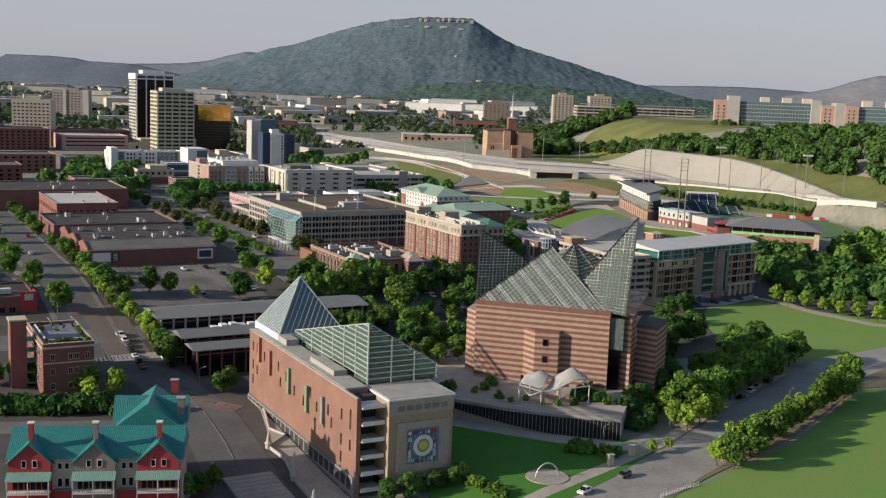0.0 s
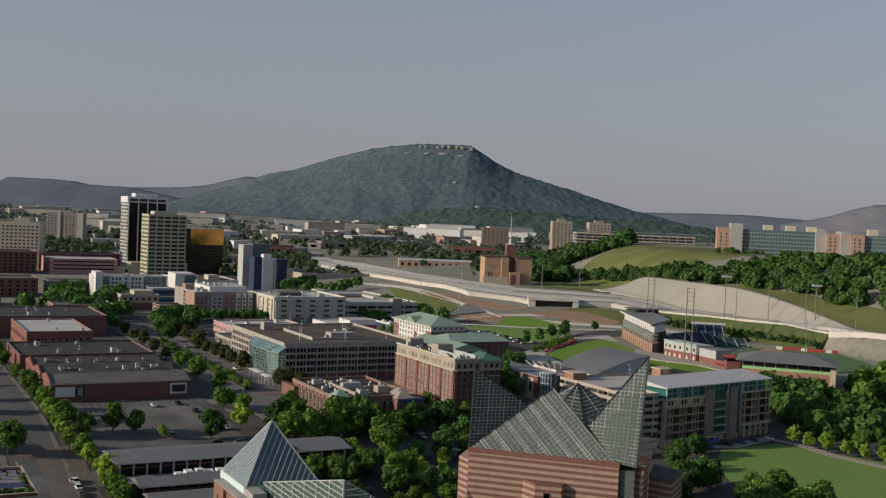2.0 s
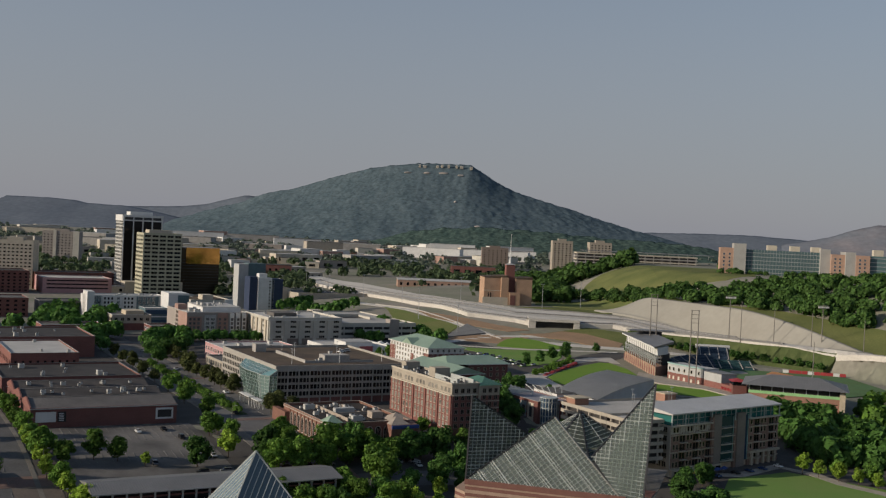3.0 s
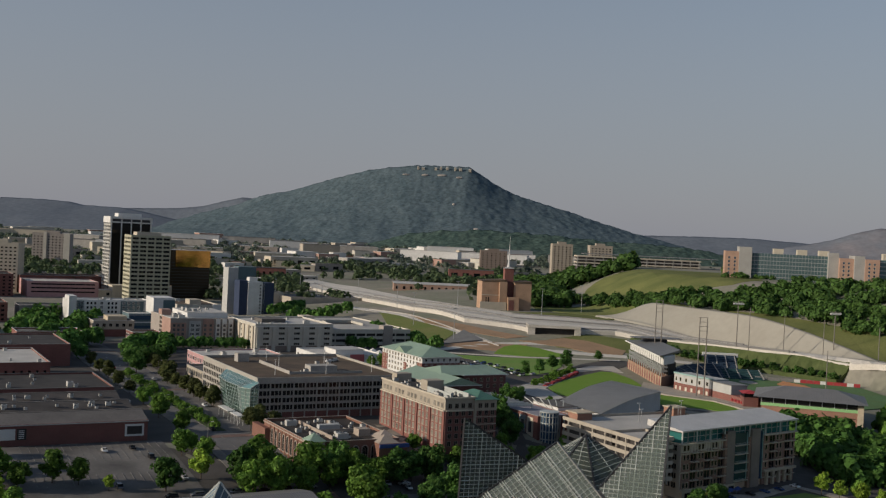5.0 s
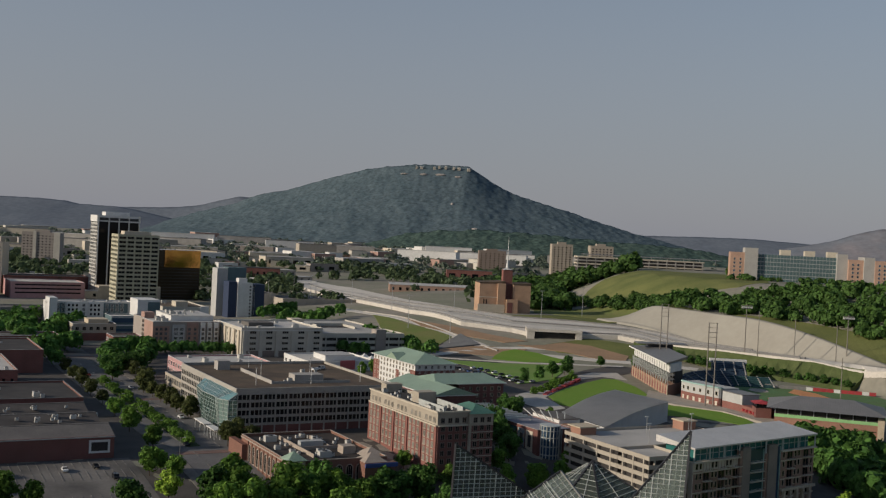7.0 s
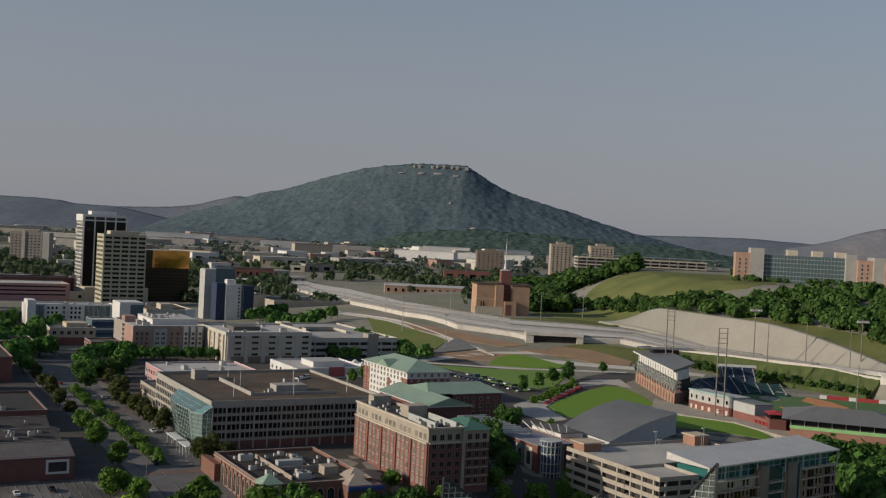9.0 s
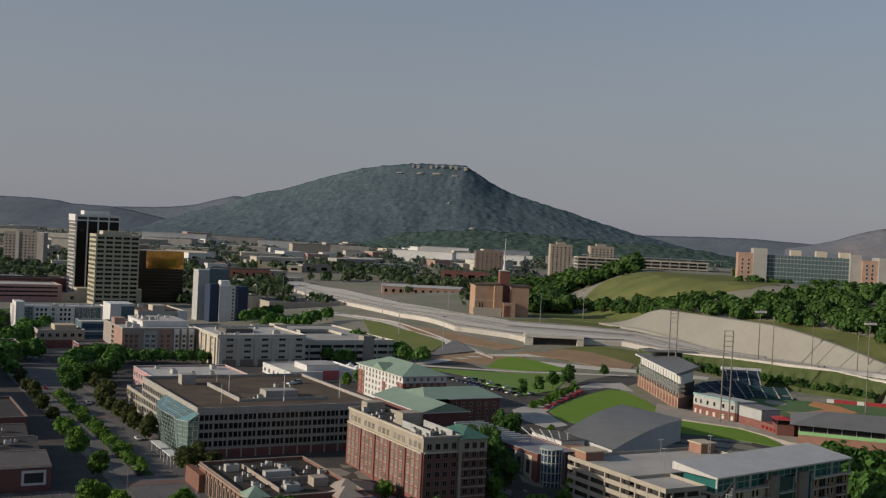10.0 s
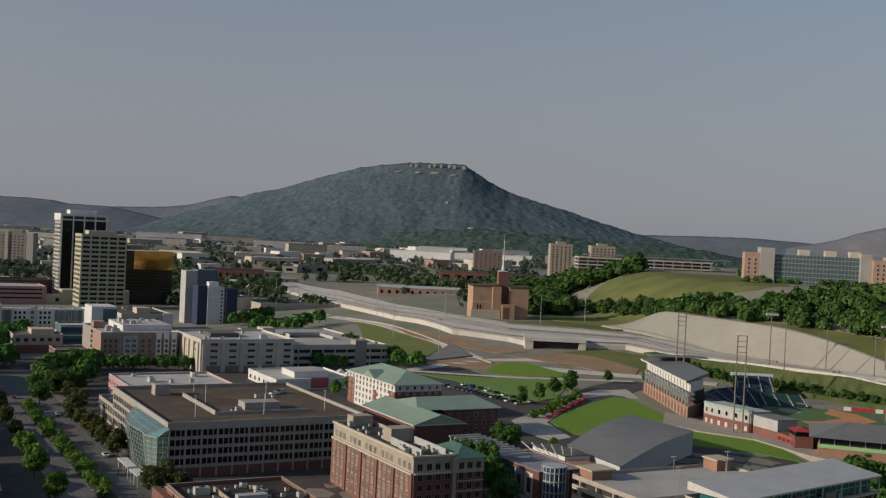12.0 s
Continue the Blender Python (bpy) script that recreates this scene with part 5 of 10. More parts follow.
def museum():
    """Red brick museum with a round glass drum, mural panels and a pergola of pale beams."""
    x, y = town(117, -54)
    ob = thing("museum", "red brick children's museum with round glass corner", "building", x, y, 0)
    block(ob, 19, 34, -10, 6.5, BRICK_DARK, ROOF_HEATHER, CONCRETE, 0.5)
    bm = bmesh.new()
    tube(bm, (6, -0.5, -10), (6, -0.5, 8.4), 4.2, 4.2, 20)
    drum = part("glass_drum", bm, GLASS_BLUE, ob, "round glass drum")
    for k in range(14):
        t = math.pi * (0.75 + 1.5 * k / 13)
        bm = bmesh.new()
        bar(bm, (6 + 4.3 * math.cos(t), -0.5 + 4.3 * math.sin(t), -8), (6 + 4.3 * math.cos(t), -0.5 + 4.3 * math.sin(t), 8.6), 0.36)
        part("mullion", bm, STEEL_WHITE, drum)
    for z in (-8.2, -4.0, -0.4, 3.4, 6.4, 8.4):
        bm = bmesh.new()
        tube(bm, (6, -0.5, z), (6, -0.5, z + 0.35), 4.5, 4.5, 20)
        part("ring", bm, STEEL_WHITE, drum)
    bm = bmesh.new()
    tube(bm, (6, -0.5, -8.6), (6, -0.5, -8.0), 6.4, 6.4, 24)
    part("entrance_canopy", bm, CONCRETE, ob, "round pale entrance canopy")
    for s, c in ((3.5, CREAM), (10.0, ART_POSTER), (16.5, GLASS_TEAL), (23.0, BRICK)):
        part("mural_panel", boxes((-0.25, 0, s, s + 5.4, -4.6, 5.2)), c, ob, "coloured mural panel")
        part("mural_detail", boxes((-0.32, -0.25, s + 1.2, s + 3.6, -1.8, 3.2)), DARK_STEEL if c is not BRICK else CREAM, ob)
    for k in range(3):
        part("fin", boxes((12 + k * 2.4, 12.3 + k * 2.4, -0.9, 0, -6, 6.2)), STEEL_WHITE, ob)
    part("orange_wing", boxes((19.2, 34, -4, 44, -8, 4.6)), BRICK_ORANGE, ob, "low orange brick wing")
    part("wing_roof", boxes((19.0, 34.2, 4, 44.2, 4.6, 4.9)), TERRACOTTA, ob, "terracotta roof terrace")
    for k in range(6):
        bm = bmesh.new()
        bar(bm, (20 + k * 1.6, 30 - k * 2, 4.9), (17 + k * 2.6, 38 - k * 3, 9.4), 0.35)
        part("sculpture_beam", bm, STEEL_WHITE, ob, "white slanting beam")
    for k in range(10):
        part("pergola_beam", boxes((-1.5, 13, 24 + k * 4.2, 24.8 + k * 4.2, 7.2, 8.0)), STEEL_WHITE, ob, "pale pergola beam")
    for k in range(6):
        for px in (-1.0, 12.0):
            part("pergola_post", boxes((px, px + 0.6, 24 + k * 7.6, 24.6 + k * 7.6, -4, 7.2)), STEEL_WHITE, ob)
    return ob


ROOF_HEATHER = mat("heather_grey_roof", (0.26, 0.25, 0.28), 0.85, scale=0.15)
ART_POSTER = mat("blue_mural", (0.08, 0.2, 0.28), 0.7, second=(0.4, 0.3, 0.2), scale=0.5, amount=1.0)
TERRACOTTA = mat("terracotta_paving", (0.36, 0.2, 0.13), 0.9, scale=0.2)
museum()


def green_roofed(name, label, a, b, w, d, eave, rise, along, wall, roof, front=None, left=None, over=1.2, ridge=None, reach=0):
    x, y = town(a, b)
    ob = thing(name, label, "building", x, y, 0)
    part("wall", boxes((0, w, 0, d, -3, eave)), wall, ob)
    bm = bmesh.new()
    if ridge is None:
        gable(bm, -over, w + over, -over, d + over, eave, eave + rise, along)
    else:
        hip(bm, -over - reach, w + over, -over, d + over, eave, eave + rise, ridge)
    part("roof", bm, roof, ob)
    part("eave", boxes((-over, w + over, -over - 0.12, -over, eave - 0.35, eave + 0.05), (-over - 0.12, -over, -over, d + over, eave - 0.35, eave + 0.05)), WHITE, ob)
    for face, spec, run in (("front", front, w), ("left", left, d)):
        if spec:
            n, sills, ww, wh, glass, frame_mat, bars = spec
            windows(ob, face, w, d, even(n, 0.6, run - 0.6), sills, window_mesh(ww, wh, glass, frame_mat, bars))
    return ob


green_roofed("gabled_building", "brick building with a verdigris metal gable roof", 109, 26, 23, 50, 9.3, 3.9, "y", BRICK_DARK, GREEN_ROOF)
green_roofed("gabled_building", "three-storey brick building with a wide verdigris hip roof", 132.3, 43, 27, 26, 12.2, 3.6, "x", BRICK_DARK, GREEN_ROOF, front=(6, [1.5, 5, 8.3], 1.5, 1.8, GLASS, SAND, 1), ridge=0.7, reach=13)
inn = green_roofed("hotel", "five-storey white and brick hotel with verdigris hip roof", 131, 90, 25, 54, 16.0, 5.0, "y", WHITE, GREEN_ROOF, front=(6, [1.6, 4.7, 7.8, 10.9, 13.4], 1.2, 1.6, GLASS, WHITE, 1), left=(13, [1.6, 4.7, 7.8, 10.9, 13.4], 1.3, 1.6, GLASS_SKY, CREAM, 1), ridge=0.5)
part("pediment", gable(bmesh.new(), -1.6, 6, 20, 34, 16.2, 19.8, "x"), GREEN_ROOF, inn, "small cross gable")
for r in ((0.0, 25.1, -0.1, 0, -2, 12.4), (-0.1, 0, 0, 6, -2, 12.4), (-0.1, 0, 20, 24, -2, 10.4), (-0.1, 0, 46, 54, -2, 13.0)):
    part("brick_front", boxes(r), BRICK, inn, "red brick storeys")
studio = building("low_studio", "low white building with a coral wall panel", 106, 182, 46, 46, 6, WHITE, ROOF_WHITE, WHITE, left=(6, [1.4], 2.4, 2.0, GLASS, WHITE, 1))
part("coral_panel", boxes((20, 30, -0.25, 0, 1.0, 6.6)), CORAL, studio, "coral red wall panel")
part("upper_block", boxes((14, 34, 10, 30, 5.2, 8.4)), WHITE, studio, "white upper block")
part("upper_roof", boxes((13.8, 34.2, 9.8, 30.2, 8.4, 8.7)), ROOF_PALE_GREY, studio)
for k in range(3):
    part("tent_roof", hip(bmesh.new(), 46.4, 54, 4 + k * 11, 12 + k * 11, 4.0, 7.2, 0.02), WHITE, studio, "white tent roof")
    part("tent_wall", boxes((46.8, 53.6, 4.4 + k * 11, 11.6 + k * 11, -2, 4.0)), ROOF_PALE_GREY, studio)
def brick_flats():
    """Six storeys of brick and render with projecting white bays and stepped roof terraces."""
    w, d, top = 46, 58, 19.5
    ob = thing("apartment_block", "six-storey apartment block in brick, taupe and white", "building", *town(37.5, 297), 0)
    block(ob, w, d, -3, top, TAUPE_PALE, ROOF_WHITE, WHITE, 1.0)
    part("brick_end", boxes((-0.3, 0, 0, 24, -3, top - 0.6), (0, 11, -0.3, 0, -3, top - 3.2)), BRICK_ROSE, ob, "rose brick end bay")
    part("brick_bay", boxes((23, 31, -0.3, 0, -3, top - 0.4)), BRICK_ROSE, ob, "rose brick bay")
    part("glazed_bay", boxes((13, 21.5, -0.9, 0, 2.5, top - 2.0)), PALE_GREY_WALL, ob, "pale grey panelled bay")
    for k in range(3):
        part("white_bay", boxes((32.5 + k * 4.7, 35.5 + k * 4.7, -1.3, 0, 1.5, top - 0.5)), WHITE, ob, "white projecting bay")
    pane, wide = window_mesh(1.5, 1.7, GLASS_SKY, TAUPE, 1), window_mesh(2.6, 1.9, GLASS_SKY, WHITE, 2)
    sills = rows_of(6, 1.3, 3.05)
    for z in sills:
        for q, y, mesh in ((2.4, -0.3, pane), (5.4, -0.3, pane), (8.6, -0.3, pane), (15.3, -0.9, wide), (19.2, -0.9, wide), (24.8, -0.3, pane), (28.8, -0.3, pane), (34.0, -1.3, pane), (38.7, -1.3, pane), (43.4, -1.3, pane)):
            if z < top - 3.4:
                o = new("window", mesh)
                o.parent, o.matrix_basis = ob, pose(q, y, z)
    windows(ob, "left", w, d, even(12, 26, d - 1), sills, pane)
    windows(ob, "left", w, d, even(5, d - 23, d - 1), sills, pane)
    part("roof_step", boxes((16, 46, 16, 58, top - 1, top + 2.6)), WHITE, ob, "white set-back top storey")
    part("roof_step_roof", boxes((15.8, 46.2, 15.8, 58.2, top + 2.6, top + 2.9)), ROOF_WHITE, ob)
    part("stair_head", boxes((2, 9, 34, 44, top - 1, top + 3.4)), BRICK_ROSE, ob, "brick stair head")
    return ob


def cream_flats():
    """Long cream block whose wide dark windows lie in deep bays."""
    w, d, top = 58, 60, 19.5
    ob = thing("apartment_block", "long cream apartment block with wide dark windows", "building", *town(86, 256), 0)
    block(ob, w, d, -3, top, CREAM_PALE, ROOF_WHITE, WHITE, 1.2)
    wide, slim = window_mesh(4.2, 1.5, GLASS, CREAM_PALE, 2), window_mesh(1.6, 1.6, GLASS, CREAM_PALE, 1)
    for k in range(5):
        part("pier", boxes((1.0 + k * 11.4, 3.4 + k * 11.4, -0.8, 0, -3, top - 2.2)), CREAM_PALE, ob, "cream pier")
        part("spandrel", boxes((3.6 + k * 11.4, 12.0 + k * 11.4, -0.25, 0, -2, top - 15.4)), TAUPE, ob, "dark ground storey")
    windows(ob, "front", w, d, [8.0 + k * 11.4 for k in range(5)], rows_of(4, 4.6, 3.7), wide)
    windows(ob, "left", w, d, even(9, 1, d - 1), rows_of(4, 4.6, 3.7), slim)
    for k in range(6):
        part("bay", boxes((-0.9, 0, 3 + k * 10, 7 + k * 10, -3, top - 2.0)), CREAM, ob, "cream bay")
    part("plant_screen", boxes((12, 30, 22, 38, top - 1, top + 1.5)), ROOF_GREY, ob, "grey plant screen")
    part("attic_line", boxes((-0.4, w + 0.4, -0.4, 0, top - 2.0, top - 1.6)), WHITE, ob)
    return ob


def ramp_garage():
    """Pale parking deck: two open levels under a wide roof deck with a dark slab as ramp hole, and stair heads."""
    w, d, z0, top = 66, 110, 0, 14
    ob = thing("parking_deck", "pale concrete parking deck with a rooftop ramp", "parking garage", *town(150, 274), 0)
    # Dark block inside supplies the shade of the open levels.
    part("core", boxes((1.5, w - 1.5, 1.5, d - 1.5, -2, top - 1.6)), ROOF_AND_SHADE, ob, "dark block in place of interior shade")
    for z in (2.6, 6.9, 11.2):
        part("spandrel", boxes((0, w, 0, 0.3, z - 0.4, z + 1.9), (0, 0.3, 0.3, d, z - 0.4, z + 1.9)), CREAM_PALE, ob, "pale precast spandrel")
    part("roof_deck", boxes((0.3, w, 0.3, d, top - 1.4, top - 1.1)), DECK_PALE, ob, "pale worn roof deck")
    part("parapet", boxes((0, w, 0, 0.3, 13.1, top), (0, 0.3, 0.3, d, 13.1, top), (w - 0.3, w, 0.3, d, 11, top), (0, w, d - 0.3, d, 11, top)), CREAM_PALE, ob)
    for q in even(8, 0, w):
        part("column", boxes((q - 0.4, q + 0.4, -0.1, 0.4, -2, 13)), CREAM_PALE, ob)
    # Flat dark slab on the deck paints the ramp opening's shade.
    part("ramp_shade_slab", boxes((18, 44, 52, 64, top - 1.1, top - 1.0)), ROOF_AND_SHADE, ob, "dark slab in place of a shaded ramp opening")
    part("ramp_wall", boxes((17.4, 44.6, 64, 64.6, top - 1.1, top + 1.2), (17.4, 18, 52, 64, top - 1.1, top + 1.2), (44, 44.6, 40, 64, top - 1.1, top + 0.8)), CREAM_PALE, ob)
    part("stair_head", boxes((2, 11, 62, 74, top - 1.1, top + 4.4)), CREAM, ob, "cream stair head")
    part("stair_head", boxes((43, 51, -0.4, 8, -2, top + 2.6)), TAUPE_PALE, ob, "taupe stair head")
    return ob


TAUPE_PALE = mat("pale_taupe_render", (0.33, 0.29, 0.26), 0.9, scale=0.2)
CREAM_PALE = mat("pale_cream_render", (0.5, 0.47, 0.41), 0.9, scale=0.15, amount=0.5)
BRICK_ROSE = bricky("rose_brick", (0.36, 0.22, 0.18), (0.45, 0.38, 0.33))
SLATE_TEAL = mat("slate_teal_render", (0.1, 0.15, 0.165), 0.85, scale=0.2)
brick_flats()
cream_flats()
ramp_garage()


def motel():
    """Long hotel of white and slate-teal bays between two white stair towers."""
    ob = thing("hotel", "long white and slate-teal hotel with stair towers", "building", *town(-6, 458), 0)
    block(ob, 66, 22, -3, 20, WHITE, ROOF_WHITE, WHITE, 0.9)
    part("teal_bay", boxes((6.5, 13, -0.3, 0, -3, 19)), SLATE_TEAL, ob, "slate-teal bay")
    part("teal_bay", boxes((43, 62, -0.3, 0, -3, 19)), SLATE_TEAL, ob, "slate-teal bay")
    part("white_bay", boxes((14, 24, -1.1, 0, -3, 19.4), (31, 41, -1.1, 0, -3, 19.4)), WHITE, ob, "white framed bay")
    pane, pair = window_mesh(1.6, 2.0, GLASS, WHITE, 0), window_mesh(2.0, 2.2, GLASS_SKY, WHITE, 1)
    for z in rows_of(5, 2.2, 3.5):
        for q in (16, 19, 22, 33, 36, 39):
            o = new("window", pane)
            o.parent, o.matrix_basis = ob, pose(q, -1.1, z)
        for q in (8, 11.5, 27.5, 45.5, 49.5, 53.5, 57.5):
            o = new("window", pair)
            o.parent, o.matrix_basis = ob, pose(q, -0.3 if q != 27.5 else 0, z)
    part("stair_tower", boxes((0, 6, -8, 12, -3, 23.5)), WHITE, ob, "white stair tower")
    part("stair_tower", boxes((62.5, 80, -32, -6, -3, 24.6)), WHITE, ob, "white stair tower")
    part("tower_glass", boxes((70.5, 80.2, -32.3, -32, -3, 22.8)), SLATE_TEAL, ob, "slate-teal tower front")
    return ob


motel()
shop = building("shop_building", "low beige building with a flat roof", -4, 358, 30, 34, 12, BEIGE, ROOF_GREY, WHITE, front=(6, [7.5], 2.2, 2.2, GLASS, BEIGE, 1), left=(8, [7.5], 2.2, 2.2, GLASS, BEIGE, 1))
part("brick_base", boxes((-0.2, 30.2, -0.2, 0, -3, 5.4)), BRICK_DARK, shop, "dark brick ground storey")
part("roof_room", boxes((12, 26, 8, 24, 11, 14.5)), SAND, shop, "sandy roof room")
blue = building("shop_building", "dark teal glass-fronted building with strip windows", 33, 408, 19, 24, 13, SLATE_TEAL, ROOF_WHITE, WHITE)
part("glass_strip", boxes((1, 18, -0.2, 0, 8.2, 11.6), (1, 18, -0.2, 0, 1.6, 3.4)), GLASS_BLUE, blue, "blue strip window")
part("white_band", boxes((0, 19, -0.35, 0, 5.6, 6.6), (0, 19, -0.35, 0, 11.8, 12.2)), WHITE, blue)
square_windows = building("office_block", "three-storey beige office with square dark windows", 84, 456, 38, 62, 17, CREAM_PALE, ROOF_BROWN, CREAM, front=(5, [6, 11.4], 2.6, 2.4, GLASS, CREAM, 0), left=(8, [6, 11.4], 2.6, 2.4, GLASS, CREAM, 0))
part("roof_room", boxes((14, 24, 12, 26, 16, 20.5)), CREAM, square_windows, "cream roof room")
part("white_wing", boxes((31, 38.4, -1.2, 0, -3, 17.6)), WHITE, square_windows, "white end wing")
building("hall", "low grey building at the garage foot", -40, 480, 44, 30, 13, CONCRETE_DARK, ROOF_GREY, CONCRETE, front=(9, [2, 7], 3.2, 2.0, GLASS, CONCRETE, 0))


def slim_tower():
    x, y = town(160, 526)
    ob = thing("slim_tower", "pair of slim white and navy apartment towers", "tower", x, y, 0)
    part("white_slab", boxes((10, 24, 0, 14, -3, 34)), WHITE, ob, "white rendered slab")
    part("pale_slab", boxes((-2, 8, 26, 42, -3, 46)), PALE_GREY_WALL, ob, "pale grey slab")
    part("navy_slab", boxes((2, 9.8, 2, 18, -3, 35)), NAVY, ob, "navy blue slab")
    part("navy_slab", boxes((24.2, 36, 1, 18, -3, 33)), NAVY, ob, "navy blue slab")
    part("grey_slab", boxes((8.2, 26, 26, 42, -3, 47)), SLATE_TEAL, ob, "grey slab behind")
    part("lift_head", boxes((12, 20, 4, 12, 34, 38)), WHITE, ob)
    pane = window_mesh(1.5, 1.6, GLASS, WHITE)
    for z in rows_of(10, 2.0, 3.1):
        for s in (22, 25.6):
            o = new("window", pane)
            o.parent = ob
            o.matrix_basis = pose(s, 0 if s < 24 else 1, z)
    return ob


NAVY = mat("navy_render", (0.03, 0.045, 0.09), 0.6)
slim_tower()
building("hall", "low beige convention hall with blank panels", 262, 655, 110, 60, 11, BEIGE, ROOF_GREY, CREAM)
building("hall", "low beige entrance hall", 236, 690, 30, 40, 14, CREAM, ROOF_GREY, CREAM)
building("parking_garage", "pink precast garage with ribbon openings", 4, 760, 74, 60, 17, PINK, ROOF_WHITE, CONCRETE, front=(1, [5, 9.2, 13.2], 66, 1.5, GLASS, PINK, 12))
building("brick_block", "low dark brick civic building", 4, 822, 90, 40, 20, BRICK_DARK, ROOF_AND_SHADE, CONCRETE)


def tower_b():
    w, d, top = 43, 33, 71
    x, y = town(101, 716)
    ob = thing("office_tower", "cream office tower with a grid of dark windows", "tower", x, y, 0)
    block(ob, w, d, -3, top, CREAM_GREEN, ROOF_GREY, CREAM_GREEN, 1.4)
    heights = rows_of(15, 3.4, 4.5)
    windows(ob, "front", w, d, even(5, 0.6, w - 0.6), heights, window_mesh(6.6, 2.3, GLASS, CREAM_GREEN, 1))
    windows(ob, "left", w, d, even(7, 1, d - 1), heights, window_mesh(2.6, 2.2, GLASS, CREAM_GREEN))
    part("plant_room", boxes((8, 34, 8, 26, top - 1, top + 3.5)), CREAM, ob)
    return ob


def tower_a():
    w, d, top = 46, 36, 90
    x, y = town(93, 786)
    ob = thing("office_tower", "tall dark glass tower with white vertical fins", "tower", x, y, 0)
    part("glass_shaft", boxes((0, w, 0, d, -3, top - 3)), GLASS, ob, "dark glass shaft")
    part("top_band", boxes((-0.6, w + 0.6, -0.6, d + 0.6, top - 7, top)), WHITE, ob, "white top band")
    for s in (0.9, 12.2, 23, 33.8, 45.1):
        part("fin", boxes((s - 0.6, s + 0.6, -1.2, 0, -3, top)), WHITE, ob, "white stone fin")
    for s in even(12, 0, d):
        part("fin", boxes((-0.22, 0, s - 0.45, s + 0.45, -3, top)), PALE_FIN, ob, "white stone fin")
    for z in rows_of(21, 4, 4):
        part("spandrel", boxes((-0.18, 0, 0, d, z, z + 1.5)), PALE_FIN, ob)
    part("crown_recess", boxes((2, w - 2, -0.7, -0.6, top - 5.5, top - 2.5)), DARK_STEEL, ob)
    part("plant_room", boxes((10, 36, 8, 28, top, top + 4)), WHITE, ob)
    part("podium", boxes((0, w + 20, -24, -1, -3, 14)), CREAM, ob, "low cream podium")
    return ob


PALE_FIN = mat("pale_precast", (0.45, 0.44, 0.41), 0.85, scale=0.1)
tower_b()
tower_a()


def gold_block():
    x, y = town(150, 770)
    ob = thing("office_block", "office block clad in gold mirror glass", "building", x, y, 0)
    # Mirror wall split in two: gold part paints its bright reflection, bronze the rest.
    part("wall", boxes((0, 54, 0, 34, -3, 36)), GLASS_BRONZE, ob, "bronze glass wall")
    part("bronze_crown", boxes((0, 13.8, 0, 34, 36, 55)), GLASS_BRONZE, ob)
    part("gold_reflection", boxes((14, 54.2, -0.6, 34, 36, 55)), GLASS_GOLD, ob, "gold glass top in place of a bright reflection")
    for z in rows_of(12, 3, 3.4):
        part("spandrel", boxes((-0.1, 54.1, -0.15, 0, z, z + 0.4)), DARK_STEEL, ob)
    return ob


GLASS_BRONZE = glassy("bronze_glass", (0.06, 0.045, 0.03), 0.1)
gold_block()

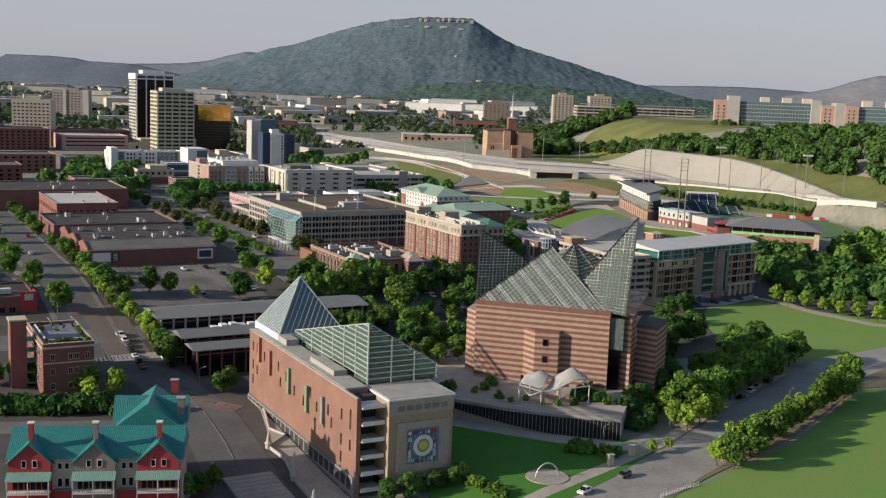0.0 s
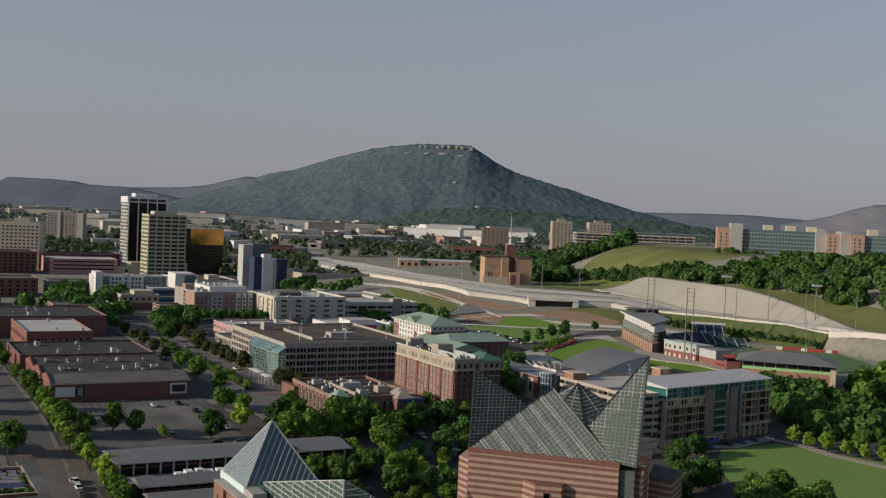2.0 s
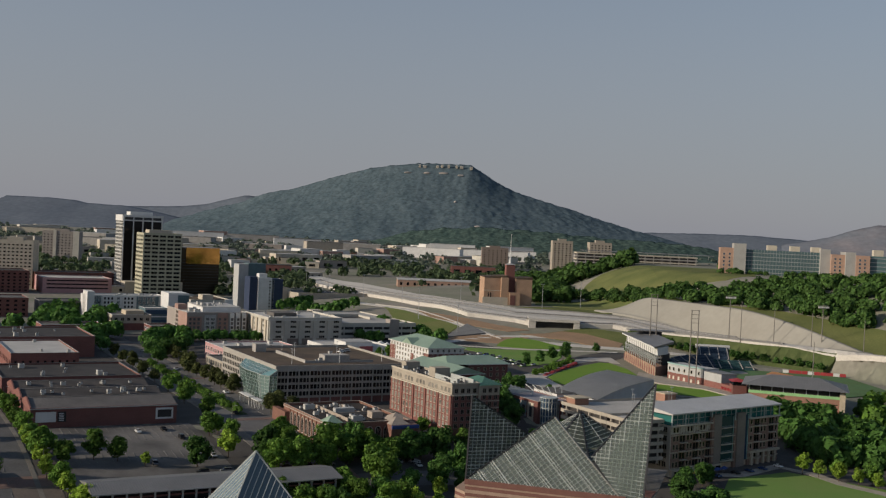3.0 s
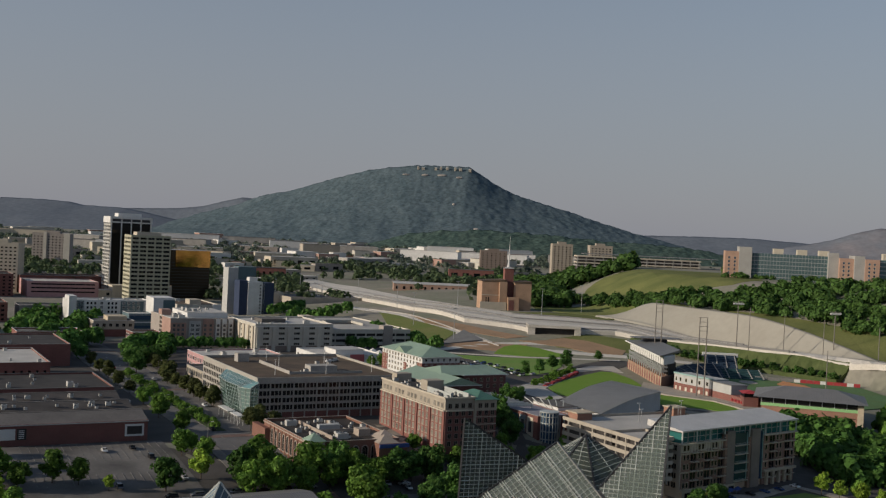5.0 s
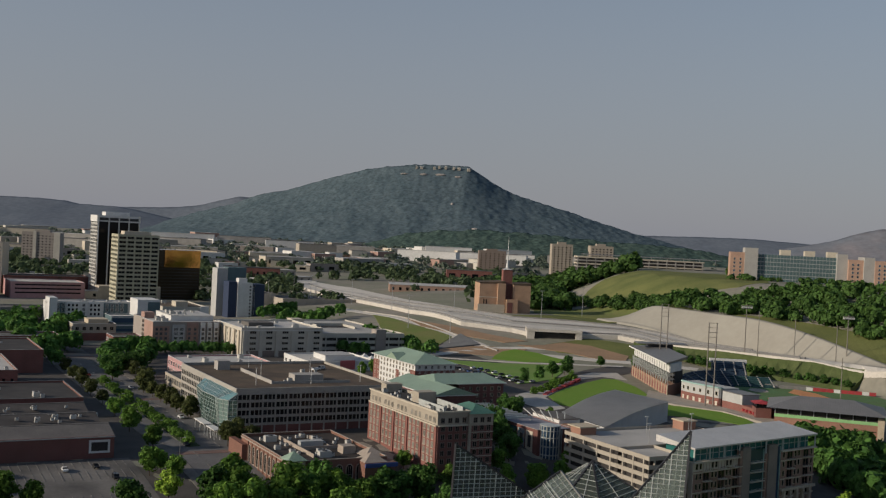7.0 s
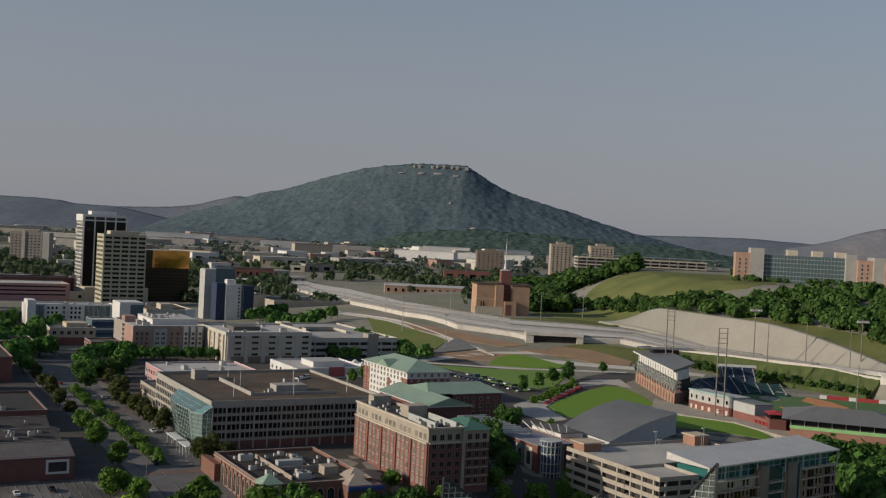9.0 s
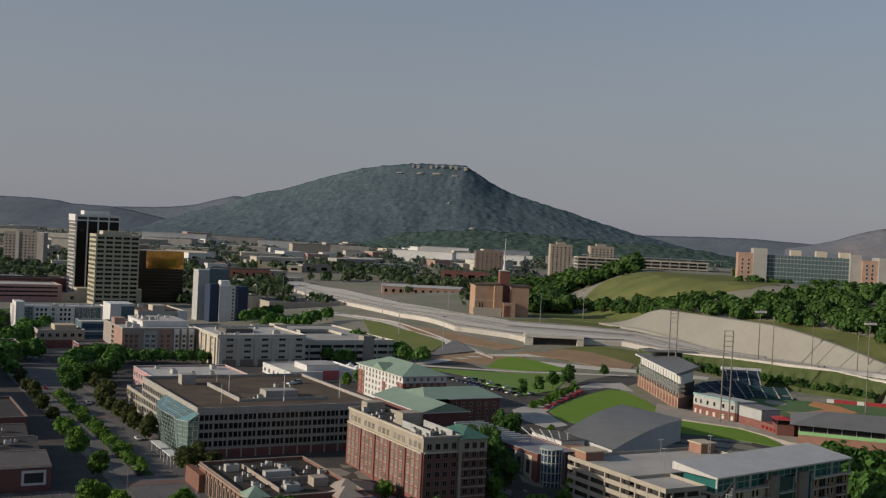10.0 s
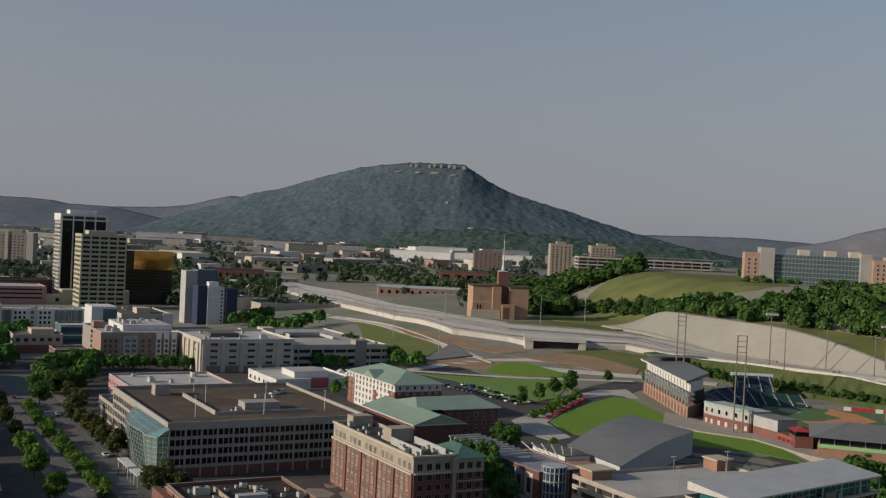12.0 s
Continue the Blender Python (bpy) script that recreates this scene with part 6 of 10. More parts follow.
# ---- the two aquarium buildings ----
def striped_hall():
    """Windowless hall of banded brick under four glass peaks."""
    w, d, z0, z1 = 46.5, 44.0, -13.0, 16.1
    ob = thing("aquarium_hall", "banded pink and red brick hall with glass peaks", "aquarium", -13.6, 373.0, 0, -12.3)
    plan = [(0, 0), (w, 0), (w + 1.0, 10), (w + 10, 14), (w + 10, 34), (w, d), (0, d), (-6, 30), (-6, 8)]
    core = [(0.3, 0.3), (w - 0.3, 0.3), (w - 0.3, d), (0.3, d)]
    part("core", prism(bmesh.new(), core, z0, z1 - 0.2), STRIPE_DARK, ob, "inner brick wall")
    n = 15
    step = (z1 - z0) / n

    def bands(name, outline, top, label):
        for k in range(2 * n):
            lo = z0 + k * step / 2
            if lo > top - 0.1:
                break
            part("brick_band", prism(bmesh.new(), outline, lo, min(lo + step / 2, top)), STRIPE_PALE if k % 2 == 0 else STRIPE_DARK, ob)

    bands("front", [(0, 0), (w, 0), (w, 0.28), (0, 0.28)], z1 - 1.4, "front")
    bands("left_bay", [(-5.5, 9), (0, 4), (0, 30), (-5.5, 30)], z1 - 5.0, "left bay")
    bands("oriel", [(17.5, 0), (22.0, -3.6), (30.0, -2.6), (30.5, 0)], 8.2, "oriel")
    bands("right_pier", [(w + 3.5, 5), (w + 7, 3.4), (w + 7.6, 12), (w + 3.5, 12)], z1, "right pier")
    bands("right_bay", [(w + 7.7, 12), (w + 15, 9), (w + 17, 24), (w + 7.7, 30)], z1 - 6, "right bay")
    part("parapet_band", boxes((-0.2, w + 0.2, -0.2, 0.5, z1 - 1.4, z1 + 0.2)), STRIPE_DARK, ob, "plain orange brick parapet")
    part("glass_slot", boxes((w + 0.2, w + 3.4, 3, 12, z0, z1 - 7)), GLASS, ob, "dark recessed slot")
    part("glass_box", boxes((w + 0.1, w + 4.6, 1.2, 8, 3.2, z1 - 2.2)), GLASS_CLEAR, ob, "projecting glass box")
    part("roof", boxes((0.3, w + 8, 0.6, d, z1 - 0.4, z1 - 0.1)), ROOF_GREY, ob)
    part("bay_roof", prism(bmesh.new(), [(w + 7.6, 11.9), (w + 15.2, 8.8), (w + 17.2, 24.2), (w + 7.6, 30.2)], z1 - 6, z1 - 5.7), ROOF_GREY, ob)
    dark = window_mesh(1.7, 2.1, GLASS, STRIPE_DARK)
    for x, y, z in ((25.6, -3.15, 3.2), (25.6, -3.15, -2.6), (w + 11.5, 10.6, 4.5)):
        o = new("window", dark)
        o.parent = ob
        o.matrix_basis = pose(x, y, z, 0, 0, 7 if x < 40 else -20)
    part("doorway", boxes((17.0, 31.0, -0.35, 0.0, z0, -8.6)), GLASS, ob, "dark entrance recess")
    # glass peaks
    top_l, top_m, top_r, top_b = (0.1, 2.8, 40.4), (23.2, 12.6, 34.8), (52.5, 12.0, 47.2), (27.3, 35.0, 33.5)
    low_l, low_m, low_r, low_b = (0, 0.2, z1), (w - 1.5, 0, z1), (51.6, 0.0, 15.2), (33.0, 20.0, 21.0)
    fold_l, fold_r = (17.5, 13.5, 27.5), (36.0, 5.0, 25.5)
    front = glazed(ob, [(0, 0, z1), low_m, top_m], 24, 24, "glass_peak", GLASS_PEAK, 0.1)
    a, b, c = Vector((0, 0, z1)), Vector(low_m), Vector(top_m)
    for k in range(1, 7):
        for q in (k / 7 - 0.012, k / 7 + 0.012):
            bm = bmesh.new()
            bar(bm, a.lerp(b, q) + Vector((0, -0.12, 0.1)), a.lerp(c, q) + Vector((0, -0.12, 0.1)), 0.2)
            part("main_rafter", bm, STEEL_WHITE, front, "paired white steel rafter")
    for k in range(1, 6):
        bm = bmesh.new()
        bar(bm, a.lerp(b, k / 6) + Vector((0, -0.12, 0.1)), b.lerp(c, 1 - k / 6) + Vector((0, -0.12, 0.1)), 0.15)
        part("main_rafter", bm, STEEL_WHITE, front)
    upright(ob, low_l, fold_l, top_l, 24, 16)
    fan(ob, [(-0.2, d - 6, z1), top_l], [low_l, top_l], 10, 2)
    fan(ob, [fold_l, top_l], [(-0.2, d - 6, z1), top_l], 10, 2)
    leaning(ob, low_m, fold_r, low_r, top_r, 13, 30)
    fan(ob, [low_r, top_r], [(43.0, 34.0, z1), top_r], 10, 5)
    fan(ob, [(43.0, 34.0, z1), top_r], [fold_r, top_r], 10, 5)
    fan(ob, [(20.0, 22.0, 22.0), top_b], [low_b, top_b], 12, 2)
    fan(ob, [low_b, top_b], [(44.0, 36.0, 24.0), top_b], 12, 2)
    fan(ob, [(44.0, 36.0, 24.0), top_b], [(0, d, z1), top_b], 8, 5)
    fan(ob, [(0, d, z1), top_b], [(20.0, 22.0, 22.0), top_b], 8, 5)
    for p, q in ((low_l, top_l), ((0, 0, z1), top_m), (top_m, low_m), (low_r, top_r), (top_l, fold_l), (fold_r, top_r), (top_b, (20.0, 22.0, 22.0)), (top_b, low_b), (top_b, (44, 36, 24))):
        bm = bmesh.new()
        bar(bm, p, q, 0.45)
        part("ridge_beam", bm, STEEL_GREY if q == low_m else DARK_STEEL, ob)
    return ob


STEEL_GREY = mat("grey_steel_beam", (0.22, 0.22, 0.21), 0.5, 0.3, bump=0.05)
GLASS_PEAK = glassy("peak_glass", (0.09, 0.105, 0.096), 0.15, clear=0.45)
striped_hall()


def ocean_hall():
    """Long brick hall with a glass pyramid, a slanted glass roof and a stone-clad box on posts."""
    x, y = town(-97, -293)
    ob = thing("aquarium_hall", "long red brick hall with slanted glass roofs", "aquarium", x, y, 0)
    top, base = 6.3, -26.0
    part("brick_wall", boxes((0, 1.2, 0, 9, base, top), (0, 7, 9, 88, base, top)), BRICK_SMOOTH, ob, "smooth red brick long wall")
    part("wall_coping", boxes((-0.1, 0.6, 0, 88, top, top + 0.3)), CONCRETE, ob)
    part("roof_strip", boxes((0.6, 7, 9.2, 87, top, top + 0.5)), ROOF_PALE, ob, "pale roof strip")
    for y0, y1, h in ((22, 40, 2.0), (60, 68, 2.4)):
        part("roof_unit", boxes((2.5, 6.5, y0, y1, top + 0.5, top + h)), ROOF_PALE, ob, "pale roof plant casing")
    part("body", boxes((7, 30, 14, 88, base, top - 0.2)), BRICK_SMOOTH, ob, "brick body")
    part("body_roof", boxes((7, 30, 14, 88, top - 0.2, top)), ROOF_GREY, ob)
    slit = window_mesh(0.7, 3.0, GLASS, BRICK_SMOOTH)
    spots = ((4, -7), (4, -1), (4, 1.5), (10, -12), (10, -7), (10, 0), (10, -16), (17, -4.5), (19.5, -1.5), (22, -6), (28, -3), (33, 0), (37, -4), (38.5, -4), (46, -3.0), (53, -0.5), (58, -3.5), (60, 1.0), (68, -2), (73, 1), (80, -5), (84, 2), (84, -4), (84, -9), (80, 2.2))
    for s, z in spots:
        o = new("window", slit)
        o.parent = ob
        o.matrix_basis = pose(0, s, z - 2, 0, 0, -90)
    for s, z, m in ((22, -7, FIN_GREY), (34, -7, FIN_GREEN), (49, -5.5, FIN_GREEN), (66, -4, FIN_RUST), (76, -2, FIN_RUST)):
        part("banner", boxes((-0.9, -0.05, s, s + 1.5, z, z + 8)), m, ob, "coloured metal banner")
    part("plinth", boxes((-0.5, 0, 0, 88, base, -15.5)), CONCRETE_DARK, ob, "grey arcaded plinth")
    for k in range(22):
        part("plinth_bay", boxes((-0.62, -0.5, 2 + k * 3.9, 4.6 + k * 3.9, -19.2, -16.2)), ROOF_AND_SHADE, ob)
    # stone box
    part("stone_box", boxes((8, 27.4, -3, 12, -16.8, 5.6)), STONE_WARM, ob, "warm buff stone box")
    part("stone_band", boxes((7.9, 27.5, -3.12, -3, 1.6, 5.6)), SAND_GREY, ob, "grey-buff upper band")
    for k in range(6):
        part("vent_panel", boxes((10.6 + k * 2.6, 12.5 + k * 2.6, -3.25, -3.12, 2.6, 4.0)), CONCRETE_DARK, ob)
    part("box_coping", boxes((7.6, 27.8, -3.4, 12.2, 5.6, 6.1)), WHITE, ob, "pale roof edge")
    part("box_roof", boxes((8.2, 27.2, -2.8, 12, 6.1, 6.25)), ROOF_PALE, ob)
    part("art_panel", boxes((10.4, 26.2, -3.5, -3.05, -14.6, -0.6)), SAND_GREY, ob, "raised grey stone panel")
    for k in range(4):
        part("post", boxes((9 + k * 5.8, 9.7 + k * 5.8, -2.5, -1.8, -24, -16.8)), WHITE, ob)
    for z in rows_of(6, -19.5, 4.6):
        part("landing", boxes((1.3, 7.9, -0.8, 5.5, z, z + 0.4), (1.3, 7.9, -0.9, -0.8, z, z + 1.2)), WHITE, ob, "white stair landing")
    # Dark block behind the landings puts the gap's shade into colour.
    part("stair_shade_block", boxes((1.3, 8, 5.6, 8.9, base, 5.2)), ROOF_AND_SHADE, ob, "dark block in place of the stair gap's shade")
    banner_art(ob)
    # slanted glass roof
    A, B, C, D = (8.5, 12.2, 6.3), (30, 12.2, 6.3), (30, 70, 6.3), (8.5, 70, 6.3)
    a, b, c, d2 = (8.5, 12.2, 23.6), (30, 12.2, 10.5), (30, 70, 7.6), (8.5, 70, 9.2)
    g = lambda pts, nu, nv: glazed(ob, pts, nu, nv, "glass_roof", GLASS_ROOF, 0.24)
    shed = g([a, b, c, d2], 8, 12)
    for name, p0, p1, t0, t1, posts in (("glass_front", A, B, a, b, 3), ("glass_side", D, A, d2, a, 7), ("glass_back", B, C, b, c, 6)):
        wall = part(name, glass_sheet([p0, p1, t1, t0]), GLASS_ROOF, ob)
        wall.visible_shadow = False
        p0, p1, t0, t1 = (Vector(q) for q in (p0, p1, t0, t1))
        out = (p1 - p0).cross(Vector((0, 0, 1))).normalized() * 0.1
        for k in range(posts + 1):
            bm = bmesh.new()
            bar(bm, p0.lerp(p1, k / posts) + out, t0.lerp(t1, k / posts) + out, 0.3)
            part("post", bm, STEEL_WHITE, wall)
        z = p0.z + 1.5
        while z < max(t0.z, t1.z) - 0.3:
            lo = 0.0 if t0.z >= z else (z - t0.z) / (t1.z - t0.z)
            hi = 1.0 if t1.z >= z else (z - t0.z) / (t1.z - t0.z)
            q, e = p0.lerp(p1, lo), p0.lerp(p1, hi)
            bm = bmesh.new()
            bar(bm, Vector((q.x, q.y, z)) + out, Vector((e.x, e.y, z)) + out, 0.22)
            part("glazing_bar", bm, STEEL_WHITE, wall)
            z += 1.5
    # glass pyramid
    p = [(3, 68, 8.6), (25, 68, 8.6), (25, 90, 8.6), (3, 90, 8.6)]
    apex = (14, 79, 25.0)
    part("pyramid_base", boxes((2.6, 25.4, 67.6, 90.4, top, 8.6)), GLASS_PALE, ob, "pale glazed base")
    for i in range(4):
        glazed(ob, [p[i], p[(i + 1) % 4], apex], 12, 0, "glass_pyramid", GLASS_BLUEGREY, 0.2)
    return ob


def banner_art(ob):
    """Square mosaic of pale sea creatures round a yellow medallion, drawn as plain shapes."""
    part("mosaic", boxes((13.4, 23.0, -3.62, -3.5, -12.2, -2.6)), ART_BLUE, ob, "blue mosaic square")
    rng = random.Random(4)
    for k in range(26):
        side, t = k % 4, (k // 4) / 6.5
        cx, cz = ((14.4 + 7.4 * t, -3.6), (14.4 + 7.4 * t, -11.2), (14.4, -11.2 + 7.6 * t), (22.0, -11.2 + 7.6 * t))[side]
        bm = bmesh.new()
        bmesh.ops.create_circle(bm, cap_ends=True, segments=7, radius=1.05, matrix=pose(cx, -3.66, cz, 90, 0, rng.uniform(0, 60)) @ Matrix.Diagonal((1.0, rng.uniform(0.5, 0.9), 1, 1)))
        part("mosaic_shape", bm, (WHITE, ART_GREY, ART_GREY, ART_TEAL, RED_PAINT)[k % 5], ob)
    for k in range(14):
        t = 2 * math.pi * k / 14
        bm = bmesh.new()
        bmesh.ops.create_circle(bm, cap_ends=True, segments=7, radius=0.62, matrix=pose(18.2 + 3.75 * math.cos(t), -3.64, -7.4 + 3.75 * math.sin(t), 90, 0, rng.uniform(0, 60)))
        part("mosaic_shape", bm, (ART_GREY, WHITE, ART_TEAL)[k % 3], ob)
    for r, m, y in ((3.0, WHITE, -3.68), (1.9, ART_GREEN, -3.72), (1.3, ART_YELLOW, -3.76)):
        bm = bmesh.new()
        bmesh.ops.create_circle(bm, cap_ends=True, segments=28, radius=r, matrix=pose(18.2, y, -7.4, 90, 0, 0))
        part("medallion", bm, m, ob)


BRICK_SMOOTH = bricky("smooth_red_brick", (0.235, 0.125, 0.095), (0.3, 0.215, 0.165), 1.4)
ROOF_PALE = mat("weathered_pale_roof", (0.33, 0.32, 0.3), 0.85, second=(0.26, 0.25, 0.235), scale=0.3, amount=0.9)
STONE_WARM = mat("warm_buff_stone", (0.33, 0.25, 0.17), 0.85, second=(0.27, 0.215, 0.15), scale=0.25, amount=0.8, fine=1.5)
FIN_GREY, FIN_GREEN, FIN_RUST = (mat(n, c, 0.6) for n, c in (("grey_banner", (0.24, 0.25, 0.24)), ("green_banner", (0.17, 0.28, 0.17)), ("rust_banner", (0.33, 0.14, 0.11))))
ART_BLUE, ART_TEAL, ART_GREY, ART_GREEN, ART_YELLOW = (mat(n, c, 0.6, bump=0) for n, c in (("art_blue", (0.15, 0.16, 0.26)), ("art_teal", (0.12, 0.3, 0.32)), ("art_grey", (0.45, 0.5, 0.55)), ("art_green", (0.2, 0.3, 0.18)), ("art_yellow", (0.6, 0.48, 0.1))))
GLASS_ROOF = glassy("green_roof_glass", (0.1, 0.15, 0.13), 0.12, clear=0.55)
GLASS_BLUEGREY = glassy("blue_grey_glass", (0.15, 0.2, 0.24), 0.15, clear=0.2)
ocean_hall()


def terrace():
    """Plaza in front of the banded hall, on a fence-screened wall, with a white tensile canopy."""
    ob = thing("terrace", "paved terrace above a dark slatted screen", "terrace", 0, 0, 0, 0)
    edge = [(-19, 341), (0, 334), (14, 331), (34, 329), (37, 345), (41, 362), (42, 380), (-30, 385), (-30, 350)]
    part("slab", prism(bmesh.new(), edge, -18, -11), PAVING_PALE, ob, "pale paved slab")
    line = [(-19, 340.7), (0, 333.7), (14, 330.7), (34, 328.7)]
    part("kerb", prism(bmesh.new(), line + [(x, y + 0.8) for x, y in line[::-1]], -11, -10.2), CONCRETE, ob)
    for (x0, y0), (x1, y1) in zip(line, line[1:]):
        n = int(math.hypot(x1 - x0, y1 - y0) / 1.15)
        for i in range(n):
            t = (i + 0.5) / n
            px, py = x0 + (x1 - x0) * t, y0 + (y1 - y0) * t
            drop = 1.6 + 5.2 * min(1, max(0, (px + 19) / 46)) ** 0.8
            part("screen_panel", boxes((px - 0.5, px + 0.5, py - 0.5, py - 0.35, -11.2 - drop, -11.2)), SCREEN_BLACK, ob)
            part("screen_post", boxes((px + 0.5, px + 0.64, py - 0.6, py - 0.35, -11.3 - drop, -11.1)), STEEL, ob)
    for (x0, y0), (x1, y1) in zip(line, line[1:]):
        n = int(math.hypot(x1 - x0, y1 - y0) / 2.5) + 1
        bm = bmesh.new()
        bar(bm, (x0, y0 + 0.3, -9.2), (x1, y1 + 0.3, -9.2), 0.1)
        part("rail", bm, STEEL, ob)
    return ob


SCREEN_BLACK = mat("black_mesh_screen", (0.012, 0.012, 0.013), 0.8)
PAVING_PALE = mat("pale_paving", (0.36, 0.32, 0.27), 0.9, second=(0.28, 0.25, 0.22), scale=0.2, amount=0.8, fine=1.2)
terrace()


def canopy_tent():
    """Two white sails, each a twisted sheet between low front corners and a high rear corner, on slim posts and beams."""
    ob = thing("canopy", "white tensile sails on slim white posts", "canopy", 2.5, 345.5, -11, -2)
    low_l, low_m, low_r = (0, 0, 5.6), (7.2, -3.2, 4.6), (22.5, 3.0, 5.8)
    back_l, back_m, back_r = (3.2, 9, 6.0), (12.5, 10, 5.4), (21, 12, 5.4)
    top_l, top_r = (6.5, 4.5, 9.4), (16.8, 6.0, 11.0)
    for a, b, c, d, top in ((low_l, low_m, back_m, back_l, top_l), (low_m, low_r, back_r, back_m, top_r)):
        bm = bmesh.new()
        n = 12
        A, B, C, D, T = (Vector(p) for p in (a, b, c, d, top))
        grid = []
        for j in range(n + 1):
            for i in range(n + 1):
                u, v = i / n, j / n
                p = A.lerp(B, u).lerp(D.lerp(C, u), v)
                lift = max(0.0, 1 - math.hypot(p.x - T.x, p.y - T.y) / 9.0) ** 1.15
                p.z += (T.z - p.z) * lift - 0.35 * math.sin(math.pi * u) * (1 - lift) * (1 if j in (0, n) else 0.4)
                grid.append(bm.verts.new(p))
        for j in range(n):
            for i in range(n):
                q = j * (n + 1) + i
                bm.faces.new((grid[q], grid[q + 1], grid[q + n + 2], grid[q + n + 1]))
        bmesh.ops.solidify(bm, geom=bm.faces[:], thickness=0.08)
        part("membrane", bm, WHITE, ob, "white stretched membrane", smooth=True)
    for p in (low_l, low_m, low_r, back_l, back_m, back_r, (13.2, 0.2, 5.0), (18.0, 1.6, 5.4)):
        bm = bmesh.new()
        tube(bm, (p[0], p[1], 0), (p[0], p[1], p[2]), 0.24, 0.2, 10)
        part("post", bm, WHITE, ob)
    for p, q in ((low_l, low_m), (low_m, low_r), (low_l, back_l), (low_r, back_r), (low_m, back_m), (back_l, back_m), (back_m, back_r), ((3.4, -1.4, 2.6), low_l), ((3.4, -1.4, 2.6), low_m)):
        bm = bmesh.new()
        bar(bm, Vector(p) - Vector((0, 0, 0.25)), Vector(q) - Vector((0, 0, 0.25)), 0.26)
        part("edge_beam", bm, WHITE, ob)
    return ob


canopy_tent()


def gable_shell(x0, x1, y0, y1, z0, z1, t=0.3):
    """Two roof slopes over an open gable end."""
    bm, mid = bmesh.new(), (x0 + x1) / 2
    line = [(x0, z0), (mid, z1), (x1, z0), (x1, z0 - t), (mid, z1 - t * 1.6), (x0, z0 - t)]
    ends = [[bm.verts.new((x, y, z)) for x, z in line] for y in (y0, y1)]
    a, b = ends
    for i in range(6):
        j = (i + 1) % 6
        bm.faces.new((a[i], b[i], b[j], a[j]))
    for e in ends:
        bm.faces.new((e[0], e[1], e[4], e[5])), bm.faces.new((e[1], e[2], e[3], e[4]))
    bmesh.ops.recalc_face_normals(bm, faces=bm.faces[:])
    return bm


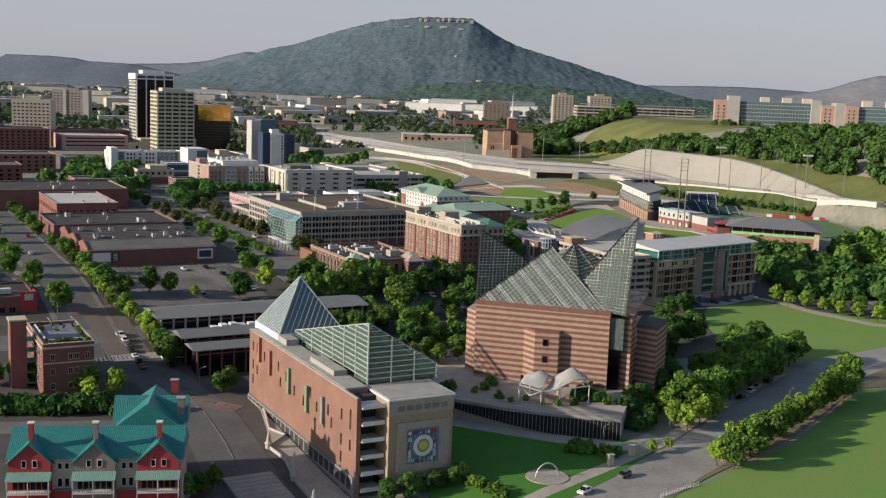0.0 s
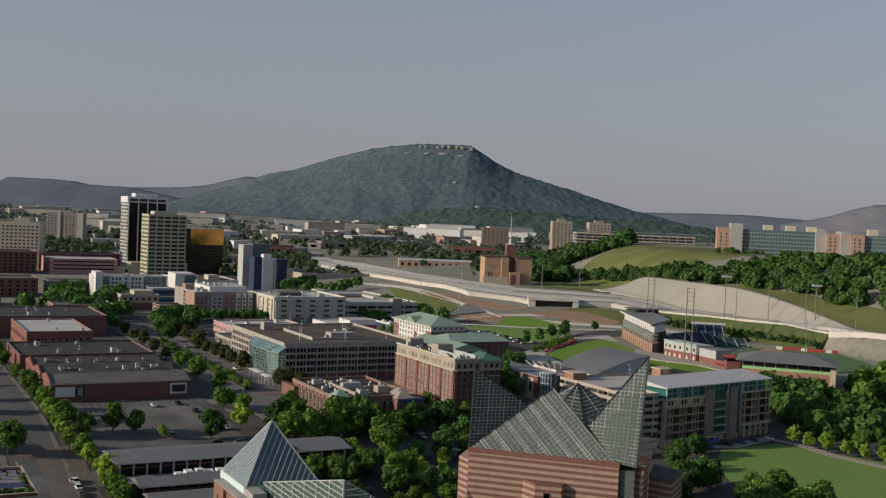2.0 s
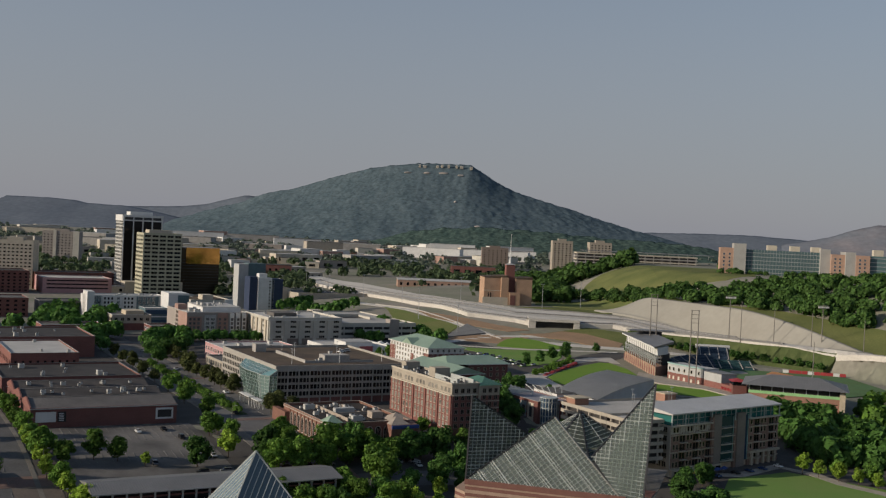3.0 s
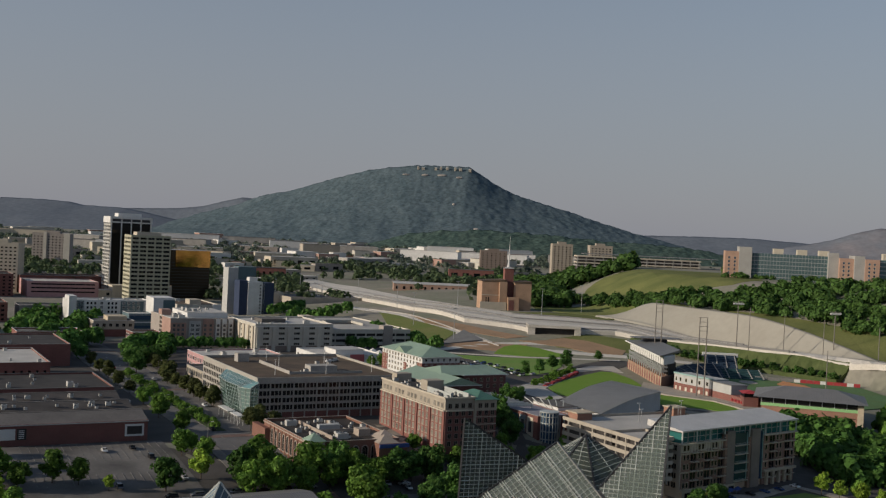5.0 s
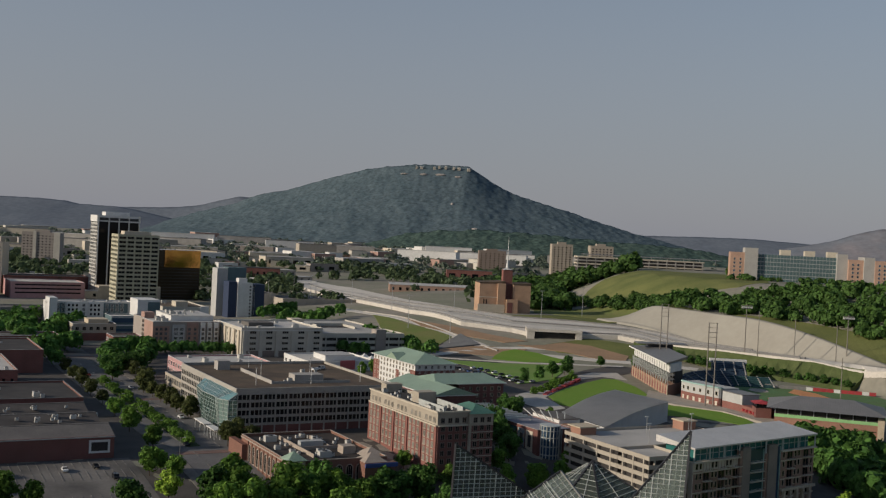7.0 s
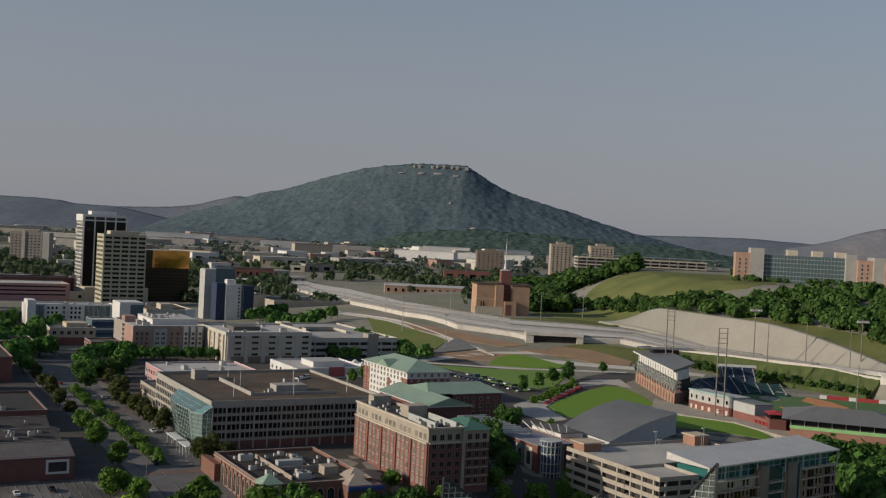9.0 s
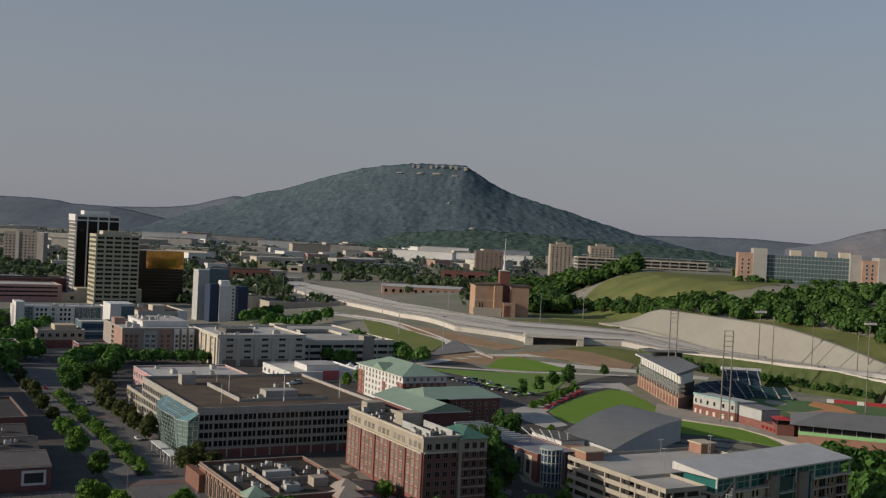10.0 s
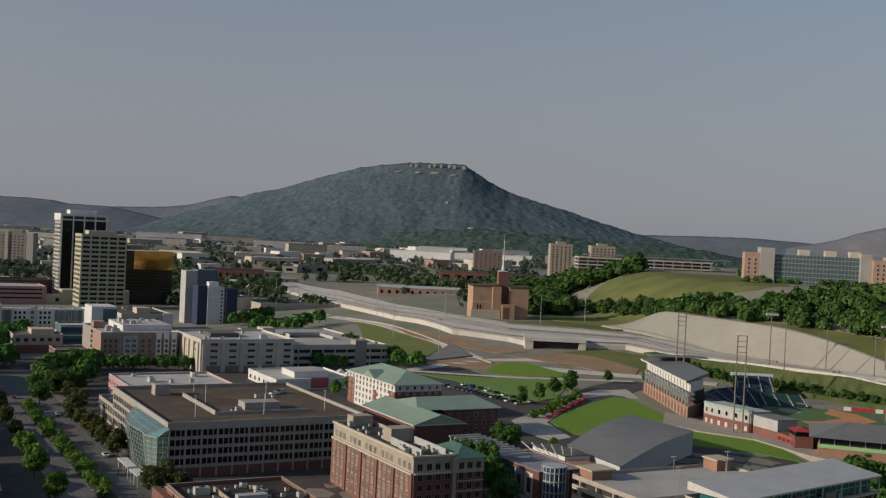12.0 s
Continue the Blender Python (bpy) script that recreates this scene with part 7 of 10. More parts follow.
def teal_houses():
    """Row of townhouses under one teal metal roof, with red and taupe gables, chimneys and verandas."""
    ob = thing("townhouse_row", "townhouses with teal metal roof and red gables", "house", -122.0, 249.0, -1.0, 12.5)
    w, d, eave, ridge, base = 41.5, 17, -4.6, 1.2, -22
    part("wall", boxes((0, w, 1.5, d, base, eave)), CREAM_DULL, ob, "dull cream wall")
    part("main_roof", gable(bmesh.new(), -0.6, w + 0.6, 0.6, d + 1, eave, ridge, "x"), TEAL_ROOF, ob, "teal standing-seam roof")
    pane = window_mesh(1.0, 1.7, GLASS, WHITE, 0)
    for k, (x0, x1, m) in enumerate(((0.2, 10.2, RED_PAINT), (15.6, 25.6, TAUPE), (31.0, 41.2, RED_PAINT))):
        mid, apex = (x0 + x1) / 2, -0.5
        bm = bmesh.new()
        prism_pts = [(x0, base), (x1, base), (x1, eave - 0.4), (mid, apex), (x0, eave - 0.4)]
        f = bm.faces.new([bm.verts.new((px, 0, pz)) for px, pz in prism_pts])
        out = bmesh.ops.extrude_face_region(bm, geom=[f])
        for v in out["geom"]:
            if isinstance(v, bmesh.types.BMVert):
                v.co.y += 2.5
        bmesh.ops.recalc_face_normals(bm, faces=bm.faces[:])
        part("gable_wall", bm, m, ob, ("dark red gable wall", "taupe gable wall", "dark red gable wall")[k])
        part("gable_roof", gable_shell(x0 - 0.7, x1 + 0.7, -0.5, 9.0, eave - 0.9, apex + 0.45), TEAL_ROOF, ob, "teal gable roof")
        part("veranda_roof", prism(bmesh.new(), [(x0 - 0.3, -2.6), (x1 + 0.3, -2.6), (x1 + 0.3, 0), (x0 - 0.3, 0)], -9.2, [-9.0, -9.0, -7.6, -7.6]), TEAL_PALE, ob, "pale teal veranda roof")
        part("veranda_floor", boxes((x0, x1, -2.5, 0, -12.6, -12.3)), WHITE, ob)
        part("veranda_rail", boxes((x0, x1, -2.5, -2.4, -11.4, -11.25), *[(x0 + i * 0.6, x0 + i * 0.6 + 0.08, -2.5, -2.42, -12.3, -11.4) for i in range(17)]), TAUPE, ob)
        for px in (x0, mid - 0.1, x1 - 0.2):
            part("veranda_post", boxes((px, px + 0.2, -2.5, -2.3, base, -9.0)), WHITE, ob)
        for px in (mid - 1.3, mid + 1.3):
            o = new("window", pane)
            o.parent = ob
            o.matrix_basis = pose(px, 0, -6.4)
        for i in range(6):
            part("glazed_door", boxes((x0 + 1 + i * 1.4, x0 + 2.1 + i * 1.4, -0.08, 0, -12.2, -9.8)), GLASS, ob)
        stack = part("chimney", boxes((mid - 0.7, mid + 0.5, 2.6, 3.8, eave, apex + 4.4)), m, ob, "rendered chimney")
        part("chimney_cap", boxes((mid - 0.9, mid + 0.7, 2.4, 4.0, apex + 4.4, apex + 4.7)), WHITE, stack)
    for x0 in (10.4, 25.8):
        for px in (x0 + 1.7, x0 + 3.4):
            o = new("window", window_mesh(0.9, 1.5, GLASS, WHITE, 0))
            o.parent = ob
            o.matrix_basis = pose(px, 1.5, -7.4)
            o = new("window", window_mesh(1.0, 2.2, GLASS, WHITE, 0))
            o.parent = ob
            o.matrix_basis = pose(px, 1.5, -12.0)
        part("small_balcony", boxes((x0 + 0.6, x0 + 4.6, 0.2, 1.5, -12.6, -12.4), (x0 + 0.6, x0 + 4.6, 0.2, 0.3, -11.5, -11.4)), CONCRETE_DARK, ob)
        part("red_base", boxes((x0, x0 + 5, 1.2, 1.5, base, -12.8)), RED_PAINT, ob, "dark red lower wall")
    # rear wing
    part("rear_wall", boxes((23.5, 40, 17, 33, base, -1.6)), CREAM_DULL, ob, "dull cream rear wall")
    part("rear_roof", gable(bmesh.new(), 23, 40.5, 16.0, 34, -1.6, 5.0, "y"), TEAL_ROOF, ob, "teal rear roof")
    part("rear_roof", gable(bmesh.new(), 22.0, 41.5, 20, 30, -1.6, 4.6, "x"), TEAL_ROOF, ob, "teal cross roof")
    for px, py, pz, m in ((36.0, 31.5, 6.8, RED_PAINT), (38.6, 21.5, 4.6, TAUPE)):
        stack = part("chimney", boxes((px, px + 1.9, py, py + 1.2, -2, pz)), m, ob, "rendered chimney")
        part("chimney_cap", boxes((px - 0.2, px + 2.1, py - 0.2, py + 1.4, pz, pz + 0.3)), CONCRETE, stack)
    return ob


CREAM_DULL = mat("dull_cream_render", (0.42, 0.38, 0.32), 0.9)
TEAL_PALE = ribbed("pale_teal_metal", (0.2, 0.36, 0.3))
teal_houses()


def roof_garden_house():
    """Three-storey brick corner building with a roof garden, an outside stair and a square stair tower."""
    x, y = town(-160, -187)
    ob = thing("corner_building", "brick corner building with a planted roof terrace", "building", x, y, 0)
    w, d, top, base = 16, 34, 2.0, -19
    block(ob, w, d, base, top, BRICK_DARK, ROOF_LILAC, SAND, 1.0)
    part("cornice", boxes((-0.4, w + 0.4, -0.4, 0, 0.4, 1.0), (-0.4, 0, 0, d, 0.4, 1.0)), SAND, ob, "pale stone cornice")
    part("belt", boxes((-0.2, w + 0.2, -0.2, 0, -4.6, -4.2)), SAND, ob)
    pane = window_mesh(1.2, 1.9, GLASS, SAND, 1)
    windows(ob, "front", w, d, (3, 8.5, 10.5, 13.8), (-3.4, -8.2, -13), pane)
    windows(ob, "left", w, d, even(8, 2, d - 2), (-3.4, -8.2, -13), pane)
    tower = part("stair_tower", boxes((-8, -3, 14, 20, base, 7.2)), BRICK, ob, "square brick stair tower")
    part("tower_cap", boxes((-8.4, -2.6, 13.6, 20.4, 7.2, 7.7)), SAND, tower)
    for z in rows_of(5, -14, 3.6):
        part("fire_stair", boxes((-3, 0, 13, 19, z, z + 0.15), (-3, -2.9, 13, 19, z + 0.15, z + 1.1)), TEAL_PAINT, ob, "green iron landing")
    part("kerb_wall", boxes((2, w - 2, 1.5, 2.0, 1.1, 1.9), (2, 2.5, 2, 32, 1.1, 1.9)), WHITE, ob)
    part("pergola", boxes((6, 14, 22, 22.3, 4.2, 4.5), (6, 6.3, 22, 30, 4.2, 4.5), (13.7, 14, 22, 30, 4.2, 4.5), (6, 6.25, 22, 22.25, 1.1, 4.2), (13.7, 13.95, 22, 22.25, 1.1, 4.2)), TAUPE, ob)
    rng = random.Random(12)
    part("bed_wall", boxes((2.2, w - 1.2, 6.5, 7.0, 1.1, 2.0)), WHITE, ob, "white planting bed wall")
    for k in range(44):
        px, py = (rng.uniform(0.8, w - 0.8), rng.uniform(0.8, 6.0)) if k < 9 or k > 25 else (rng.uniform(w - 1.8, w - 0.8), rng.uniform(1, d - 1)) if k < 18 else (rng.uniform(3, w - 3), rng.uniform(d - 12, d - 2))
        part("planting", crown_mesh(k + 40, rng.uniform(1.2, 2.6), rng.uniform(0.7, 1.3), 5, 26, 0.22, LEAF if k % 3 else LEAF_OLIVE, 0.0, "planting"), LEAF, ob).location = (px, py, 1.1)
    return ob


ROOF_LILAC = mat("lilac_roof_deck", (0.22, 0.215, 0.25), 0.8, scale=0.3)
roof_garden_house()


def street_bar():
    """Low dark brick building with a red entrance front at the street corner."""
    x, y = town(-180, -97)
    ob = thing("shop_building", "low dark brick building with a red entrance front", "building", x, y, 0)
    w, d, top = 31, 32, 0.6
    block(ob, w, d, -10, top, BRICK_DARK, ROOF_AND_SHADE, BRICK_DARK, 0.8)
    part("entrance_front", boxes((w - 6, w + 0.4, -0.7, 0, -10, top + 1.8)), RED_PAINT, ob, "red painted entrance front")
    part("entrance_sign", boxes((w - 4.4, w - 1.2, -0.85, -0.7, top - 1.6, top + 1.0)), CREAM, ob, "pale sign panel")
    part("side_front", boxes((w, w + 0.5, 0, 9, -10, top + 1.2)), RED_PAINT, ob, "red painted side front")
    part("roof_room", boxes((6, 15, 7, 15, top - 0.6, top + 2.2)), CONCRETE, ob, "grey roof room")
    part("roof_casing", boxes((18, 23, 10, 13, top - 0.6, top + 1.4)), PLANT_WHITE, ob, "white roof casing")
    windows(ob, "front", w, d, even(6, 1, w - 7), [-6.2], window_mesh(2.2, 2.6, GLASS, BRICK_DARK, 1))
    return ob


PLANT_WHITE = mat("white_casing", (0.6, 0.6, 0.58), 0.6, 0.1)
street_bar()


def market_pavilions():
    """Low steel-framed market sheds with grey metal roofs behind the long brick hall."""
    x, y = town(-111, -206)
    ob = thing("market_shed", "low sheds with grey metal roofs and dark glazing", "building", x, y, 0)
    for x0, x1, y0, y1, eave, rise, al in ((3, 27, 27, 37, -6.0, 1.4, "x"), (2, 58, 39, 49.5, -4.0, 1.8, "x"), (-1, 84, 62, 82, -1.5, 1.8, "x")):
        part("glazed_wall", boxes((x0 + 1, x1 - 1, y0 + 1, y1 - 1, -22, eave)), GLASS, ob, "dark glazed wall")
        part("roof", gable(bmesh.new(), x0 - 1.2, x1 + 1.2, y0 - 1.2, y1 + 1.2, eave, eave + rise, al), METAL_ROOF, ob, "grey metal roof")
        n = int((x1 - x0) / 4.5)
        for k in range(n + 1):
            px = x0 + 1 + (x1 - x0 - 2) * k / n
            part("column", boxes((px - 0.3, px + 0.3, y0 + 0.3, y0 + 1.0, -22, eave)), BRICK_DARK if y0 < 50 else STEEL_WHITE, ob)
        part("fascia", boxes((x0 - 1.2, x1 + 1.2, y0 - 1.3, y0 - 1.2, eave - 0.3, eave + 0.1)), STEEL, ob)
        part("beam", boxes((x0 + 0.5, x1 - 0.5, y0 + 0.4, y0 + 0.9, eave - 2.2, eave - 1.7)), BRICK_DARK, ob)
    for k in range(5):
        part("roof_unit", boxes((16 + k * 3.6, 18.6 + k * 3.6, 50.5, 53.5 + (k % 2), -6, -3.6 + 0.4 * (k % 3))), WHITE, ob, "white roof plant")
    part("flat_roof", boxes((0, 60, 50, 61, -22, -5.8)), CONCRETE_DARK, ob)
    return ob


market_pavilions()

# ---- the ballpark ----
def grandstand():
    ob = thing("grandstand", "steel and brick grandstand with a wide grey roof", "stadium", 89, 773, 0, 7)
    w, d, z0 = 14, 95, 1.0
    plan = [(0, 0), (w, 19), (w, d), (0, d)]
    part("brick_base", prism(bmesh.new(), plan, z0 - 4, 6.5), BRICK_ORANGE, ob, "orange brick base")
    for k in range(15):
        part("pier", boxes((-0.3, 0, k * 6.5, k * 6.5 + 0.9, z0 - 4, 6.8)), SAND, ob)
        part("brick_arch", boxes((-0.12, 0, k * 6.5 + 1.8, k * 6.5 + 5.2, z0, 4.6)), BRICK, ob)
    for k in range(16):
        y = k * 6.1 + 0.3
        for x0 in (0.4, 6, 12):
            if y > x0 * 1.4 - 0.2:
                bm = bmesh.new()
                bar(bm, (x0, y, 6.5), (x0, y, 14), 0.35)
                part("column", bm, STEEL_WHITE, ob)
        bm = bmesh.new()
        bar(bm, (0.3, y, 6.7), (0.3, min(y + 5.8, d), 13.6), 0.22)
        part("brace", bm, STEEL_WHITE, ob, "white cross brace")
        bm = bmesh.new()
        bar(bm, (0.3, min(y + 5.8, d), 6.7), (0.3, y, 13.6), 0.22)
        part("brace", bm, STEEL_WHITE, ob, "white cross brace")
    for z in (9.2, 11.6):
        part("walkway", prism(bmesh.new(), [(0, 0), (6, 8), (6, d), (0, d)], z, z + 0.25), STEEL, ob, "steel walkway")
        part("walkway_rail", boxes((-0.05, 0.05, 0, d, z + 1.1, z + 1.25)), STEEL_WHITE, ob)
    # Dark block gives the open concourse its shade by colour.
    part("concourse", prism(bmesh.new(), [(6.5, 10), (w, 20), (w, d - 1), (6.5, d - 1)], 6.5, 13.8), ROOF_AND_SHADE, ob, "dark block in place of shade behind the walkways")
    part("rear_wall", prism(bmesh.new(), [(1.2, 1), (w - 2, 16), (w - 2, d), (1.2, d)], 13.8, 18.8), WHITE, ob, "white panelled rear wall")
    for k in range(16):
        part("panel_joint", boxes((1.0, 1.2, 2 + k * 6, 2.5 + k * 6, 13.8, 18.8)), CONCRETE_DARK, ob)
    part("roof", prism(bmesh.new(), [(-2, -2), (19, 29), (20, d + 3), (-2, d + 2)], 19.2, [19.7, 21.0, 21.0, 19.7]), METAL_ROOF, ob, "grey metal roof")
    part("fascia", boxes((-2.15, -2.0, -2, d + 2, 18.9, 19.7)), WHITE, ob)
    for k in range(9):
        part("seat_tier", boxes((w + k * 1.5, w + 1.5 + k * 1.5, 24, d - 4, -1, 10.2 - k * 0.9)), BLUE_SEAT, ob, "navy seat row")
    part("upper_box", boxes((w - 4, w + 10, d - 12, d + 6, 14, 22.5)), DARK_STEEL, ob, "dark scoreboard frame")
    part("upper_roof", boxes((w - 14, w + 20, d - 14, d - 2, 22.8, 23.3)), METAL_ROOF, ob)
    return ob


grandstand()


def bowl():
    """Curved bank of navy seats above a cream and brick clubhouse wall."""
    ob = thing("seating_bowl", "curved bank of navy blue ballpark seats", "stadium", 140, 790, 0, 0)
    for k in range(10):
        r0, r1, z = 40 - k * 1.7, 41.7 - k * 1.7, 8.5 - k * 0.8
        bm = bmesh.new()
        inner, outer = [], []
        for i in range(25):
            t = radians(232 - 138 * i / 24)
            inner.append((r0 * math.cos(t) * 0.95, r0 * math.sin(t) * 1.5)), outer.append((r1 * math.cos(t) * 0.95, r1 * math.sin(t) * 1.5))
        for i in range(24):
            q = [inner[i], outer[i], outer[i + 1], inner[i + 1]]
            prism(bm, q[::-1], -1, z)
        bmesh.ops.remove_doubles(bm, verts=bm.verts[:], dist=0.001)
        part("seat_tier", bm, BLUE_SEAT, ob)
    for k in range(8):
        z = 5.0 + k * 0.9
        part("upper_tier", boxes((-9 + k * 0.3, 13 + k * 0.3, 72 + k * 3.0, 75 + k * 3.0, -1, z)), BLUE_SEAT, ob, "detached navy seat row")
    for k in range(4):
        part("aisle", prism(bmesh.new(), [(-8 + k * 6.6, 72), (-7.4 + k * 6.6, 72), (-5.4 + k * 6.6, 95), (-6 + k * 6.6, 95)], 0, [5.4, 5.4, 11.8, 11.8]), CONCRETE, ob, "pale aisle steps")
    part("stand_roof", boxes((-8, 17, 96, 99, 10, 12.6)), WHITE, ob, "white press box roof")
    for k in range(6):
        part("long_tier", boxes((-6, 26, 46 + k * 3.2, 49.2 + k * 3.2, -1, 1.2 + k * 0.8)), SEAT_TEAL, ob, "dark teal seat row")
    for k in range(5):
        part("aisle", prism(bmesh.new(), [(-5.5 + k * 7.6, 46), (-4.9 + k * 7.6, 46), (-4.9 + k * 7.6, 65), (-5.5 + k * 7.6, 65)], 0, [1.5, 1.5, 5.6, 5.6]), CONCRETE, ob, "pale aisle steps")
    for k in range(8):
        t = radians(225 - 125 * k / 7)
        bm = bmesh.new()
        bar(bm, (41.4 * math.cos(t) * 0.95, 41.4 * math.sin(t) * 1.5, 9.0), (24.5 * math.cos(t) * 0.95, 24.5 * math.sin(t) * 1.5, 1.6), 0.5)
        part("aisle", bm, CONCRETE, ob, "pale aisle steps")
    return ob


SEAT_TEAL = mat("teal_seats", (0.025, 0.07, 0.075), 0.7)
bowl()


def clubhouse():
    ob = thing("clubhouse", "two-storey cream and red brick ballpark clubhouse", "stadium", 0, 0, 0, 0)
    line = [(95.8, 765.4), (100, 757), (106, 749), (114, 739)]
    back = [(x + 11, y + 8) for x, y in line]
    part("brick_storey", prism(bmesh.new(), line[::1] + back[::-1], -1, 5.2), BRICK, ob, "red brick lower storey")
    part("cream_storey", prism(bmesh.new(), line + back[::-1], 5.2, 10.6), PALE_GREY_WALL, ob, "pale grey upper storey")
    part("teal_rail", prism(bmesh.new(), [(x - 0.5, y - 0.4) for x, y in line] + [(x + 1, y + 0.8) for x, y in line[::-1]], 10.6, 11.3), TEAL_RAIL, ob, "teal roof rail")
    for (x0, y0), (x1, y1) in zip(line, line[1:]):
        ang = math.degrees(math.atan2(y1 - y0, x1 - x0))
        for t in (0.25, 0.72):
            for z, h in ((1.2, 1.8), (6.6, 2.0)):
                o = new("window", window_mesh(1.4, 2.0, GLASS if z > 5 else WHITE_GLASS, CREAM))
                o.parent = ob
                o.matrix_basis = pose(x0 + (x1 - x0) * t, y0 + (y1 - y0) * t, z, 0, 0, ang)
    side = [(114.5, 738.5), (122.3, 723.3), (128, 706)]
    deep = [(x + 13, y + 6) for x, y in side]
    part("brick_wing", prism(bmesh.new(), side + deep[::-1], -1, 4.6), BRICK, ob, "red brick wing")
    part("white_wing", prism(bmesh.new(), side[:2] + [(122.3 + 10, 723.3 + 5), (124.5, 743.5)], 4.6, 9.6), PALE_GREY_WALL, ob, "pale grey upper wing")
    part("wing_roof", prism(bmesh.new(), side[:2] + [(122.3 + 11, 723.3 + 5), (125.5, 744)], 9.6, 10.0), METAL_ROOF, ob)
    part("gate_house", boxes((126, 134, 706, 716, -1, 6.0)), BRICK_DARK, ob, "dark red brick gate house")
    part("gate_glazing", boxes((126.3, 133.7, 706.3, 715.7, 6.0, 8.2)), GLASS, ob)
    part("gate_roof", hip(bmesh.new(), 125, 135, 705, 717, 8.2, 9.6, 0.3), RED_PAINT, ob)
    for i in range(5):
        t = 0.12 + i * 0.2
        x, y = 122.3 + 5.7 * t, 723.3 - 17.3 * t
        part("awning", boxes((x - 0.9, x + 0.4, y - 1.0, y + 1.0, 1.8, 3.0)), RED_PAINT, ob, "dark red awning")
    part("pavement", prism(bmesh.new(), [(74, 752), (90, 735), (112, 722), (128, 690), (140, 676), (160, 672), (160, 700), (132, 706), (112, 742), (96, 768), (80, 790)], -3, 0.9), PAVING_PALE, ob, "raised paved apron")
    return ob


WHITE_GLASS = mat("bright_blinds", (0.6, 0.56, 0.48), 0.7)
clubhouse()


def east_pavilion():
    ob = thing("pavilion", "brick pavilion with a broad grey hip roof", "stadium", 132, 690, 0, -14)
    part("brick_wall", boxes((0, 50, 0, 16, -6, 4.6)), BRICK_ORANGE, ob, "orange brick wall")
    part("green_band", boxes((-0.2, 50.2, -0.2, 0, 4.6, 6.2)), GREEN_PAINT, ob, "pale green band")
    # Dark filling under the roof takes the place of concourse shade.
    part("shade_block", boxes((0.6, 49.4, 0.6, 15, 4.6, 9.4)), ROOF_AND_SHADE, ob, "dark block in place of the open concourse's shade")
    for k in range(9):
        part("column", boxes((k * 6.2, k * 6.2 + 0.4, -0.1, 0.4, 4.6, 9.5)), STEEL, ob)
    part("roof", hip(bmesh.new(), -4, 54, -4, 36, 9.4, 14.2, 0.45), METAL_ROOF, ob, "grey metal hip roof")
    part("pier", boxes((49, 52, -0.8, 3, -6, 8.6)), SAND, ob, "pale stone end pier")
    return ob


east_pavilion()
FIELD = [(112, 800), (128, 760), (150, 742), (200, 735), (235, 760), (226, 822), (190, 852), (165, 856), (140, 868), (122, 840)]
TURF = mat("ballfield_turf", (0.11, 0.19, 0.09), 0.95, second=(0.11, 0.16, 0.07), scale=0.06, amount=0.9, fine=0.9, spec=0.05)
DIRT = mat("orange_infield_dirt", (0.55, 0.25, 0.11), 0.95, scale=0.1, fine=0.8)
draped("ball_field", FIELD, TURF, 0.5, "green turf of a baseball field", 8, "field")
draped("infield_dirt", [(152, 776), (166, 772), (192, 800), (188, 822), (178, 838), (170, 820), (176, 806), (160, 790), (150, 788)], DIRT, 0.62, "orange dirt of the infield", 5, "field")
draped("infield_dirt", [(152 + 6 * math.cos(t), 822 + 9 * math.sin(t)) for t in (i * 0.52 for i in range(12))], PAVING_PALE, 0.6, "worn pale circle on the turf", 4, "field")


def light_mast(x, y, height, twin):
    ob = thing("light_mast", "tall twin steel floodlight mast" if twin else "tall slim steel floodlight mast", "floodlight", x, y, None, 8, group="floodlights")
    for s in ((0, 4.4) if twin else (0,)):
        bm = bmesh.new()
        tube(bm, (s, 0, -2), (s, 0, height), 0.42, 0.3, 8)
        part("pole", bm, STEEL_DULL, ob)
    if twin:
        for k in range(4):
            part("crossbar", boxes((-0.6, 5.0, -0.12, 0.12, height - 8 + k * 2.6, height - 7.75 + k * 2.6)), STEEL_DULL, ob)
        for k in range(4):
            part("rung", boxes((0.2, 4.2, -0.06, 0.06, 4 + k * 7, 4.2 + k * 7)), STEEL_DULL, ob)
    else:
        part("crossbar", boxes((-4, 4, -0.2, 0.2, height - 1, height - 0.6), (-4, 4, -0.2, 0.2, height - 3, height - 2.6)), STEEL_DULL, ob)
        for k in range(6):
            part("floodlight", boxes((-3.8 + k * 1.4, -2.8 + k * 1.4, -0.8, 0.1, height - 2.6, height - 1.4)), WHITE, ob)
    return ob


light_mast(105, 737, 47, True)
light_mast(93, 848, 50, True)
light_mast(163, 925, 38, False)
light_mast(228, 902, 30, False)
for px, py, hh in ((170, 915, 34), (193, 905, 30), (216, 885, 28), (196, 800, 26), (245, 855, 26)):
    o = thing("net_pole", "slim grey net pole at the ballpark edge", "pole", px, py, None, 0, group="net poles")
    bm = bmesh.new()
    tube(bm, (0, 0, -1), (0, 0, hh), 0.35, 0.22, 7)
    part("pole", bm, STEEL_DULL, o)
fence = thing("outfield_fence", "long outfield fence with red advertising panels", "fence", 160, 841, 0.5, -12)
for k in range(16):
    part("panel", boxes((k * 4.2, k * 4.2 + 4.0, -0.15, 0.15, 0, 2.2)), (RED_PAINT, RED_PAINT, WHITE, RED_PAINT)[k % 4] if k > 5 else CONCRETE_DARK, fence)


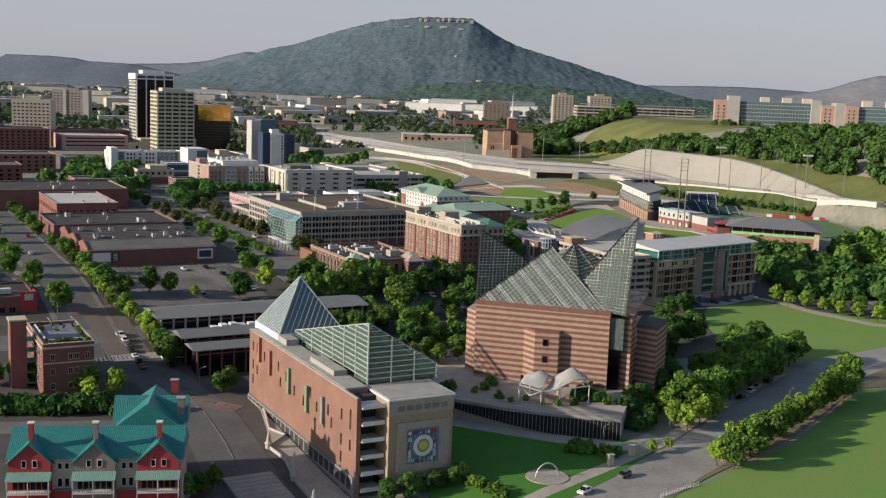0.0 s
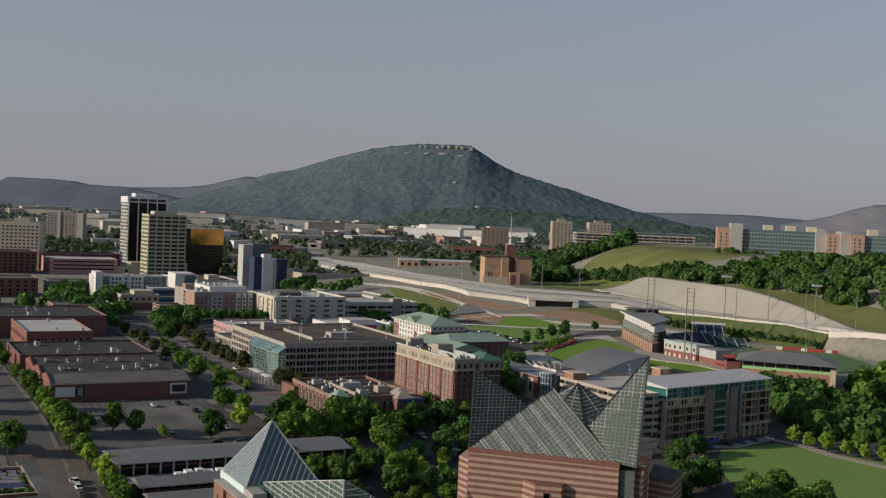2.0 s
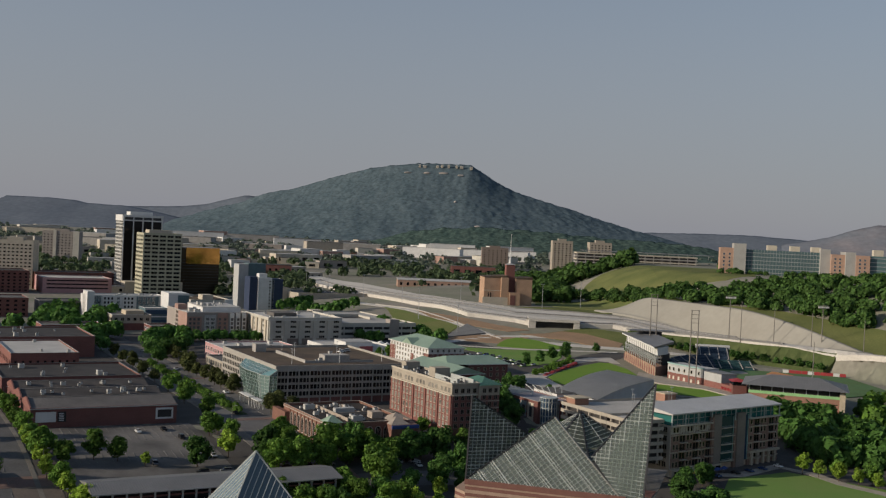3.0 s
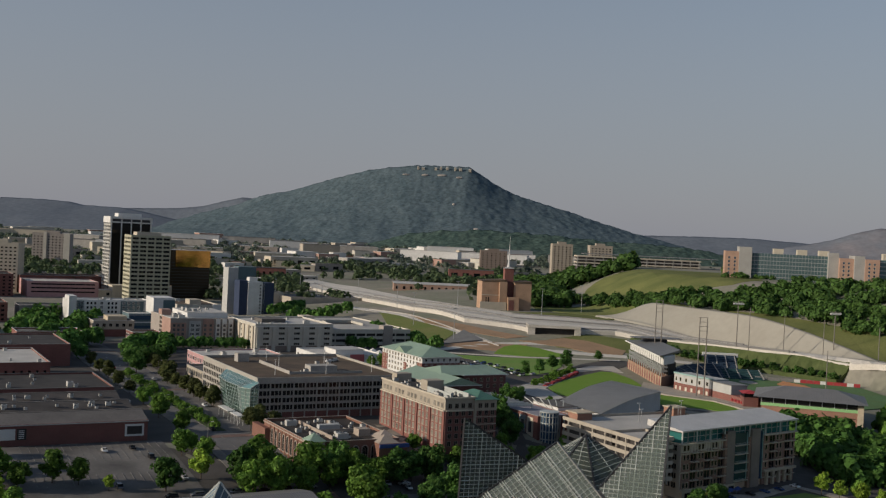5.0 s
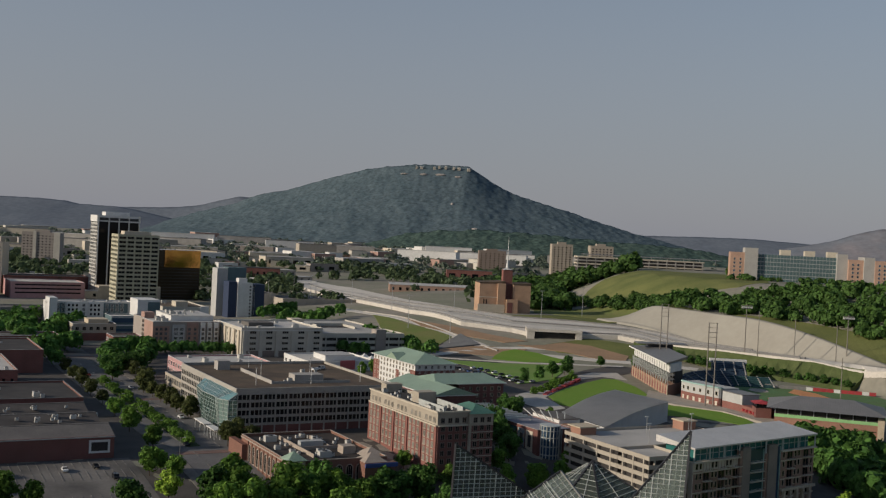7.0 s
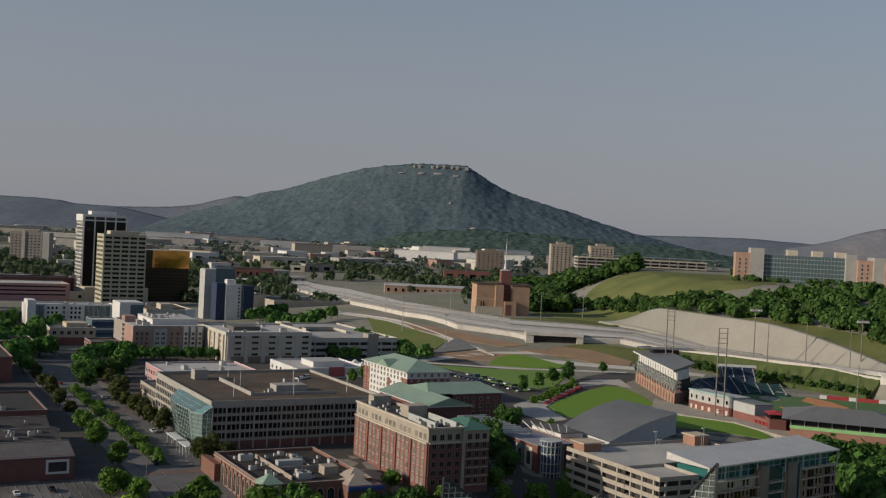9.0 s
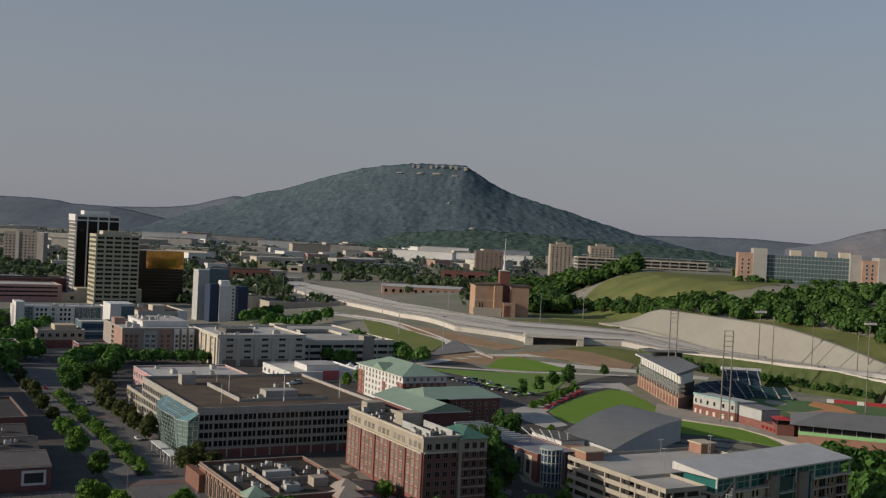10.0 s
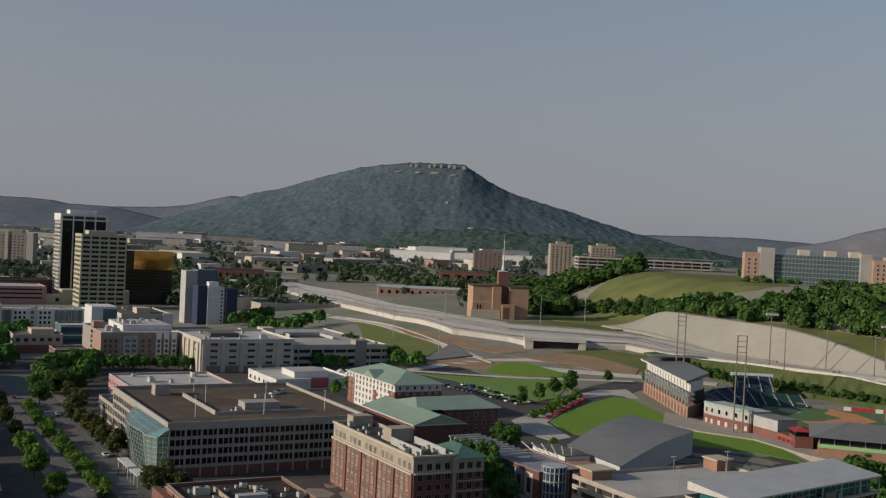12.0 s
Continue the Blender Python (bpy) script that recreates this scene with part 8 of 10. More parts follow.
def dome_hall():
    """Hall with a low curved grey roof and pale grey walls, askew to the town grid."""
    ob = thing("curved_hall", "pale hall under a low curved grey roof", "building", *town(0, 0), 0)
    near, right, far, left = Vector((154, -52)), Vector((219, -18)), Vector((217, 22)), Vector((157, -15))
    n = 18
    rise = lambda u: 5.8 + 3.8 * u + 1.6 * math.sin(math.pi * u)
    bm = bmesh.new()
    rows = []
    for a, b in ((near, right), (left, far)):
        line = [a.lerp(b, i / n) for i in range(n + 1)]
        rows.append(([bm.verts.new((q.x, q.y, -5)) for q in line], [bm.verts.new((q.x, q.y, rise(i / n))) for i, q in enumerate(line)]))
    for lo, hi in rows:
        for i in range(n):
            bm.faces.new((lo[i], lo[i + 1], hi[i + 1], hi[i]))
    for i in (0, n):
        bm.faces.new((rows[0][0][i], rows[1][0][i], rows[1][1][i], rows[0][1][i]))
    bmesh.ops.recalc_face_normals(bm, faces=bm.faces[:])
    part("wall", bm, PALE_GREY, ob, "pale grey metal wall")
    bm = bmesh.new()
    grid = []
    for v in (-0.03, 1.03):
        grid.append([])
        for i in range(n + 1):
            u = -0.01 + 1.02 * i / n
            q = near.lerp(right, u).lerp(left.lerp(far, u), v)
            grid[-1].append(bm.verts.new((q.x, q.y, rise(min(1, max(0, u))) + 0.45)))
    for i in range(n):
        bm.faces.new((grid[0][i], grid[0][i + 1], grid[1][i + 1], grid[1][i]))
    bmesh.ops.solidify(bm, geom=bm.faces[:], thickness=0.4)
    part("roof", bm, ROOF_SLATE, ob, "curved slate-grey roof")
    part("white_wing", boxes((142, 153.5, -34, -12, -4, 6.4)), WHITE, ob, "white side wing")
    part("wing_door", boxes((144, 147, -34.15, -34, -4, 3.2)), GLASS, ob, "dark doorway")
    part("wing_roof", boxes((141.8, 153.7, -34.2, -11.8, 6.4, 6.7)), ROOF_GREY, ob)
    part("low_wall", boxes((128, 142, -12, -11.4, -3, 1.6)), CONCRETE, ob)
    return ob


PALE_GREY = mat("pale_grey_metal", (0.5, 0.5, 0.5), 0.7, scale=0.2, amount=0.4)
ROOF_SLATE = ribbed("slate_grey_roof", (0.44, 0.435, 0.43), 1.0)
dome_hall()


def red_stair():
    ob = thing("seating_terrace", "sloping bank of red terrace seats", "seating", 18, 747, None, 72)
    for k in range(12):
        part("seat_tier", boxes((k * 6.4, k * 6.4 + 5.2, 0.5 * (k % 2), 2.4 + 0.5 * (k % 2), -2, 0.7 + k * 0.1)), RED_PAINT, ob)
    return ob


red_stair()


# ---- hillside and beyond ----
def church():
    x, y = -16.5, 1165
    ob = thing("church", "red brick church with a square tower and spire", "church", x, y, 23.2, 12)
    ob.scale = (1, 1, 0.87)
    part("nave", prism(bmesh.new(), [(10, 0), (27, 0), (27, 28), (10, 28)], -9, [23.5, 25, 25, 23.5]), CHURCH, ob, "tall orange brick nave")
    part("nave_roof", prism(bmesh.new(), [(9.7, -0.3), (27.3, -0.3), (27.3, 28.3), (9.7, 28.3)], 23, [24.1, 25.6, 25.6, 24.1]), ROOF_BROWN, ob, "low brown roof")
    part("wing", prism(bmesh.new(), [(-22, 2), (2, 2), (2, 30), (-22, 30)], -9, [24, 26, 26, 24]), CHURCH, ob, "tall orange brick wing")
    part("wing_roof", prism(bmesh.new(), [(-22.3, 1.7), (2.3, 1.7), (2.3, 30.3), (-22.3, 30.3)], 23.6, [24.5, 26.5, 26.5, 24.5]), ROOF_BROWN, ob, "low brown roof")
    part("wing_bay", boxes((-5, 2.4, -1.5, 2, -9, 24)), CHURCH, ob, "projecting brick bay")
    part("belt", boxes((-22.1, -5, 1.8, 2, 8.2, 9.0)), CREAM, ob, "pale stone belt")
    # Recess brick is darkened to paint the shade between the blocks.
    part("recess", boxes((2, 10, 5, 28, -9, 22)), BRICK_DARK, ob, "recessed brick wall with shade in its colour")
    for q in (-18, -15.6):
        part("window", boxes((q, q + 0.9, 1.86, 2, 0, 6)), GLASS, ob)
    part("terrace_wall", boxes((-24, 2, -2.5, -2, -9, 1.2)), CREAM, ob, "pale low terrace wall")
    tower = part("tower", boxes((1.5, 10.5, 9.5, 18.5, 20, 39)), BRICK, ob, "square brick tower")
    part("tower_cap", hip(bmesh.new(), 0.9, 11.1, 8.9, 19.1, 39, 41, 0.05), METAL_PALE, tower)
    for z0, z1, s0, s1 in ((39, 46, 3.4, 2.4), (46, 53, 1.8, 1.2)):
        bm = bmesh.new()
        tube(bm, (6, 14, z0), (6, 14, z1), s0 / 2, s1 / 2, 8)
        part("lantern", bm, WHITE, ob, "white lantern")
    bm = bmesh.new()
    tube(bm, (6, 14, 53), (6, 14, 76), 0.5, 0.06, 8)
    part("spire", bm, WHITE, ob, "slim white spire")
    part("porch", boxes((3, 14, -5, 5, -9, 7)), CHURCH, ob, "low brick porch")
    part("porch_door", boxes((4, 9, -5.15, -5, -9, 4)), BRICK_DARK, ob, "dark porch doorway")
    return ob


church()


def slab_tower(name, label, x, y, z, w, d, h, turn, wall, rows, cols):
    ob = thing(name, label, "tower", x, y, z, turn)
    block(ob, w, d, -6, h, wall, ROOF_GREY, wall, 1.2)
    windows(ob, "front", w, d, even(cols, 1, w - 1), rows_of(rows, 4, (h - 6) / rows), window_mesh(2.4, 1.6, GLASS, wall))
    part("lift_head", boxes((w * 0.3, w * 0.7, d * 0.3, d * 0.8, h - 1, h + 3.5)), wall, ob)
    return ob


DULL_STONE = mat("dull_tan_concrete", (0.37, 0.32, 0.26), 0.9, scale=0.1)
slab_tower("apartment_tower", "tall beige concrete apartment tower", 46, 1850, 24, 33, 24, 57, 6, DULL_STONE, 14, 5)
slab_tower("apartment_tower", "square beige apartment tower behind trees", 106, 1850, 30, 36, 26, 51, 6, DULL_STONE, 12, 6)
slab_tower("apartment_tower", "dark brown apartment tower among trees", -86, 2300, 12, 54, 30, 47, 6, TAUPE, 9, 6)
brown = slab_tower("apartment_tower", "brown slab hotel with a pale stair spine", -826, 1880, 0, 62, 24, 57, 8, TAUPE_PALE, 11, 10)
part("stair_spine", boxes((19, 24, -1.2, 0, -6, 59)), CREAM_PALE, brown, "pale stair spine")
# Pale panel paints the lit right end of the slab.
part("end_wall", boxes((52, 62.4, -0.8, 0, -6, 57.5)), CREAM_PALE, brown, "end wall with its lit look in a pale colour")
slab_tower("office_tower", "white stepped office building with a teal roof edge", -604, 1262, 0, 44, 34, 55, 14, CREAM, 12, 9)


def hill_deck():
    ob = thing("parking_deck", "long layered parking deck on the hilltop", "parking garage", 72, 1560, 50, 4)
    for k in range(4):
        part("deck", boxes((0, 165, 0, 40, 4 + k * 4.2, 5.6 + k * 4.2)), (CONCRETE, CREAM)[k % 2], ob, "pale concrete level")
    # Dark filling between the decks replaces their inner shade.
    part("void", boxes((2, 163, 2, 38, -4, 17)), ROOF_AND_SHADE, ob, "dark block in place of the levels' shade")
    for k in range(15):
        part("column", boxes((k * 11.6, k * 11.6 + 1, -0.2, 0.8, -4, 17)), CONCRETE, ob)
    part("top_roof", boxes((10, 190, 10, 46, 20.5, 21.2)), METAL_ROOF, ob, "thin dark solar roof")
    for k in range(9):
        part("roof_post", boxes((14 + k * 21, 14.6 + k * 21, 11, 11.6, 16, 20.5)), STEEL, ob)
    return ob


hill_deck()


def campus():
    """Hilltop campus: two long glass fronts framed by orange brick and pale stone blocks."""
    ob = thing("office_campus", "hilltop office campus of glass and orange brick", "building", 213, 1266, 55, -6)
    z = 34
    part("brick_block", boxes((0, 14, 0, 26, -6, z - 4)), CAMPUS_BRICK, ob, "orange brick end block")
    part("stone_block", boxes((14, 27, -2, 26, -6, z + 1)), CAMPUS_STONE, ob, "pale stone stair block")
    hall = part("glass_front", boxes((27, 104, 2, 26, -6, z - 5)), CAMPUS_GLASS, ob, "long teal glass front")
    for k in range(7):
        part("floor_band", boxes((27, 104, 1.7, 2, k * 4.2, k * 4.2 + 0.7)), STEEL, hall)
    for k in range(25):
        part("mullion", boxes((27 + k * 3.2, 27.3 + k * 3.2, 1.75, 2, -2, z - 5)), STEEL, hall)
    part("stone_block", boxes((104, 114, -4, 26, -6, z - 1)), CAMPUS_STONE, ob, "pale stone stair block")
    part("brick_block", boxes((114, 128, -10, 20, -6, z - 6)), CAMPUS_BRICK, ob, "orange brick block")
    part("stone_block", boxes((128, 138, -14, 20, -6, z - 3)), CAMPUS_STONE, ob, "pale stone stair block")
    part("brick_block", boxes((138, 152, -16, 16, -6, z - 6)), CAMPUS_BRICK, ob, "orange brick block")
    far = part("glass_front", boxes((152, 230, -12, 14, -6, z - 6)), CAMPUS_GLASS, ob, "long teal glass front")
    for k in range(7):
        part("floor_band", boxes((152, 230, -12.3, -12, k * 4.2, k * 4.2 + 0.7)), STEEL, far)
    for x0 in (50, 74, 96, 160, 185, 205):
        part("roof_unit", boxes((x0, x0 + 10, 8, 18, z - 6, z + 0.5)), CREAM, ob, "pale roof plant")
    pane = window_mesh(1.8, 2.2, GLASS_BLUE, CREAM)
    for x0, dy in ((117, -10), (122, -10), (141, -16), (146, -16), (3, 0), (9, 0)):
        for k in range(6):
            o = new("window", pane)
            o.parent = ob
            o.matrix_basis = pose(x0 + 1, dy, 2 + k * 4.0)
    return ob


CAMPUS_BRICK = bricky("coral_brick", (0.42, 0.26, 0.19), (0.5, 0.42, 0.36))
CAMPUS_STONE = mat("pale_grey_cladding", (0.36, 0.35, 0.33), 0.8, scale=0.1)
CAMPUS_GLASS = glassy("pale_teal_glass", (0.085, 0.14, 0.145), 0.15)
campus()


def underpass():
    ob = thing("underpass", "concrete freeway underpass with a dark opening", "bridge", 13, 999.5, 9, 5)
    part("abutment", boxes((-6, 0, -1, 16, -4, 7.6)), PALE_ROAD, ob)
    part("abutment", boxes((33, 38, -1, 16, -4, 6.8)), PALE_ROAD, ob)
    part("girder", boxes((-6, 38, -1.6, 16, 5.6, 8.0)), PALE_ROAD, ob, "pale concrete girder")
    # Solid dark block fills the opening to paint its shade.
    part("passage_shade_block", boxes((0, 33, 2, 16, -4, 5.6)), ROOF_AND_SHADE, ob, "dark block in place of the passage's shade")
    return ob


underpass()
wingwall = thing("wing_wall", "dark sloping concrete wing wall under the ramp", "retaining wall", 0, 0, 0, 0)
part("wall", prism(bmesh.new(), [(-61, 940), (-29, 964), (-46, 997)], -2, [2.6, 5.6, 9.8]), CONCRETE_DARK, wingwall)

# ---- scattered roofs of the valley ----
FAR_RNG = random.Random(21)


def far_block(x, y, w, d, h, wall, roof, turn, name="warehouse", label="low pale warehouse in the valley"):
    ob = thing(name, label, "building", x, y, None, turn, group="valley buildings")
    part("wall", boxes((0, w, 0, d, -4, h)), wall, ob)
    part("roof", boxes((-0.4, w + 0.4, -0.4, d + 0.4, h, h + 0.5)), roof, ob)
    n = 0 if y > 2300 else max(1, int(w / 20)) if y > 1900 else max(2, int(w / 9))
    for s in even(n, 0, w):
        part("opening", boxes((s - (5.5 if y > 1900 else 1.6), s + (5.5 if y > 1900 else 1.6), -0.12, 0, h * 0.3, h * 0.7)), GLASS, ob)
    return ob


far_block(-170, 1540, 122, 60, 10, CAMPUS_BRICK, ROOF_WHITE, 8, "brick_block", "long low orange brick building by the freeway")
far_block(-130, 2030, 80, 26, 20, BRICK, ROOF_GREY, 6, "brick_block", "four-storey red brick apartment block")
far_block(-462, 1795, 88, 40, 18, BRICK, ROOF_AND_SHADE, 14, "brick_block", "red brick mill building among trees")
for x, y, w, d, h in ((-640, 2820, 120, 50, 24), (-540, 2750, 130, 60, 22), (-440, 2700, 90, 50, 24), (-290, 2660, 140, 40, 24), (-1150, 2650, 140, 60, 22), (-960, 2900, 160, 60, 26), (-800, 2950, 140, 50, 24), (-1350, 2800, 150, 60, 22), (-700, 2300, 90, 40, 18), (-560, 2350, 80, 40, 16), (-860, 2250, 90, 50, 18), (-1010, 2150, 100, 50, 18), (-250, 2950, 120, 40, 24), (-90, 2950, 120, 40, 24), (-150, 2700, 160, 50, 22), (60, 2760, 150, 40, 24), (-60, 2800, 90, 40, 20), (-880, 2700, 110, 50, 22), (-1020, 2500, 90, 50, 18), (-760, 2450, 100, 40, 16), (-360, 2400, 80, 40, 15)):
    far_block(x, y, w, d, h, FAR_RNG.choice((CREAM, WHITE, BEIGE, CONCRETE)), FAR_RNG.choice((ROOF_WHITE, ROOF_GREY)), FAR_RNG.uniform(-10, 25))
for k in range(215):
    y = FAR_RNG.uniform(1250, 3300) if k < 130 else FAR_RNG.uniform(2100, 3350)
    x = FAR_RNG.uniform(-0.53 * y, -0.12 * y + 60 + (k > 130) * 250)
    if y < 1750 and x > -420:
        continue
    if x > -260 and y < 2300 and FAR_RNG.random() < 0.6:
        continue
    far_block(x, y, FAR_RNG.uniform(18, 60) * (1 + (k > 130) * 0.7), FAR_RNG.uniform(14, 30) * (1 + (k > 130)), FAR_RNG.uniform(6, 15) * (1 + 0.4 * (k > 130)), FAR_RNG.choice((CREAM, WHITE, BEIGE, BRICK_ROSE, CREAM_PALE, TAUPE_PALE, CONCRETE)), FAR_RNG.choice((ROOF_WHITE, ROOF_GREY, ROOF_WHITE)), FAR_RNG.choice((TURN, TURN, FAR_RNG.uniform(0, 40))), "valley_building", "small plain building among valley trees")
# town edge blocks beyond the warehouse rows
for a, b, w, d, h, m in ((-190, 300, 70, 50, 12, BRICK), (-170, 380, 80, 40, 14, BRICK_DARK), (-120, 470, 70, 40, 16, BRICK), (-70, 760, 60, 50, 24, BRICK_DARK), (-170, 560, 60, 60, 20, BRICK), (-250, 200, 70, 60, 11, BRICK), (-250, 60, 80, 60, 9, BRICK_DARK), (-250, -60, 70, 50, 9, BRICK)):
    building("town_block", "brick and stucco downtown block with flat roof", a, b, w, d, h, m, FAR_RNG.choice((ROOF_GREY, ROOF_WHITE, ROOF_AND_SHADE)), CONCRETE, front=(max(3, int(w / 6)), rows_of(max(1, int(h / 4)), 1.6, 3.6), 2.4, 1.7, GLASS, m, 0), left=(max(3, int(d / 6)), rows_of(max(1, int(h / 4)), 1.6, 3.6), 2.4, 1.7, GLASS, m, 0), group="downtown blocks")

# ---- houses on the mountain's brow ----
for k in range(8):
    x = -430 + k * 29 + FAR_RNG.uniform(-13, 13)
    z = profile([(-512, 344), (-404, 354), (-230, 354), (-190, 333)], x)
    o = thing("hilltop_house", "small pale house on the mountain's brow", "house", x, 4372, z - 11 - FAR_RNG.uniform(0, 5), 10, group="hilltop houses")
    w = FAR_RNG.uniform(6, 12)
    part("wall", boxes((0, w, 0, 8, -6, 5)), CREAM, o)
    part("roof", gable(bmesh.new(), -0.6, w + 0.6, -0.6, 8.6, 5, 7, "x"), ROOF_WHITE, o)

ROCK = mat("bare_pale_rock", (0.36, 0.325, 0.3), 0.95, scale=0.05, amount=0.8, fine=0.3)
for x, y, w, h in ((-172, 3985, 22, 6), (-268, 4170, 12, 5), (84, 3815, 16, 4), (-330, 4345, 40, 5), (-395, 4340, 30, 5), (-262, 4340, 26, 5), (-470, 4345, 30, 4)):
    z = ridge_z(LONG_CREST, 4400, 3450, 1.9, x, y)
    o = thing("rock_outcrop", "bare pale rock outcrop among mountain woods", "rock", x, y, z, 0, group="rock outcrops")
    bm = bmesh.new()
    bmesh.ops.create_icosphere(bm, subdivisions=2, radius=1)
    for v in bm.verts:
        v.co = Vector((v.co.x * w / 2, v.co.y * 8, v.co.z * h)) * (1 + 0.35 * noise.noise(v.co * 2.3 + Vector((x, y, 0))))
    part("rock", bm, ROCK, o)

# ---- trees, street by street ----
FAR_STREET = []


def row(kind, a, b, c, d, n, scale=1.0, jitter=1.2, world=False):
    """Trees along a line, in town (a, b) or world metres."""
    for i in range(n):
        t = i / max(1, n - 1)
        p, q = a + (c - a) * t + TREE_RNG.uniform(-jitter, jitter), b + (d - b) * t + TREE_RNG.uniform(-jitter, jitter)
        x, y = (p, q) if world else town(p, q)
        if not world and q > 205:
            r = {"street": 3.4, "dark": 4.6, "round": 2.6, "bright": 2.4, "olive": 3.4}[kind] * scale * 1.4
            FAR_STREET.append((x, y, ground_z(x, y) + r * 1.1, r))
            continue
        tree(kind, x, y, scale * TREE_RNG.uniform(0.85, 1.15))


def spots(kind, scale, places, world=False, jitter=0.8):
    for a, b in places:
        row(kind, a, b, a, b, 1, scale, jitter, world)


# the warehouse street and the parking lot
row("street", -121, -48, -122, 30, 5, 0.85)
row("street", -124, 70, -125, 200, 6, 0.9)
row("street", -147, -20, -148, 200, 7, 0.95)
spots("street", 1.15, ((-147, -70), (-140, -101), (-152, -46), (-121, -64), (-120, -82)))
spots("street", 1.05, ((-112, -86), (-101, -82), (-93, -86)))
row("bright", -122, -58, -121, -100, 4, 1.0)
spots("dark", 1.0, ((-65.5, -97), (-38, -96)))
spots("street", 1.2, ((-30, -98),))
spots("street", 0.85, ((-50, -60), (-45, -56), (-43, -66)))
spots("bright", 1.15, ((-50, -88),))
spots("bright", 0.7, ((-84, -93),))
# the avenue
row("street", -40, -22, -40, 50, 3, 1.0, 1)
row("olive", -38, 85, -36, 250, 7, 0.9)
MEDIAN_RNG = random.Random(19)
median = []
for k in range(150):
    b = -22 + 182 * (k / 150) + MEDIAN_RNG.uniform(-1, 1)
    if noise.noise(Vector((b / 9, 2.2, 0))) > -0.22:
        x, y = town(-23.5 + MEDIAN_RNG.uniform(-2.6, 2.6), b)
        r = MEDIAN_RNG.uniform(0.9, 1.9)
        median.append((x, y, ground_z(x, y) + r * 0.8 + 0.4, r))
canopy("median_planting", "ragged low shrubs on the avenue's median", median, LEAF, 110, 52, 0.2)
row("olive", -10, 40, -10, 130, 7, 0.85)
spots("olive", 0.95, ((-10, -24), (-5, -18), (-4, -37), (-7, 42), (-10, 69), (-9, 120)))
row("olive", -3, 140, -3, 250, 8, 0.95)
spots("dark", 0.85, ((-14, 195), (5, 262), (17, 276), (26, 264), (-7, 187), (8, 200), (-17, 160), (-16, 290), (2, 196), (12, 215), (20, 240)))
row("dark", 4, 260, 30, 285, 4, 0.8, 3)
row("dark", -48, 262, -12, 300, 6, 0.9, 4)
row("street", 38, 273, 86, 269, 8, 0.85, 2)
row("dark", -48, 300, 10, 430, 14, 1.0, 9)
row("dark", -70, 330, 0, 520, 16, 1.0, 14)
# the square north of the museum street
spots("street", 1.4, ((-8, -107), (-14, -102), (2, -104), (10, -109)))
spots("dark", 1.15, ((22, -103), (28, -101), (36, -101), (-2, -99)))
spots("street", 1.35, ((-2, -121), (-3, -131), (-30, -112), (-29, -86), (-30, -99), (-20, -112), (-38, -108)))
spots("bright", 1.1, ((-2, -126), (4, -118), (59, -77), (-24, -104)))
spots("street", 0.95, ((47, -66), (56, -88), (58, -72), (78, -92), (96, -86)))
row("street", 100, -132, 118, -134, 4, 0.9, 3)
row("street", 150, -12, 165, 4, 3, 0.6, 2)
spots("dark", 0.9, ((97, -46), (105, -42), (109, -30), (104, -24), (100, -58), (145, 19), (143, 9), (150, 14)))
spots("street", 1.0, ((90, -66), (86, -80), (112, -90), (122, -72), (129, -73), (113, -78), (96, -84)))
# round the parking decks and the freeway foot
row("dark", 210, 330, 225, 255, 8, 0.8, 4)
spots("street", 0.9, ((166, 272), (168, 258), (175, 257), (205, 286), (187, 300), (141, 166), (132, 162), (150, 160), (160, 185)))
spots("street", 1.15, ((187, 440), (189, 418), (196, 412), (203, 408), (222, 434), (238, 446), (180, 428), (210, 424)))
row("street", 180, 500, 240, 560, 10, 1.0, 8)
for a, b, s in ((219, 115, 1.25), (236, 124, 1.25), (254, 136, 1.3), (272, 148, 1.3), (280, 156, 1.35), (322, 176, 1.0), (349, 173, 0.9)):
    x, y = town(a, b)
    tree("round", x, y, s)
# the square before the aquarium
spots("street", 1.0, ((-22, -136), (-24, -143), (-21, -148), (-42, -148), (-34, -152), (-14, -158), (-6, -153), (-48, -140)))
spots("bright", 0.95, ((-30, -146), (-2, -160), (9, -153), (-18, -140), (2, -148), (16, -142)))
spots("dark", 0.85, ((38, -117), (20, -132), (26, -124), (30, -134), (-8, -142), (6, -136)))
row("dark", -30, -164, 14, -170, 6, 0.85, 5)
row("street", -45, -178, -5, -190, 6, 0.9, 4)
row("dark", -55, -205, -38, -240, 4, 0.8, 3)
spots("bright", 1.25, ((-114.5, -132), (-114.5, -143), (-113.5, -137), (-116, -118)))
spots("street", 0.95, ((-113, -164), (-113, -156), (-114, -150), (-117, -110)))
spots("street", 0.85, ((-101, -195), (-104, -197)))
# hedge and trees beside the townhouses
HEDGE_RNG = random.Random(23)
hedge = []
for k in range(96):
    x, y = -182 + 59 * k / 95, 312 + 12.4 * k / 95 + HEDGE_RNG.uniform(-0.6, 4.6)
    r = HEDGE_RNG.uniform(1.7, 2.6)
    hedge.append((x, y, ground_z(x, y) + HEDGE_RNG.uniform(1.2, 4.6), r))
canopy("tall_hedge", "tall dense green hedge with deep shade in its colour", hedge, LEAF_SHADE, 230, 61, 0.2)
spots("street", 0.95, ((-152, 343), (-140, 341), (-164, 345), (-174, 340)), True)
spots("bright", 1.2, ((-136, 337), (-131, 341)), True)
spots("bright", 1.0, ((-145, -184), (-150, -177)))
